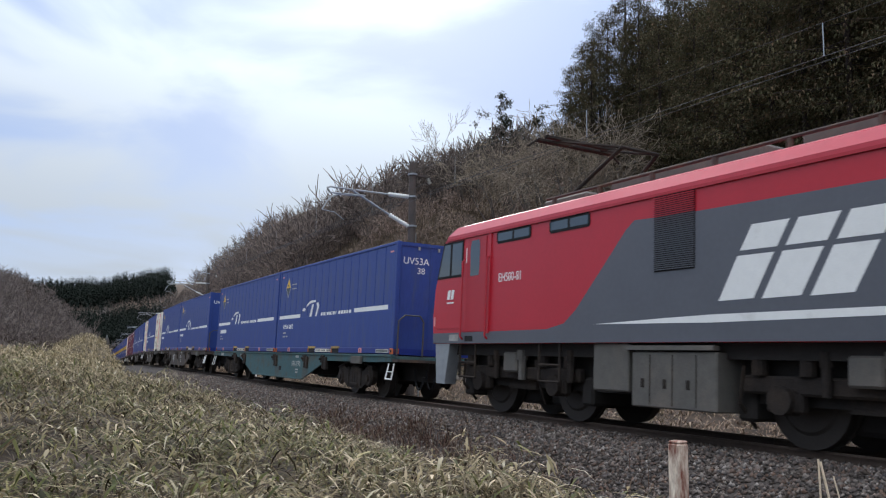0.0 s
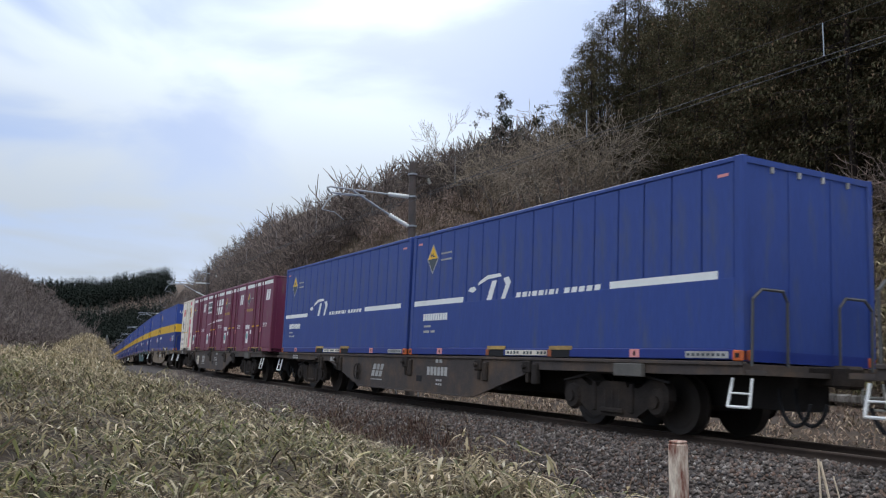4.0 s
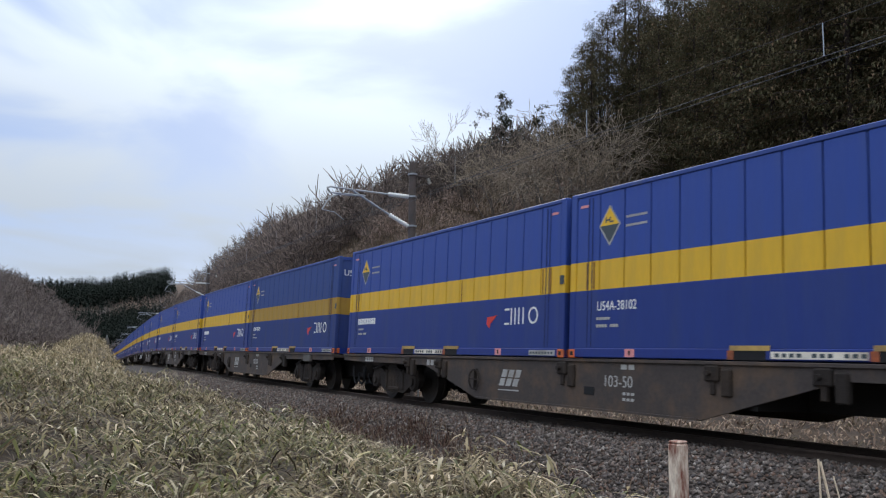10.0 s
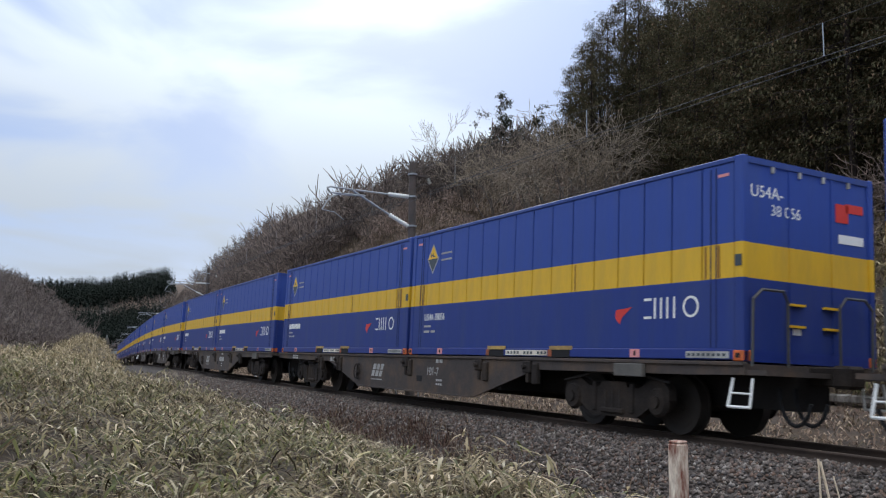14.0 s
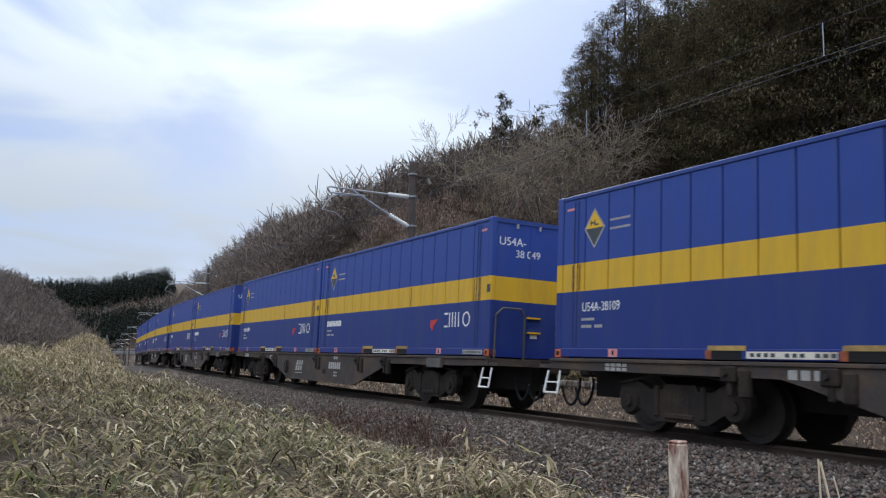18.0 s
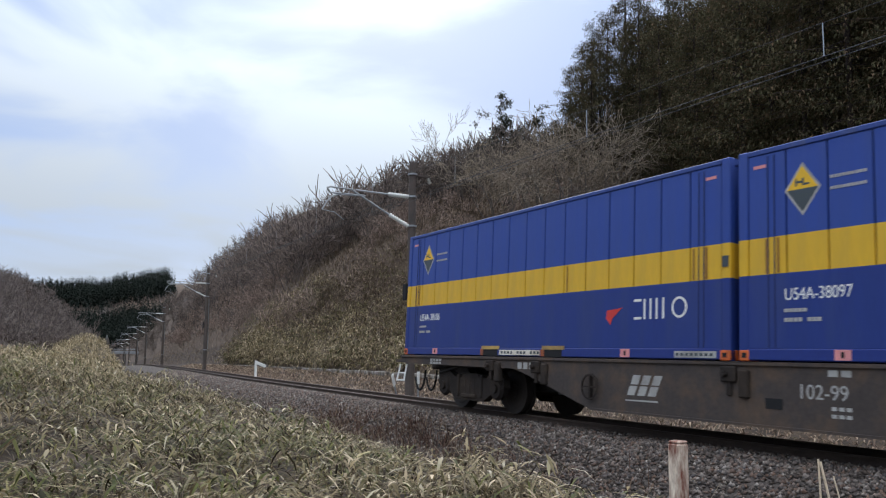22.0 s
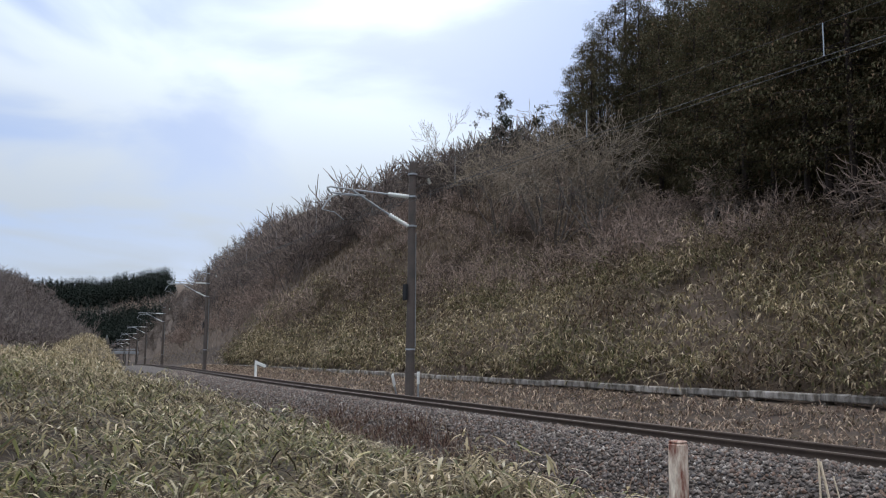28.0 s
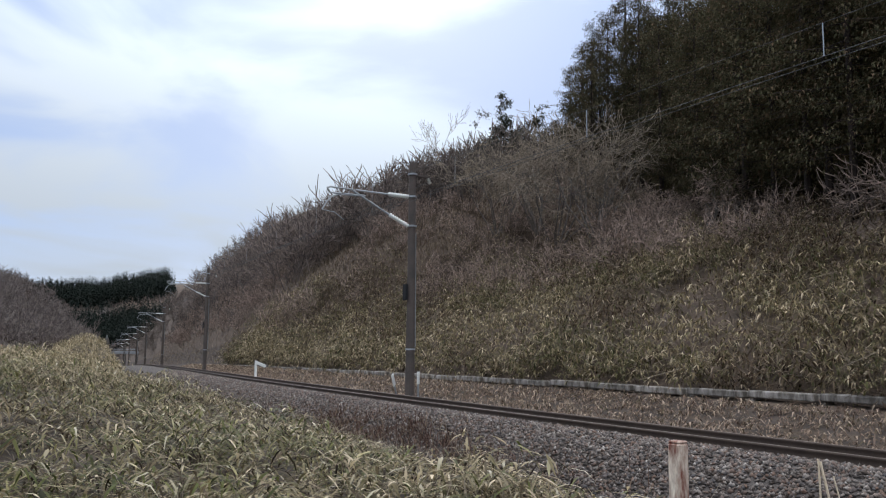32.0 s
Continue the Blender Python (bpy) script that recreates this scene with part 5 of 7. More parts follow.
def long_container(side_mat, plain_mat, sill_mat, name, label, group, panels=16):
    """A thirty-one foot dry container: frame, seamed near wall of single panels, end doors, sill with lift pockets."""
    ob = thing(name, label, "container", group)
    h, w, t = C_LONG / 2, C_HALF, C_TALL
    part("core_wall", boxes((-h + 0.05, h - 0.05, -w + 0.05, w - 0.012, 0.10, t - 0.05)), M["slate"], ob, "dark backing behind the panels")
    ribs = bmesh.new()
    for i in range(18):
        x = -h + 0.3 + i * (C_LONG - 0.6) / 17
        box(ribs, x - 0.05, x + 0.05, w - 0.013, w, 0.15, t - 0.1)
    part("far_rib_wall", ribs, side_mat, ob)
    part("roof", boxes((-h + 0.03, h - 0.03, -w + 0.03, w - 0.03, t - 0.05, t - 0.012), bevel=0.01), plain_mat, ob)
    # near wall: panels with recessed seams
    n, x0, x1 = panels, -h + 0.14, h - 0.14
    step = (x1 - x0) / n
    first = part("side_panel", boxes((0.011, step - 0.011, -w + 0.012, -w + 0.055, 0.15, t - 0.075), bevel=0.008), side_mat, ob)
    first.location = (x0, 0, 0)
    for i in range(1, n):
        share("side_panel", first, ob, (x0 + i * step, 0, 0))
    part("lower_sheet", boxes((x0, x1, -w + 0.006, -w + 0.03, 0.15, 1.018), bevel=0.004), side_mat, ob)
    for sx in (-1, 1):
        for sy in (-1, 1):
            bm = boxes((sx * h - 0.14 * (sx > 0), sx * h + 0.14 * (sx < 0), sy * w - 0.10 * (sy > 0), sy * w + 0.10 * (sy < 0), 0.0, t), bevel=0.012)
            part("corner_post", bm, side_mat, ob)
    part("top_rail", boxes((-h + 0.14, h - 0.14, -w, -w + 0.07, t - 0.075, t - 0.004), bevel=0.012), plain_mat, ob)
    part("bottom_rail", boxes((-h + 0.14, h - 0.14, -w - 0.004, -w + 0.06, 0.012, 0.15), bevel=0.012), sill_mat, ob)
    part("far_top_rail", boxes((-h + 0.14, h - 0.14, w - 0.07, w + 0.002, t - 0.075, t - 0.004)), plain_mat, ob)
    part("far_bottom_rail", boxes((-h + 0.14, h - 0.14, w - 0.06, w + 0.004, 0.012, 0.14)), sill_mat, ob)
    part("base_frame", boxes((-h + 0.15, h - 0.15, -w + 0.062, w - 0.062, 0.02, 0.09)), sill_mat, ob)
    for sx in (-1, 1):          # end walls: a flanged wall in three leaves with lock rods
        e = sx * (h - 0.05)
        wall = part("end_wall", boxes((min(e, e + sx * 0.02), max(e, e + sx * 0.02), -w + 0.1, w - 0.1, 0.14, t - 0.09)), side_mat, ob)
        seams = bmesh.new()
        for y in (-0.38, 0.42):
            box(seams, e + sx * 0.018, e + sx * 0.032, y - 0.02, y + 0.02, 0.16, t - 0.1)
        part("end_stiffener", seams, side_mat, ob)
        part("end_top_rail", boxes((min(e, e + sx * 0.04), max(e, e + sx * 0.04), -w + 0.1, w - 0.1, t - 0.09, t - 0.01)), plain_mat, ob)
        part("end_sill", boxes((min(e, e + sx * 0.04), max(e, e + sx * 0.04), -w + 0.1, w - 0.1, 0.0, 0.14)), sill_mat, ob)
        hinge = bmesh.new()
        for y in (-0.7, -0.2, 0.25, 0.75):
            box(hinge, e + sx * 0.02, e + sx * 0.05, y - 0.02, y + 0.02, t - 0.17, t - 0.09)
        part("hinge", hinge, M["dull_white"], ob)
    for x in (-1.03, 0.88):    # lift pockets with yellow lintels
        p = part("lift_pocket", boxes((x - 0.24, x + 0.24, -w - 0.006, -w + 0.02, 0.012, 0.13)), M["black"], ob, "dark open lift pocket")
        part("lintel", boxes((x - 0.30, x + 0.30, -w - 0.012, -w, 0.125, 0.185)), M["pocket_yellow"], p, "worn yellow lintel")
        part("stop", boxes((x - 0.34, x - 0.24, -w - 0.01, -w, 0.015, 0.125)), M["orange"], p, "red stop")
    part("notice_strip", bars([(-0.72, 0.52, 0.03, 0.115)], -w - 0.005), M["jot_rail"], ob, "pale notice strip with worn writing")
    part("notice_strip", bars([(h - 0.95, h - 0.22, 0.03, 0.115)], -w - 0.005), M["dull_white"], ob, "pale notice strip with worn writing")
    part("strip_print", bars([(-0.66 + i * 0.10, -0.60 + i * 0.10, 0.05, 0.095) for i in range(12) if i not in (4, 8)], -w - 0.0095, 0.002), M["slate"], ob, "dark characters on the strip")
    part("strip_print", bars([(h - 0.92 + i * 0.085, h - 0.87 + i * 0.085, 0.055, 0.09) for i in range(8)], -w - 0.0095, 0.002), M["slate"], ob, "dark characters on the strip")
    for x in (-3.15, 2.62):
        pl = part("tie_plate", bars([(x - 0.10, x + 0.10, 0.025, 0.14)], -w - 0.004, 0.005), M["pink"], ob, "pink plate with a slot")
        part("slot", bars([(x - 0.02, x + 0.02, 0.05, 0.115)], -w - 0.0092, 0.002), M["black"], pl)
    for sx in (-1, 1):
        for sy in (-1, 1):
            cst = part("corner_casting", boxes((sx * h - 0.17 * (sx > 0), sx * h + 0.17 * (sx < 0), sy * w - 0.16 * (sy > 0) - 0.006 * (sy < 0), sy * w + 0.16 * (sy < 0) + 0.006 * (sy > 0), 0.0, 0.14), bevel=0.015), M["orange"], ob, "orange corner casting")
            if sy < 0:
                xc = sx * (h - 0.085)
                part("hole", bars([(xc - 0.035, xc + 0.035, 0.04, 0.10)], -w - 0.0065, 0.002), M["black"], cst)
    for x in (-h + 0.32, h - 0.32):
        part("corner_mark", bars([(x - 0.09, x + 0.09, t - 0.24, t - 0.20)], -w + 0.0115), M["pink"], ob, "pink outlined mark")
    diamond(ob, -h + 0.92, 1.97, 0.31, -w + 0.012)
    part("small_print", bars([(-h + 1.28 + i * 0.05, -h + 1.318 + i * 0.05, z, z + 0.035) for i in range(9) for z in (1.90, 2.03)], -w + 0.0115), M["dull_white"], ob, "two lines of worn small print")
    return ob


def yellow_banded():
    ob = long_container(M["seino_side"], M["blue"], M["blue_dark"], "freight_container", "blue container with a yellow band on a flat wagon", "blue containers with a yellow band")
    h, w = C_LONG / 2, C_HALF
    y = -w + 0.0055
    # plain white house mark and red arrow
    x, z, mk = 2.79, 0.55, []
    for a, w0, lo, hi in ((0, .15, 0, .036), (0, .15, .249, .285), (.20, .036, 0, .285), (.32, .036, 0, .285), (.44, .036, 0, .285), (.57, .036, 0, .285)):
        mk.append([(x + a, z + lo), (x + a + w0, z + lo), (x + a + w0, z + hi), (x + a, z + hi)])
    x += 0.41
    mk += ring_quads(x + .48, z + .142, .142, .142, .032, 20)
    part("house_mark", flat(mk, y), M["white"], ob, "white house mark of upright bars and a ring")
    part("arrow_mark", flat([[(2.18, 0.58), (2.28, 0.49), (2.32, 0.58), (2.54, 0.73), (2.38, 0.71), (2.20, 0.70)]], y), M["red"], ob, "red arrow mark")
    for sx in (-1, 1):
        for d in (0.44, 0.53):
            x = sx * (h - d)
            part("end_seam", bars([(x - 0.006, x + 0.006, 0.16, 2.44)], y - 0.0005), M["seam"], ob, "dark weld seam")
    for x, wd in ((h - 0.40, 0.02), (h - 0.62, 0.014), (-h + 0.42, 0.02), (-h + 0.58, 0.016), (1.2, 0.012)):
        part("rust_streak", bars([(x - wd, x + wd, 1.03, 1.44)], y + 0.001), M["streak"], ob, "brown rust streak in the yellow band")
    part("latch", boxes((h - 0.12, h - 0.02, -w - 0.012, -w, 1.16, 1.30)), M["slate"], ob, "dark latch ring")
    # front end: ladder rungs and red arrow
    e = h - 0.028
    bm = bmesh.new()
    box(bm, e, e + 0.006, 0.55, 1.05, 1.62, 1.74)
    part("end_house_mark", bm, M["white"], ob, "white house mark")
    bm = bmesh.new()
    for a, b, c, d in ((0.5, 0.75, 1.9, 2.15), (0.7, 1.05, 2.05, 2.17)):
        box(bm, e, e + 0.006, a, b, c, d)
    part("end_arrow_mark", bm, M["red"], ob, "red arrow mark")
    bm = bmesh.new()
    for z in (0.45, 0.72):
        for yy in (-0.3, 0.35):
            box(bm, e, e + 0.05, yy - 0.14, yy + 0.14, z, z + 0.03)
    part("grab_rail", bm, M["yellow"], ob, "short yellow grab rail")
    part("end_notice", boxes((e, e + 0.006, -0.36, -0.2, 0.36, 0.44)), M["white"], ob, "white notice")
    return ob


def swoosh_marked():
    ob = long_container(M["blue"], M["blue"], M["blue_dark"], "freight_container", "dark blue container with white stripes on a flat wagon", "dark blue containers with white stripes")
    h, w = C_LONG / 2, C_HALF
    y = -w + 0.0115
    part("stripe", bars([(-h + 0.16, -h + 2.25, 0.85, 1.12)], y), M["white"], ob, "white stripe")
    part("stripe", bars([(-h + 6.6, -h + 8.7, 0.85, 1.12)], y), M["white"], ob, "white stripe")
    x = -h + 3.05
    sw = [[(x - .62, 1.22), (x - .44, 1.18), (x - .32, 1.23), (x - .40, 1.29), (x - .54, 1.28)],
          [(x - .28, 1.30), (x + .10, 1.40), (x + .55, 1.42), (x + .50, 1.48), (x + .06, 1.47), (x - .2, 1.38)],
          [(x, 0.88), (x + .16, 0.88), (x + .40, 1.36), (x + .24, 1.36)],
          [(x + .20, 0.88), (x + .52, 0.90), (x + .58, 1.0), (x + .28, 0.99)],
          [(x + .50, 0.92), (x + .66, 0.98), (x + .86, 1.30), (x + .78, 1.40), (x + .62, 1.38), (x + .70, 1.26)]]
    part("swoosh_mark", flat(sw, y), M["white"], ob, "white swoosh mark")
    bl, xx = [], -h + 4.05
    for i in range(14):
        if i == 8:
            xx += 0.12
            continue
        wd = 0.05 if i in (2, 5, 7) else 0.135
        bl.append([(xx, 0.88), (xx + wd, 0.88), (xx + wd + 0.06, 1.10), (xx + 0.06, 1.10)])
        xx += wd + 0.055
    part("name_mark", flat(bl, y), M["white"], ob, "row of white slanted blocks")
    return ob


def code_marks(ob, code="", end_top="", end_low="", extra=True):
    """Container code near the rear end, and on the front end wall; plain bars where it cannot be read."""
    h, w = C_LONG / 2, C_HALF
    y = -w + 0.0035
    if code:
        lettering(code, 0.195, M["white"], ob, -h + 0.66, 0.705, y, name="container_code", label="white container code", squeeze=0.86)
    else:
        part("container_code", bars([(-h + .62 + i * .105, -h + .70 + i * .105, 0.70, 0.84) for i in range(10)], y), M["white"], ob, "row of white characters")
    part("weight_print", bars([(-h + 0.66 + i * 0.062, -h + 0.71 + i * 0.062, 0.565, 0.605) for i in range(5)] + [(-h + 0.66 + i * 0.062, -h + 0.71 + i * 0.062, 0.455, 0.50) for i in range(8) if i != 4], y), M["dull_white"], ob, "worn small print")
    e = h - 0.029
    if end_top:
        lettering(end_top, 0.22, M["white"], ob, e, 2.05, -w + 0.16, end=True, name="end_code", label="white code on the end wall")
    if end_low:
        lettering(end_low, 0.20, M["white"], ob, e, 1.84, -w + 0.52, end=True, name="end_code", label="white code on the end wall")
    return ob


def strut_latch(bm, x, y, z0, z1):
    tube(bm, (x, y, z0), (x, y, z1), 0.022, n=6)


def short_container(name, label, group, wall, frame_mat):
    """A twelve foot container with side doors."""
    ob = thing(name, label, "container", group)
    h, w, t = 1.858, C_HALF, 2.50
    part("core_wall", boxes((-h + 0.03, h - 0.03, -w + 0.045, w - 0.02, 0.12, t - 0.03)), wall, ob)
    part("roof", boxes((-h + 0.01, h - 0.01, -w + 0.01, w - 0.01, t - 0.05, t), bevel=0.012), frame_mat, ob)
    for sx in (-1, 1):
        for sy in (-1, 1):
            part("corner_post", boxes((sx * h - 0.09 * (sx > 0), sx * h + 0.09 * (sx < 0), sy * w - 0.08 * (sy > 0), sy * w + 0.08 * (sy < 0), 0, t), bevel=0.012), frame_mat, ob)
    part("top_rail", boxes((-h + 0.09, h - 0.09, -w, -w + 0.06, t - 0.09, t - 0.02), bevel=0.01), frame_mat, ob)
    part("bottom_rail", boxes((-h + 0.09, h - 0.09, -w, -w + 0.06, 0.015, 0.13), bevel=0.01), frame_mat, ob)
    part("base_frame", boxes((-h + 0.1, h - 0.1, -w + 0.07, w - 0.05, 0.02, 0.11)), frame_mat, ob)
    # two doors and two fixed panels
    for a, b, nm in ((-h + 0.10, -0.62, "side_panel"), (-0.60, 0.012, "door"), (0.03, 0.64, "door"), (0.66, h - 0.10, "side_panel")):
        d = part(nm, boxes((a, b, -w + 0.012, -w + 0.05, 0.14, t - 0.10), bevel=0.008), wall, ob)
    for x in (-0.61, 0.65):
        bm = bmesh.new()
        box(bm, x - 0.035, x + 0.035, -w - 0.012, -w + 0.012, 0.14, t - 0.03, bevel=0.01)
        part("hinge_post", bm, frame_mat, ob)
    for x in (-0.30, 0.34):
        bm = bmesh.new()
        strut_latch(bm, x, -w - 0.012, 0.16, t - 0.12)
        box(bm, x - 0.05, x + 0.05, -w - 0.03, -w, 0.62, 0.70)
        rod = part("lock_rod", bm, frame_mat, ob)
        part("handle", boxes((x - 0.22, x + 0.06, -w - 0.045, -w - 0.022, 0.86, 0.90)), M["yellow"], rod, "yellow handle")
    for x in (-0.48, 0.48):
        p = part("lift_pocket", boxes((x - 0.40, x + 0.40, -w - 0.004, -w + 0.02, 0.012, 0.125)), M["black"], ob, "dark open lift pocket")
    for x in (-0.61, 0.65):
        part("hinge_foot", boxes((x - 0.06, x + 0.06, -w - 0.03, -w - 0.005, 0.03, 0.20), bevel=0.015), frame_mat, ob)
    for z in (0.32, 0.78, 1.5, 2.1):
        part("corner_hinge", boxes((h - 0.20, h - 0.02, -w - 0.018, -w, z, z + 0.035), bevel=0.006), frame_mat, ob)
    part("under_clamp", boxes((-0.09, 0.09, -w - 0.05, -w - 0.006, -0.06, 0.10), bevel=0.02), M["bogie"], ob, "dark clamp at the wagon's edge")
    e = h - 0.03
    ribs = bmesh.new()
    for sx in (-1, 1):
        for i in range(6):
            yy = -w + 0.2 + i * (2 * w - 0.4) / 5
            box(ribs, sx * e - 0.005, sx * e + 0.02, yy - 0.03, yy + 0.03, 0.14, t - 0.1)
    part("end_rib", ribs, wall, ob)
    return ob


def cream_container(kind):
    label = "cream white container with a pink blossom band" if kind == "blossom" else "cream white refrigerated container with a pink band"
    ob = short_container("short_container", label + " on a flat wagon", "cream short containers", M["jot"], M["jot_rail"])
    w, h = C_HALF, 1.858
    y = -w + 0.0115
    x0 = 0.78 if kind == "blossom" else 0.72
    if kind == "blossom":
        bnd = part("pink_band", bars([(0.85, 1.30, 0.16, 2.38)], y), M["jot_pink"], ob, "pink band with white blossoms")
        for i, (bx, bz) in enumerate(((1.0, 2.2), (1.18, 1.95), (0.98, 1.62), (1.2, 1.3), (1.0, 1.0), (1.22, 0.72), (0.98, 0.45), (1.2, 0.28))):
            pet = []
            for k in range(5):
                a = radians(90 + 72 * k)
                cx, cz = bx + 0.055 * math.cos(a), bz + 0.055 * math.sin(a)
                pet.append([(cx + 0.045 * math.cos(radians(60 * j)), cz + 0.045 * math.sin(radians(60 * j))) for j in range(6)])
            part("blossom", flat(pet, y - 0.0045, 0.002), M["white"], bnd, "white five-petalled blossom")
        code = "UR19A-12519"
    else:
        part("pink_band", bars([(0.72, 1.16, 0.16, 1.52)], y), M["jot_pink"], ob, "pink band")
        part("pink_band", bars([(0.72, 1.16, 2.22, 2.38)], y), M["jot_pink"], ob, "pink band")
        for i, (bx, bz, c) in enumerate(((.78, 2.0, "red"), (1.0, 2.05, "yellow"), (.72, 1.82, "slate"), (.92, 1.86, "pink"), (1.12, 1.9, "yellow"), (.86, 1.68, "dull_white"), (1.06, 1.72, "yellow"))):
            part("fruit_mark", flat([[(bx + .085 * math.cos(radians(30 * j)), bz + .085 * math.sin(radians(30 * j))) for j in range(12)]], y - 0.0005 * i), M[c], ob, "round coloured mark")
        lettering("19A", 0.24, M["white"], ob, 0.78, 1.15, y - 0.0045, name="type_lettering", label="white lettering on the pink band", slant=0.3)
        code = "UR19A-11435"
    part("vent_plate", bars([(h - 0.62, h - 0.40, 0.62, 0.86)], y), M["dull_white"], ob, "grey vent plate")
    x = -h + 0.42
    mk = [[(x + a, 1.74), (x + a + .16, 1.74), (x + a + .26, 2.06), (x + a + .10, 2.06)] for a in (0.0, .27, .54)]
    part("house_mark", flat(mk, y), M["red"], ob, "red house mark of slanted strokes")
    diamond(ob, -h + 0.55, 1.25, 0.30, y, flip=True)
    lettering(code, 0.17, M["slate"], ob, -h + 0.17, 0.86, y, name="container_code", label="dark container code", squeeze=0.9)
    part("small_print", bars([(-h + .85, -h + 1.2, 1.28, 1.32), (-h + .25, -h + .6, 0.48, 0.64), (-h + .65, -h + 1.0, 0.55, 0.59), (-h + .25, -h + .95, 0.3, 0.36)], y, 0.003), M["dull_white"], ob, "worn small print")
    return ob


def maroon_container(kind):
    ob = short_container("short_container", "maroon steel container with white markings on a flat wagon", "maroon short containers", M["maroon"], M["maroon"])
    w, h = C_HALF, 1.858
    y = -w + 0.0115
    for a, b in ((-h + 0.14, -0.66), (-0.56, 0.0), (0.05, 0.62), (0.7, h - 0.12)):
        part("top_stripe", bars([(a, b, 2.26, 2.38)], y), M["white"], ob, "white stripe")
    part("eco_sticker", bars([(-h + 0.35, -h + 0.66, 0.30, 0.72)], y), M["white"], ob, "white sticker")
    part("sticker_globe", flat([[(-h + .505 + .11 * math.cos(radians(30 * j)), .55 + .11 * math.sin(radians(30 * j))) for j in range(12)]], y - 0.0045, 0.002), M["sticker_green"], ob, "green globe on the sticker")
    for x in (-0.48, 0.48):
        lt = part("pocket_frame", boxes((x - 0.43, x + 0.43, -w - 0.012, -w - 0.0045, 0.122, 0.15)), M["pocket_yellow"], ob, "worn yellow lintel")
        for dx in (-0.43, 0.40):
            part("jamb", boxes((x + dx, x + dx + 0.03, -w - 0.012, -w - 0.0045, 0.012, 0.121)), M["pocket_yellow"], lt)
    part("notice", bars([(-0.95, -0.78, 0.62, 0.76)], y), M["white"], ob, "white notice")
    part("notice", bars([(0.42, 0.56, 0.66, 0.82)], y), M["pink"], ob, "pale notice")
    if kind == "wide":
        def slab(pts, dx=0.0):
            return [(a + dx, b) for a, b in pts]
        mk = [slab([(a, 1.50), (a + .36, 1.50), (a + .48, 1.80), (a + .12, 1.80)]) for a in (0.06, 0.58, 1.10)]
        mk += [slab([(a + .15, 1.86), (a + .51, 1.86), (a + .61, 2.11), (a + .25, 2.11)]) for a in (0.06, 0.58, 1.10)]
        part("house_mark", flat(mk, y), M["white"], ob, "white house mark of slanted slabs")
        part("swoosh", flat([[(-h + 0.2, 1.12), (0.6, 1.20), (1.72, 1.22), (1.66, 1.28), (0.5, 1.30)]], y), M["white"], ob, "white tapering stripe")
        part("slogan_plate", bars([(-h + 0.22, -0.7, 1.62, 2.12)], y), M["white"], ob, "white plate with dark writing")
        part("slogan_writing", bars([(-h + .27 + i * .125, -h + .365 + i * .125, z, z + .16) for i in range(7) for z in (1.68, 1.90)], y - 0.0045, 0.002), M["slate"], ob, "dark characters")
        lettering("19D-39124", 0.19, M["white"], ob, 0.86, 0.92, y, name="container_code", label="white container code", squeeze=0.85)
    else:
        diamond(ob, -h + 0.5, 1.86, 0.28, y, flip=True, up=True)
        if kind == "front":
            part("type_print", bars([(-h + .22 + i * .10, -h + .29 + i * .10, 1.42, 1.52) for i in range(10)], y, 0.003), M["pocket_yellow"], ob, "row of worn yellow characters")
            part("owner_print", bars([(-h + .22 + i * .15, -h + .34 + i * .15, 0.80, 0.95) for i in range(4)], y, 0.003), M["white"], ob, "row of white characters")
        part("small_print", bars([(-h + .82, -h + 1.2, 1.86, 1.90)], y), M["dull_white"], ob, "worn small print")
        mk = [[(a, 1.72), (a + .2, 1.72), (a + .29, 2.08), (a + .09, 2.08)] for a in (0.98, 1.24)]
        part("house_mark", flat(mk, y), M["white"], ob, "white house mark of slanted slabs")
        lettering("20D-2829" if kind == "rear" else "20D-28", 0.19, M["white"], ob, 0.78, 0.84, y, name="container_code", label="white container code", squeeze=0.85)
    return ob


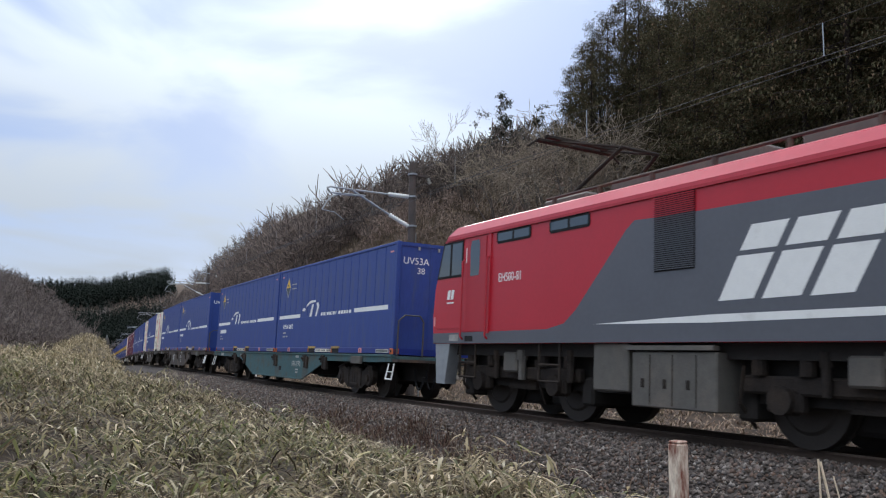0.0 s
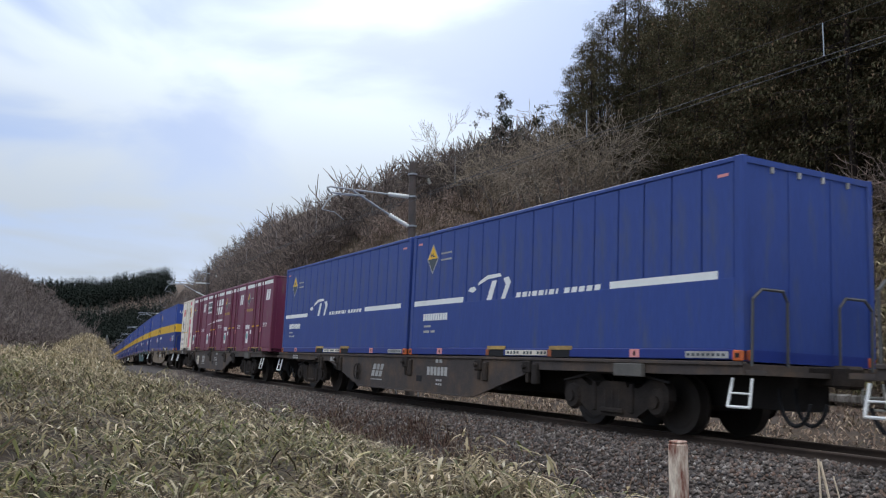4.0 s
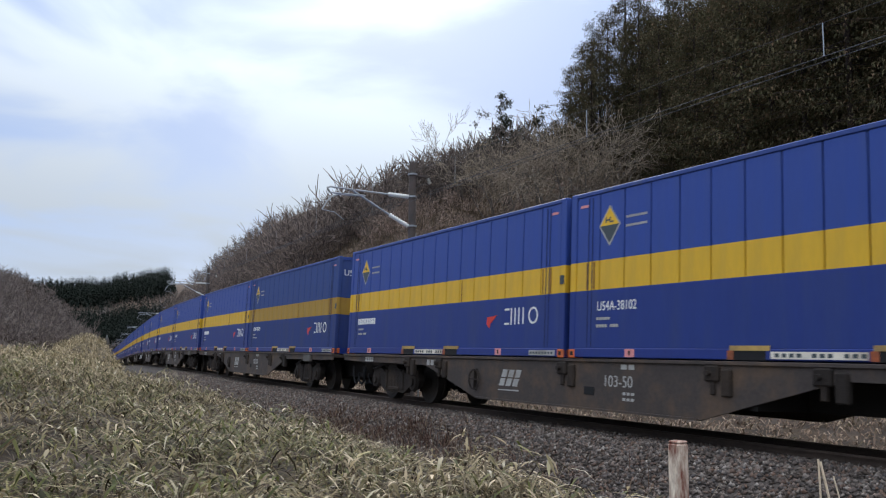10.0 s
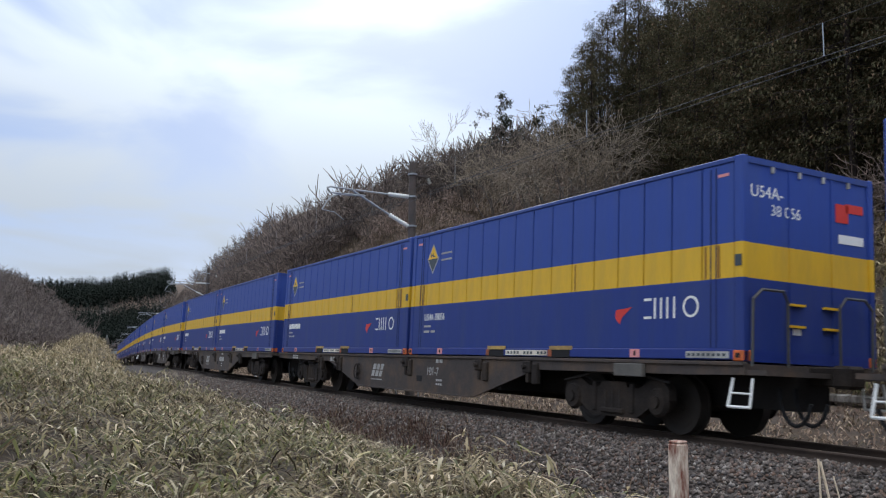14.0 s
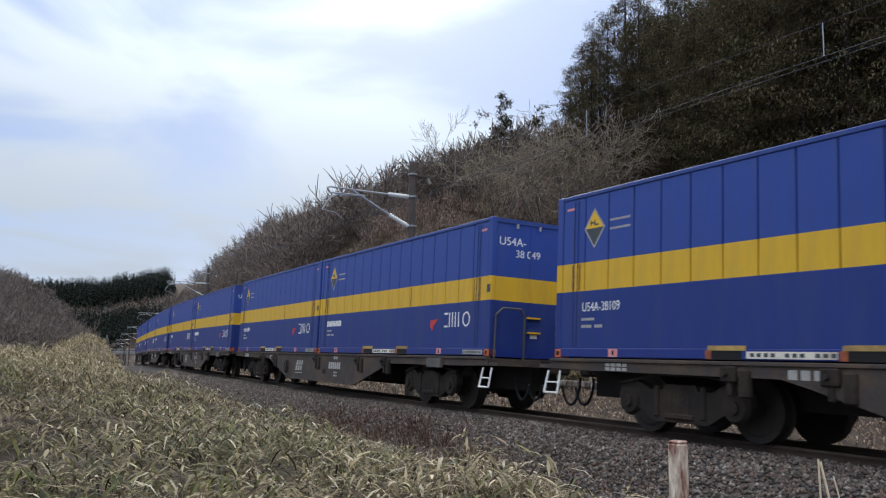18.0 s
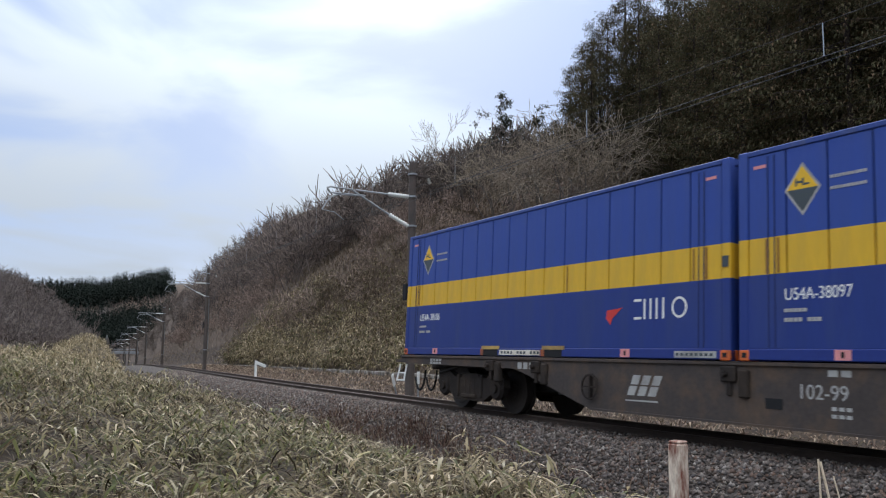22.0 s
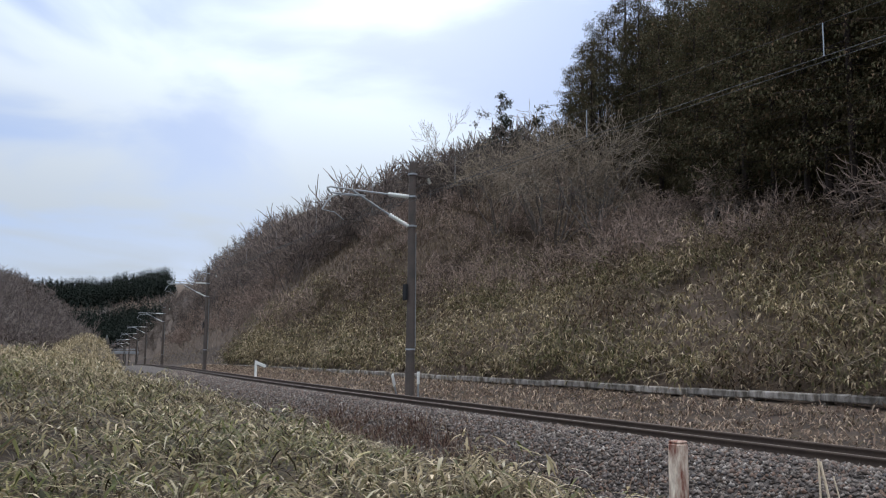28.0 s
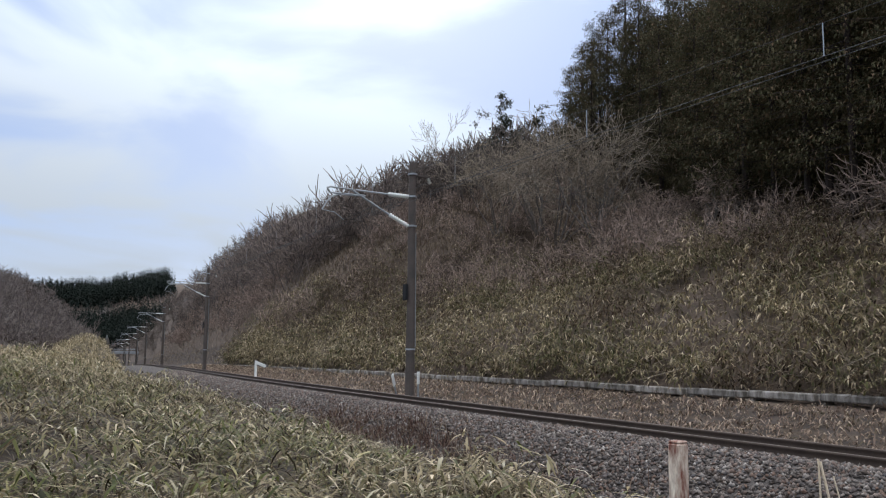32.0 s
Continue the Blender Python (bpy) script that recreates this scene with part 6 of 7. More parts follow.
# ---------------------------------------------------------------- wagons
def build_bogie(parent, x, mat):
    b = part("bogie", boxes((x - 0.35, x + 0.35, -0.95, 0.95, 0.48, 0.62), bevel=0.03), M["bogie"], parent, "grimy cast steel bogie")
    for sy in (-1, 1):
        y = sy * 0.98
        bm = bmesh.new()
        shape = [(-1.17, 0.46), (-1.16, 0.60), (-1.06, 0.71), (-0.90, 0.74), (-0.72, 0.68), (-0.56, 0.60), (-0.32, 0.60), (-0.28, 0.68), (0.28, 0.68), (0.32, 0.60), (0.56, 0.60), (0.72, 0.68), (0.90, 0.74), (1.06, 0.71), (1.16, 0.60), (1.17, 0.46),
                 (1.08, 0.32), (0.94, 0.27), (0.78, 0.34), (0.66, 0.27), (0.50, 0.18), (-0.50, 0.18), (-0.66, 0.27), (-0.78, 0.34), (-0.94, 0.27), (-1.08, 0.32)]
        prism(bm, [(x + p, q) for p, q in shape], y - 0.07, y + 0.07)
        for dx in (-0.42, 0.42):
            box(bm, x + dx - 0.045, x + dx + 0.045, y - 0.10, y + 0.10, 0.24, 0.66, bevel=0.015)
        box(bm, x - 0.26, x + 0.26, y - 0.11, y + 0.11, 0.22, 0.30, bevel=0.02)
        part("side_frame", bm, M["bogie"], b)
        for dx in (-0.95, 0.95):
            bm = bmesh.new()
            tube(bm, (x + dx, y + sy * 0.05, 0.43), (x + dx, y + sy * 0.11, 0.43), 0.21, 0.17, n=16)
            tube(bm, (x + dx, y + sy * 0.10, 0.43), (x + dx, y + sy * 0.15, 0.43), 0.085, n=12)
            part("axle_box", bm, M["bogie"], b)
        bm = bmesh.new()
        for dx in (-0.16, 0.0, 0.16):
            tube(bm, (x + dx, y + sy * 0.02, 0.30), (x + dx, y + sy * 0.02, 0.56), 0.065, n=8)
        part("spring_nest", bm, M["bogie"], b)
        for dx in (-0.52, 0.52):
            bm = boxes((x + dx - 0.05, x + dx + 0.05, sy * 0.60 - 0.06, sy * 0.60 + 0.06, 0.22, 0.60), bevel=0.015)
            part("brake_hanger", bm, M["underframe"], b)
        bm = bmesh.new()
        pipe(bm, [(x - 1.15, sy * 1.07, 0.66), (x - 0.4, sy * 1.09, 0.80), (x + 0.5, sy * 1.09, 0.80), (x + 1.2, sy * 1.06, 0.70)], 0.02)
        part("brake_pipe", bm, M["underframe"], b)
    for dx in (-0.95, 0.95):
        bm = bmesh.new()
        for sy in (-1, 1):
            tube(bm, (0, sy * 0.535, 0), (0, sy * 0.665, 0), 0.405, n=28)
            tube(bm, (0, sy * 0.485, 0), (0, sy * 0.53, 0), 0.432, n=28)
            tube(bm, (0, sy * 0.67, 0), (0, sy * 0.70, 0), 0.12, n=12)
            tube(bm, (0, sy * 0.664, 0), (0, sy * 0.672, 0), 0.34, 0.30, n=24)
        tube(bm, (0, -0.62, 0), (0, 0.62, 0), 0.075, n=8)
        part("wheelset", bm, M["wheel"], b, "dark steel wheelset").location = (x + dx, 0, 0.405)


def wagon(mat, label, deep=2.75):
    ob = thing("container_wagon", label, "freight wagon", "container wagons")
    w, h = 1.20, 9.22
    for sy in (-1, 1):
        bm = bmesh.new()
        y = sy * w
        prism(bm, [(-h, 0.97), (h, 0.97), (h, 0.84), (8.3, 0.82), (deep + 2.1, 0.80), (deep + 1.7, 0.70), (deep, 0.24), (-deep, 0.24), (-deep - 1.7, 0.70), (-deep - 2.1, 0.80), (-8.3, 0.82), (-h, 0.84)], y - 0.02, y + 0.02)
        sill = part("side_sill", bm, mat, ob)
        bm = bmesh.new()
        box(bm, -h, h, y - 0.05, y + 0.05, 0.945, 0.995, bevel=0.008)
        prism(bm, [(-deep, 0.24), (deep, 0.24), (deep, 0.27), (-deep, 0.27)], y - 0.06, y + 0.06)
        part("sill_flange", bm, mat, sill)
        for x in (-5.6, -4.2, -0.12, 3.0, 4.6):
            bm = bmesh.new()
            box(bm, x - 0.12, x + 0.12, y + sy * 0.02 - 0.05, y + sy * 0.02 + 0.05, 0.74, 0.94, bevel=0.02)
            box(bm, x + 0.16, x + 0.32, y + sy * 0.02 - 0.05, y + sy * 0.02 + 0.05, 0.56, 0.90, bevel=0.02)
            box(bm, x - 0.03, x + 0.05, y + sy * 0.02 - 0.03, y + sy * 0.02 + 0.04, 0.58, 0.78, bevel=0.01)
            tube(bm, (x - 0.02, y + sy * 0.05, 0.84), (x - 0.02, y + sy * 0.13, 0.84), 0.035, n=8)
            part("locking_bracket", bm, M["bogie"], sill)
        if sy < 0:
            for x, a, b2 in ((0.42, 0.35, 0.62), (-0.9, 0.30, 0.42)):
                part("plate_hole", bars([(x, x + 0.24, 0.46, 0.58)], y - 0.021), M["black"], sill)
                break
    part("deck", boxes((-h + 0.02, h - 0.02, -w + 0.03, w - 0.03, 0.90, 0.975)), mat, ob)
    # sill and cross members carry the under-deck shade in their colour
    part("centre_sill", boxes((-h, h, -0.28, 0.28, 0.42, 0.90)), M["underframe"], ob)
    for x in (-3.6, -1.8, 0, 1.8, 3.6):
        part("cross_member", boxes((x - 0.06, x + 0.06, -w + 0.03, w - 0.03, 0.42, 0.90)), M["underframe"], ob)
    part("end_print", bars([(-7.9 + i * 0.12, -7.81 + i * 0.12, z, z + 0.045) for i in range(4) for z in (0.83, 0.89)], -w - 0.0205), M["dull_white"], ob, "two rows of worn white characters")
    part("end_pocket", boxes((6.9, 7.5, -w - 0.10, -w - 0.02, 0.76, 0.94), bevel=0.01), M["loco_box"], ob, "grey connection box")
    for x in (-6.6, 6.6):
        build_bogie(ob, x, mat)
    for sx in (-1, 1):
        bm = bmesh.new()
        box(bm, min(sx * h, sx * (h + 0.42)), max(sx * h, sx * (h + 0.42)), -0.10, 0.10, 0.74, 0.98, bevel=0.02)
        box(bm, min(sx * (h + 0.36), sx * (h + 0.62)), max(sx * (h + 0.36), sx * (h + 0.62)), -0.16, 0.16, 0.72, 1.0, bevel=0.04)
        part("coupler", bm, M["bogie"], ob)
        bm = bmesh.new()
        for yy in (-0.62, -0.34):
            pipe(bm, [(sx * (h + 0.24 - 0.24 * math.cos(a)), yy, 0.70 - 0.44 * math.sin(a)) for a in (0, 0.4, 0.8, 1.2, 1.57, 1.95, 2.35, 2.75)], 0.024)
        part("brake_hose", bm, M["black"], ob)
    return ob


def end_fittings(ob, sx):
    """Step ladder, uncoupling rail and hand rails on a wagon's end."""
    w, h = 1.20, 9.22
    x = sx * (h + 0.02)
    for sy in (-1, 1):
        bm = bmesh.new()
        pipe(bm, [(x - sx * .22, sy * (w - .02), 0.80), (x - sx * .24, sy * (w + .05), 0.46), (x + sx * .10, sy * (w + .05), 0.46), (x + sx * .08, sy * (w - .02), 0.80)], 0.019)
        pipe(bm, [(x - sx * .23, sy * (w + .015), 0.62), (x + sx * .09, sy * (w + .015), 0.62)], 0.014)
        part("step_ladder", bm, M["white_paint"], ob, "white step ladder")
        bm = bmesh.new()
        pipe(bm, [(x, sy * (w - .1), 0.95), (x + sx * .02, sy * (w - .1), 1.75), (x + sx * .02, sy * (w - .25), 1.88), (x + sx * .02, sy * (w - .62), 1.88), (x, sy * (w - .72), 1.75), (x, sy * (w - .72), 0.95)], 0.02)
        part("hand_rail", bm, M["wire"], ob, "dark hand rail")
    part("end_platform", boxes((min(x, x + sx * 0.30), max(x, x + sx * 0.30), -w, w, 0.84, 0.90)), M["wagon"], ob)


def wagon_number(ob, words, mark=True, on=0.0):
    y = -1.2205
    if words:
        lettering(words, 0.23, M["dull_white"], ob, 0.86 + on, 0.60, y, name="wagon_number", label="worn white wagon number")
    else:
        part("wagon_number", bars([(0.9 + i * 0.15, 1.01 + i * 0.15, 0.60, 0.77) for i in range(6)], y), M["dull_white"], ob, "row of worn white figures")
    part("notice_print", bars([(-4.75 + i * 0.17, -4.63 + i * 0.17, 0.80, 0.91) for i in range(4)], y), M["dull_white"], ob, "four worn white characters")
    part("wagon_print", bars([(a + on, b + on, c, d) for a, b, c, d in ((1.26, 1.38, 0.85, 0.92), (1.42, 1.54, 0.85, 0.92), (1.30, 1.36, 0.49, 0.53), (1.39, 1.45, 0.49, 0.53), (1.48, 1.54, 0.49, 0.53), (1.30, 1.36, 0.41, 0.45), (1.39, 1.45, 0.41, 0.45), (1.48, 1.54, 0.41, 0.45))], y), M["dull_white"], ob, "worn white print")
    if mark:
        bm = bmesh.new()
        for p in ring_quads(-2.75, 0.58, 0.19, 0.19, 0.025, 18):
            prism(bm, p, y - 0.07, y - 0.05)
        box(bm, -2.93, -2.57, y - 0.065, y - 0.055, 0.57, 0.59)
        box(bm, -2.76, -2.74, y - 0.065, y + 0.02, 0.39, 0.77)
        part("brake_wheel", bm, M["jot_rail" if words == "103-51" else "bogie"], ob, "brake handwheel")
        x = -1.98
        mk = [[(x + a, .50), (x + a + .15, .50), (x + a + .21, .63), (x + a + .06, .63)] for a in (0.0, .21, .42)]
        mk += [[(x + a + .07, .65), (x + a + .22, .65), (x + a + .28, .78), (x + a + .13, .78)] for a in (0.0, .21, .42)]
        mk += [[(x - .03, .42), (x + .62, .42), (x + .62, .445), (x - .03, .435)]]
        part("house_mark", flat(mk, y), M["dull_white"], ob, "worn white house mark of slanted slabs")


def build_train():
    cars = {}
    for key, label in (("wagon", "grimy brown-grey flat container wagon on two bogies"), ("wagon_teal", "teal painted flat container wagon on two bogies"), ("wagon_beige", "dusty beige-grey flat container wagon on two bogies")):
        cars[key] = wagon(M[key], label, 3.4 if key == "wagon_beige" else 2.75)
    yel, swo = yellow_banded(), swoosh_marked()
    paint = {1: "wagon_teal", 7: "wagon_teal", 6: "wagon_beige", 8: "wagon_beige"}
    numbers = NUMBERS
    used = set()
    codes = CODES
    for k in range(1, 21):
        c = MIDDLE[k - 1]
        key = paint.get(k, "wagon")
        w = cars[key] if key not in used else copy_thing(cars[key], Matrix())
        used.add(key)
        w["_k"] = k
        rides(w, c + (0.35 if k == 5 else 0.0))
        cars[("built", k)] = w
    for k in range(1, 21):
        w = cars[("built", k)]
        del w["_k"]
        gap_ahead = MIDDLE[k - 1] - MIDDLE[k - 2] if k > 1 else 21
        gap_behind = MIDDLE[k] - MIDDLE[k - 1] if k < 20 else 21
        if gap_ahead > 19.8:
            end_fittings(w, 1)
        if gap_behind > 19.8:
            end_fittings(w, -1)
        wagon_number(w, numbers.get(k, ""), k not in (1, 8, 6, 7), 0.85 if k in (1, 7) else 0.0)
    # loads
    half = C_LONG / 2 + 0.056
    first = {"yel": yel, "swo": swo}
    def load(kind, c, code="", top="", low=""):
        src = first.get(kind)
        base = yel if kind == "yel" else swo
        if src is not None:
            first[kind] = None
            ob = src
        else:
            ob = copy_thing(PLAIN[kind], Matrix())
        rides(ob, c)
        return ob
    global PLAIN
    PLAIN = {"yel": yel, "swo": swo}
    made = []
    for k in range(1, 21):
        c = MIDDLE[k - 1]
        if k in (1, 2, 4):
            made += [("swo", load("swo", c - half), k, 0), ("swo", load("swo", c + half), k, 1)]
        elif k == 3:
            made += [("swo", load("swo", c), k, 2)]
            rides(cream_container("blossom"), c - 6.88)
            rides(cream_container("fruit"), c + 6.76)
        elif k == 5:
            for i, kind in enumerate(("front", "front", "wide", "rear")):
                rides(maroon_container(kind), c - 7.56 + 3.78 * i)
            rides(cream_container("fruit"), c + 7.56)
        else:
            made += [("yel", load("yel", c - half), k, 0), ("yel", load("yel", c + half), k, 1)]
    for kind, ob, k, i in made:
        code_marks(ob, *codes.get((k, i), ("", "", "")))
        if k == 10 and i == 0:
            ob["label"] = "dusty blue container with a browned yellow band on a flat wagon"
            for o in ob.children:
                if o.data and o.data.materials and o.data.materials[0] == M["seino_side"]:
                    me = DUSTY.get(o.data.name)
                    if me is None:
                        me = o.data.copy()
                        me.materials[0] = M["seino_dusty"]
                        DUSTY[o.data.name] = me
                    o.data = me


DUSTY = {}
build_train()


# ---------------------------------------------------------------- locomotive
def build_loco():
    """Two coupled bodies; the rear one shows its cab, louvre and side."""
    tail = -140.74 - 11.37         # rear end of the locomotive, in train metres
    L, w = 12.3, 1.40
    rear = thing("electric_locomotive", "red and grey electric locomotive with a white mark", "locomotive")
    x0, lo, hi = -6.15, 1.22, 3.24  # rear end, underside and gutter; forward is +x
    side = [(x0 + 0.05, lo), (x0, 1.75), (x0 + 0.06, 2.30), (x0 + 0.38, 3.20), (x0 + 0.50, hi), (L / 2, hi), (L / 2, lo)]
    part("body", prism(bmesh.new(), side, -w, w), M["loco_red"], rear)
    bm = bmesh.new()
    prof = [(-w - 0.012, hi - 0.02), (-w - 0.012, hi + 0.05), (-w + 0.10, hi + 0.22), (-w + 0.42, hi + 0.34), (0.0, hi + 0.40), (w - 0.42, hi + 0.34), (w - 0.10, hi + 0.22), (w + 0.012, hi + 0.05), (w + 0.012, hi - 0.02)]
    a = [bm.verts.new((x0 + 0.46 + max(0, z - hi) * 0.9, y, z)) for y, z in prof]
    b = [bm.verts.new((L / 2, y, z)) for y, z in prof]
    for i in range(len(prof) - 1):
        bm.faces.new((a[i], a[i + 1], b[i + 1], b[i]))
    bm.faces.new(a); bm.faces.new(b[::-1])
    bmesh.ops.recalc_face_normals(bm, faces=bm.faces)
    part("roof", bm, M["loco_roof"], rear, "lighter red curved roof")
    part("gutter", boxes((x0 + 0.48, L / 2, -w - 0.03, -w + 0.002, hi - 0.05, hi - 0.01)), M["loco_door"], rear)
    y = -w - 0.004
    part("grey_flank", flat([[(x0 + 0.06, lo + 0.005), (L / 2, lo + 0.005), (L / 2, 2.84), (0.35, 2.90), (-0.25, 2.93), (-0.42, 2.82), (-1.55, 1.72), (-1.85, 1.52), (-2.3, 1.44), (x0 + 0.04, 1.42)]], y), M["loco_grey"], rear, "dark grey lower flank")
    part("white_stripe", flat([[(-1.09, 1.49), (1.2, 1.46), (L / 2, 1.50), (L / 2, 1.58), (1.2, 1.56), (0.4, 1.54)]], y - 0.004), M["white"], rear, "white tapering stripe")
    mk = [[(1.30 + a, 1.72), (1.84 + a, 1.73), (2.14 + a, 2.25), (1.60 + a, 2.25)] for a in (0.0, 0.66, 1.32)]
    mk += [[(1.64 + a, 2.31), (2.18 + a, 2.31), (2.36 + a, 2.61), (1.82 + a, 2.61)] for a in (0.0, 0.66, 1.32)]
    for slab in mk:
        part("house_mark", flat([slab], y - 0.004), M["white"], rear, "white slanted slab of a house mark")
    # cab side
    part("cab_door", flat([[(-4.86, 1.44), (-4.20, 1.44), (-4.20, 3.16), (-4.86, 3.16)]], y, 0.008), M["loco_door"], rear, "red cab door")
    part("door_window", flat([[(-4.74, 2.46), (-4.44, 2.46), (-4.42, 2.6), (-4.42, 3.04), (-4.46, 3.12), (-4.72, 3.12), (-4.76, 3.0)]], y - 0.008, 0.004), M["glass"], rear, "dark glass pane")
    win = part("cab_window", flat([[(x0 + 0.13, 2.48), (-5.03, 2.48), (-5.03, 3.17), (x0 + 0.36, 3.17)]], y, 0.01), M["black"], rear, "black window frame")
    part("pane", flat([[(x0 + 0.19, 2.52), (-5.52, 2.52), (-5.52, 3.13), (x0 + 0.40, 3.13)]], y - 0.009, 0.004), M["glass"], win, "dark glass pane")
    part("pane", flat([[(-5.44, 2.52), (-5.07, 2.52), (-5.07, 3.13), (-5.44, 3.13)]], y - 0.009, 0.004), M["glass"], win, "dark glass pane")
    for xx in (-4.95, -4.08):
        bm = bmesh.new()
        pipe(bm, [(xx, -w, 1.30), (xx, -w - 0.06, 1.34), (xx, -w - 0.06, 2.75), (xx, -w, 2.79)], 0.018)
        part("hand_rail", bm, M["loco_red"], rear)
    part("corner_gutter", boxes((-4.13, -4.03, -w - 0.02, -w + 0.002, 1.40, hi)), M["loco_red"], rear)
    for a0, b0 in ((-3.86, -2.80), (-2.28, -1.24)):
        fr = part("upper_window", flat([[(a0 + .04, 2.97), (b0 - .04, 2.97), (b0, 3.01), (b0, 3.15), (b0 - .04, 3.19), (a0 + .04, 3.19), (a0, 3.15), (a0, 3.01)]], y, 0.008), M["black"], rear, "black rubber window frame")
        m0 = (a0 + b0) / 2
        part("pane", bars([(a0 + 0.05, m0 - 0.03, 3.01, 3.15)], y - 0.008), M["glass"], fr, "dark glass pane")
        part("pane", bars([(m0 + 0.03, b0 - 0.05, 3.01, 3.15)], y - 0.008), M["glass"], fr, "dark glass pane")
    lv = part("louvre", bars([(0.16, 0.90, 2.16, 3.20)], y - 0.004, 0.006), M["black"], rear, "dark louvred grille")
    for mat, z0, n, lab in (("loco_grey", 2.185, 26, ""), ("loco_red", 2.913, 10, "red slat")):
        s0 = part("slat", boxes((0.16, 0.90, -0.010, 0.010, -0.006, 0.006)), M[mat], lv, lab)
        s0.location = (0, y - 0.02, z0)
        for i in range(1, n):
            share("slat", s0, lv, (0, y - 0.02, z0 + i * 0.028))
    lettering("EH500-81", 0.22, M["white"], rear, -3.78, 2.29, y + 0.002, name="fleet_number", label="white fleet lettering", squeeze=0.82)
    part("cab_mark", flat([[(a, 2.06), (a + .10, 2.06), (a + .14, 2.24), (a + .04, 2.24)] for a in (-5.60, -5.46)] + [[(-5.60, 1.98), (-5.34, 1.98), (-5.34, 2.01), (-5.60, 2.01)]], y), M["white"], rear, "small white house mark")
    lettering("1", 0.42, M["white"], rear, -4.98, 2.72, y + 0.002, name="end_number", label="white figure beside the cab window", squeeze=0.6)
    part("notice", bars([(-5.45, -5.10, 1.27, 1.39)], y - 0.004), M["dull_white"], rear, "pale notice")
    part("step_recess", bars([(-4.86, -4.58, 1.26, 1.36)], y - 0.004), M["black"], rear, "dark step recess")
    part("tail_lamp", bars([(x0 + 0.05, x0 + 0.11, 1.56, 1.74)], y - 0.002), M["pink"], rear, "small lamp glass")
    bm = prism(bmesh.new(), [(x0 + 0.12, 1.50), (-5.1, 1.50), (-5.1, 1.52), (x0 + 0.12, 1.52)], y - 0.006, y)
    part("panel_line", bm, M["loco_door"], rear)
    part("apron", prism(bmesh.new(), [(x0 + 0.22, 0.46), (x0 + 0.56, 0.46), (x0 + 0.70, lo), (x0 + 0.14, lo)], -w + 0.01, -w + 0.25), M["galvanised"], rear, "grey end apron")
    part("windscreen", boxes((x0 + 0.12, x0 + 0.26, -w + 0.14, w - 0.14, 2.5, 2.9)), M["glass"], rear, "dark windscreen")
    part("coupler", boxes((x0 - 0.75, x0 + 0.3, -0.16, 0.16, 0.72, 1.0), bevel=0.03), M["bogie"], rear)
    part("sole_bar", boxes((x0 + 0.3, L / 2, -w + 0.20, w - 0.20, 1.02, lo)), M["underframe"], rear)
    part("equipment_box", boxes((-1.18, -0.40, -w + 0.05, w - 0.05, 0.54, lo), bevel=0.02), M["loco_box"], rear, "dusty grey equipment box")
    bx = part("equipment_box", boxes((-0.30, 1.24, -w + 0.02, w - 0.02, 0.36, 1.10), bevel=0.02), M["loco_box"], rear, "dusty grey equipment box")
    for a in (0.36, 0.78, 1.2):
        part("lid_seam", boxes((-0.3 + a, -0.29 + a, -w + 0.012, -w + 0.0205, 0.40, 1.06)), M["bogie"], bx)
    for a in (0.2, 0.62, 1.04):
        part("latch", boxes((-0.3 + a, -0.25 + a, -w + 0.005, -w + 0.0205, 0.62, 0.74)), M["bogie"], bx)
    part("box_shelf", boxes((-0.42, 1.22, -w - 0.02, -w + 0.1, 1.12, 1.18)), M["loco_box"], rear)
    # dark block added in place of the shaded void behind the bogies
    part("underfloor_gear", boxes((x0 + 0.7, L / 2 - 0.2, -0.92, 0.92, 0.50, 1.04)), M["underframe"], rear, "dark block filling the shaded space under the floor")
    for cx in (-3.55, 3.15):
        b = part("bogie", boxes((cx - 1.75, cx + 1.75, -1.12, -0.98, 0.62, 0.84), bevel=0.03), M["bogie"], rear, "grimy motor bogie")
        part("bogie_frame", boxes((cx - 1.75, cx + 1.75, 0.98, 1.12, 0.62, 0.84), bevel=0.03), M["bogie"], b)
        # plain dark blocks, added to close off the bright ground behind the wheels
        for dx in (-0.48, 0.48):
            part("traction_motor", boxes((cx + dx - 0.36, cx + dx + 0.36, -0.47, 0.47, 0.20, 0.94), bevel=0.06), M["underframe"], b)
        for dx in (-1.80, 1.80):
            part("brake_cylinder", boxes((cx + dx - 0.14, cx + dx + 0.14, -1.0, 1.0, 0.28, 0.72), bevel=0.04), M["underframe"], b)
        part("bolster", boxes((cx - 0.4, cx + 0.4, -0.97, 0.97, 0.46, 0.90)), M["bogie"], b)
        for dx in (-1.15, 1.15):
            bm = bmesh.new()
            for sy in (-1, 1):
                tube(bm, (0, sy * 0.535, 0), (0, sy * 0.665, 0), 0.56, n=32)
                tube(bm, (0, sy * 0.49, 0), (0, sy * 0.53, 0), 0.585, n=32)
                tube(bm, (0, sy * 0.665, 0), (0, sy * 0.69, 0), 0.40, 0.36, n=24)
            tube(bm, (0, -0.7, 0), (0, 0.7, 0), 0.1, n=8)
            part("wheelset", bm, M["wheel"], b, "dark steel wheelset").location = (cx + dx, 0, 0.56)
            for sy in (-1, 1):
                bm = bmesh.new()
                tube(bm, (cx + dx, sy * 0.9, 0.56), (cx + dx, sy * 1.20, 0.56), 0.17, n=14)
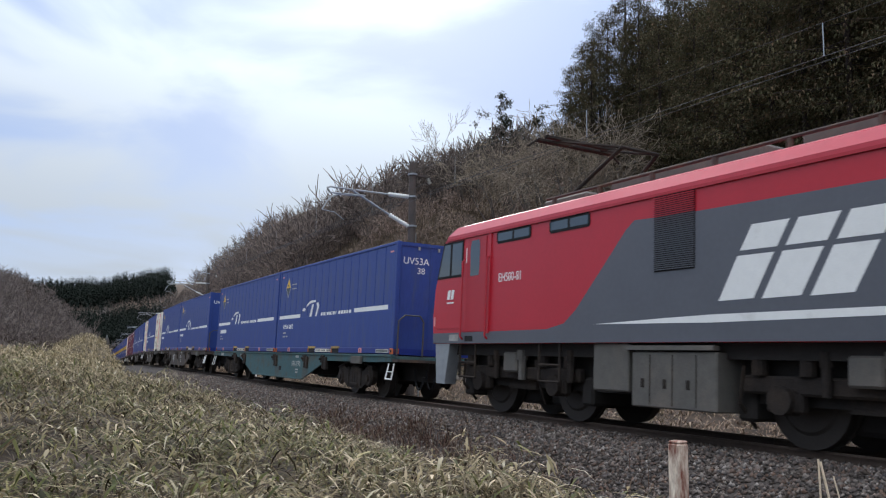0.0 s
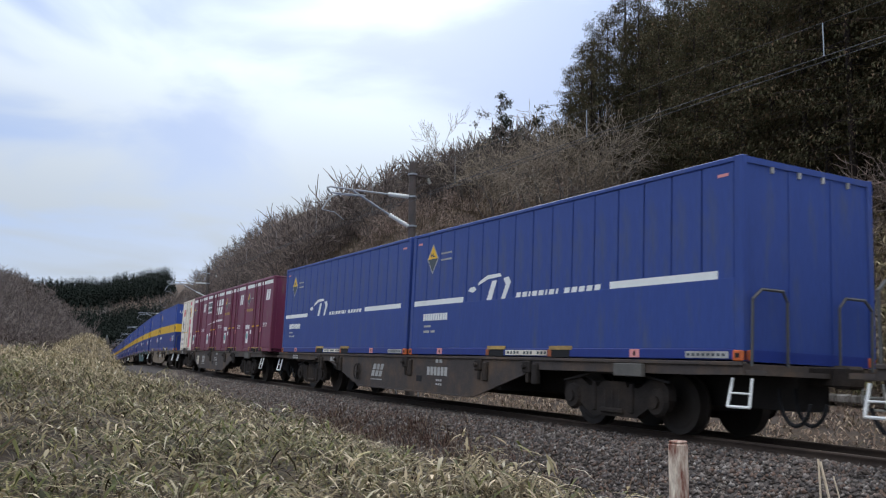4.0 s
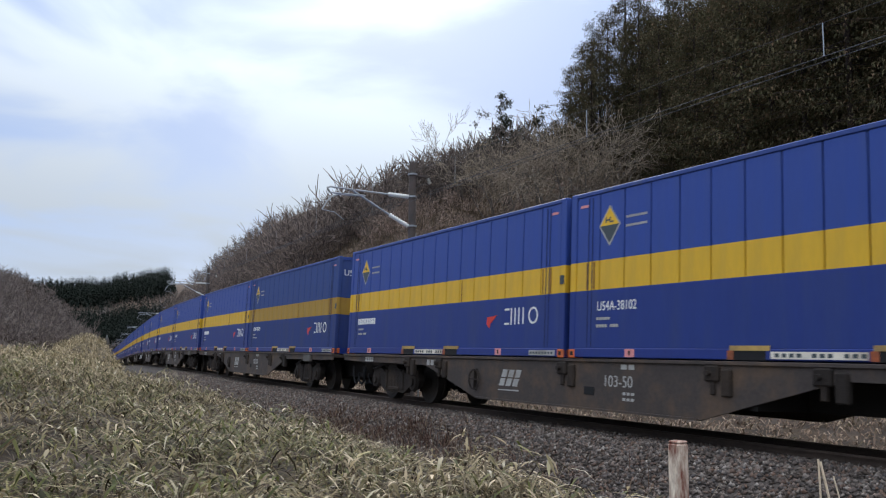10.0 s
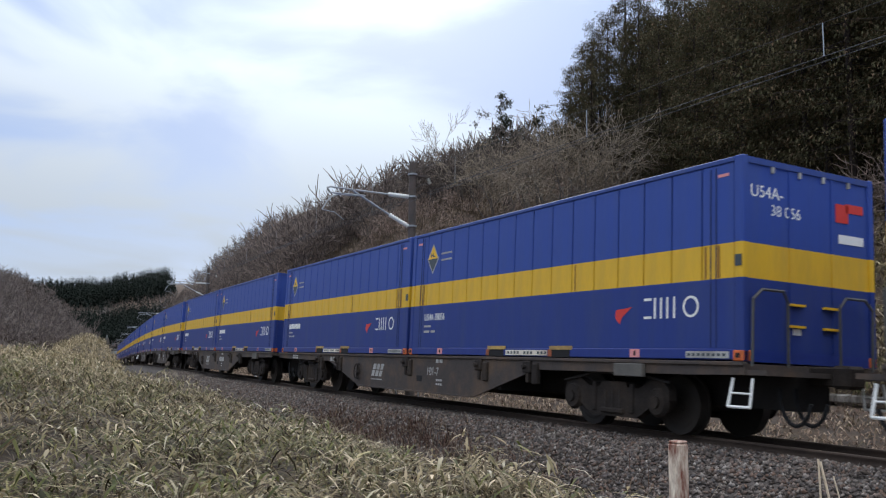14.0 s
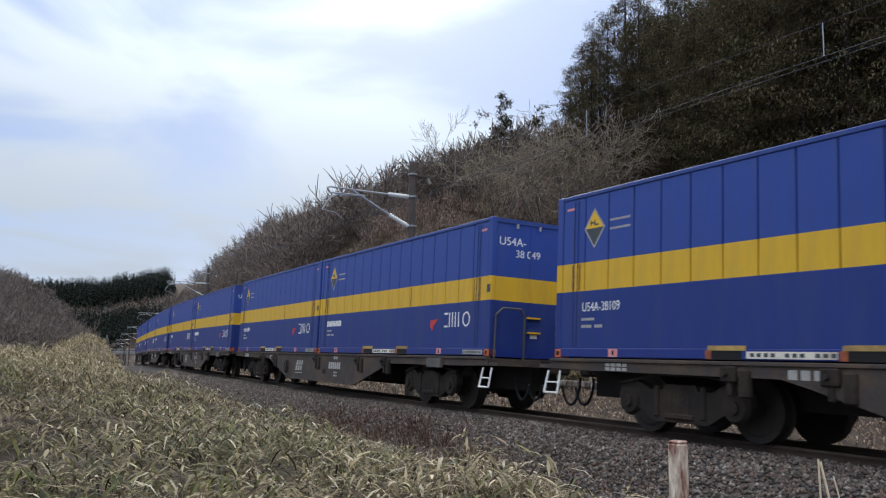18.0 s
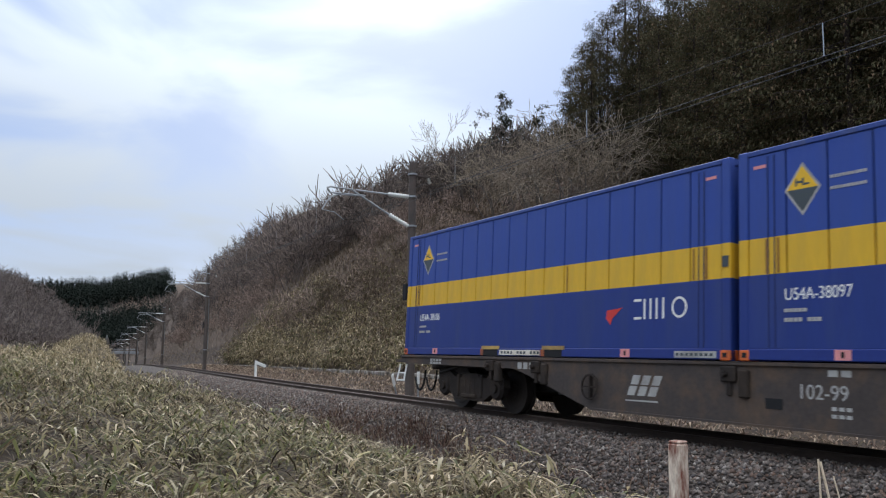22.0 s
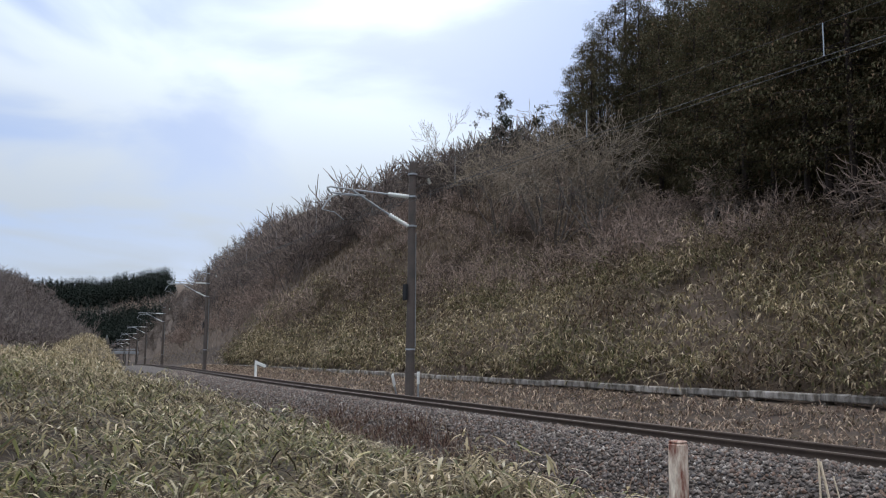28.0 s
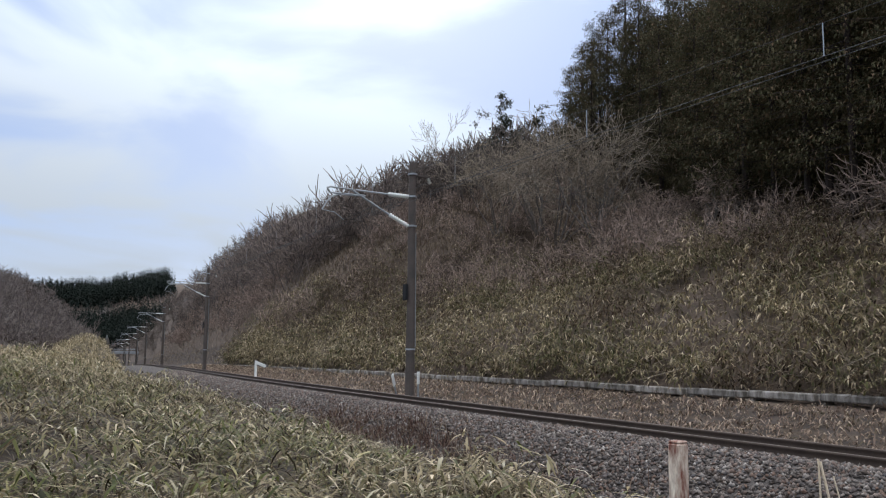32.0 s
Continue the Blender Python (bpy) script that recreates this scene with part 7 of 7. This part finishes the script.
                box(bm, cx + dx - 0.26, cx + dx + 0.26, sy * 1.05 - 0.07, sy * 1.05 + 0.07, 0.42, 0.70, bevel=0.03)
                part("axle_box", bm, M["bogie"], b)
            for ddx in (-0.34, 0.34):
                bm = bmesh.new()
                tube(bm, (cx + dx + ddx, -1.10, 0.84), (cx + dx + ddx, -1.10, 1.10), 0.10, n=10)
                part("spring", bm, M["bogie"], b)
        for xx, r, mt in ((-0.52, 0.05, "bogie"), (0.28, 0.07, "loco_box"), (1.62, 0.06, "bogie")):
            bm = bmesh.new()
            tube(bm, (cx + xx, -1.18, 0.62), (cx + xx, -1.18, 1.12), r, n=8)
            tube(bm, (cx + xx, -1.18, 0.95), (cx + xx, -1.18, 1.12), r * 1.4, n=8)
            part("damper", bm, M[mt], b, "upright damper")
        part("sand_box", boxes((cx - 0.22, cx + 0.20, -1.26, -1.12, 0.74, 1.08), bevel=0.03), M["loco_box"], b, "grey sand box")
        bm = bmesh.new()
        pipe(bm, [(cx + 0.6, -1.14, 0.95), (cx + 0.75, -1.16, 0.6), (cx + 0.72, -1.0, 0.25)], 0.02)
        pipe(bm, [(cx - 1.7, -1.14, 0.95), (cx - 1.8, -1.1, 0.5), (cx - 1.82, -0.8, 0.2)], 0.025)
        part("sand_pipe", bm, M["bogie"], b)
    for xx in (-2.0, -4.55):
        bm = bmesh.new()
        pipe(bm, [(xx, -w + .05, lo), (xx, -w + .05, 0.62), (xx - .55, -w + .05, 0.62), (xx - .55, -w + .05, lo)], 0.022)
        pipe(bm, [(xx, -w + .05, 0.88), (xx - .55, -w + .05, 0.88)], 0.022)
        part("step_iron", bm, M["bogie"], rear, "dark step iron")
    # roof gear and folded collector frame
    for a, b2, hh in ((-3.4, -2.2, 0.12), (-1.6, 1.4, 0.18), (2.0, 5.9, 0.16)):
        part("roof_box", boxes((a, b2, -0.75, 0.75, hi + 0.34, hi + 0.40 + hh), bevel=0.04), M["loco_box"], rear)
    bm = bmesh.new()
    pipe(bm, [(-3.0, -w + .45, hi + 0.46), (6.0, -w + .45, hi + 0.48)], 0.025)
    for i in range(8):
        tube(bm, (-2.8 + i * 1.2, -w + .45, hi + 0.30), (-2.8 + i * 1.2, -w + .45, hi + 0.46), 0.04, n=8)
    part("roof_cable", bm, M["wagon"], rear, "roof cable on insulators")
    bm = bmesh.new()
    q = -3.5
    for yy in (-0.55, 0.55):
        pipe(bm, [(q + 0.3, yy, hi + 0.42), (q + 1.75, yy * 0.7, hi + 1.22)], 0.032)
        pipe(bm, [(q + 1.75, yy * 0.7, hi + 1.22), (q + 0.05, yy, hi + 1.66)], 0.025)
    box(bm, q - 0.08, q + 0.04, -0.85, 0.85, hi + 1.62, hi + 1.68, bevel=0.01)
    box(bm, q + 0.20, q + 0.30, -0.85, 0.85, hi + 1.62, hi + 1.68, bevel=0.01)
    pipe(bm, [(q + 1.75, -.4, hi + 1.22), (q + 1.75, .4, hi + 1.22)], 0.03)
    for sy in (-1, 1):
        pipe(bm, [(q - 0.02, sy * .85, hi + 1.65), (q - 0.02, sy * 1.05, hi + 1.50)], 0.02)
    part("pantograph", bm, M["bogie"], rear, "raised dark pantograph frame")
    rides(rear, tail - L / 2)
    # leading half, of the same form, turned about
    lead = copy_thing(rear, Matrix())
    lead["label"] = "leading half of the red and grey electric locomotive"
    TURNED.append(lead)
    rides(lead, tail - L - 0.5 - L / 2)


TURNED = []
build_loco()


# ---------------------------------------------------------------- motion
def motions():
    rolling = {}
    for ob, c, lift in MOVERS:
        turn = Matrix.Rotation(math.pi, 4, "Z") if ob in TURNED else Matrix()
        walk(ob, [(i * 0.5, on_track(c - run(i * 0.5)) @ Matrix.Translation((0, 0, lift)) @ turn) for i in range(65)])
        # wheels of one size roll alike: the axle's place is an offset, the turn is keyed once
        sense = -1 if ob in TURNED else 1
        for o in ob.children_recursive:
            if not o.name.startswith("wheelset"):
                continue
            r = o.location.z
            o.delta_location, o.location = o.location.copy(), (0, 0, 0)
            key = (round(r, 3), sense)
            if key not in rolling:
                walk(o, [(i / 30, Matrix.Rotation((sense * (run(i / 30) - run(0)) / r) % (2 * math.pi), 4, "Y")) for i in range(961)])
                rolling[key] = o
            else:
                o.rotation_mode = "QUATERNION"
                o.animation_data_create()
                o.animation_data.action = rolling[key].animation_data.action
                o.animation_data.action_slot = rolling[key].animation_data.action_slot


motions()
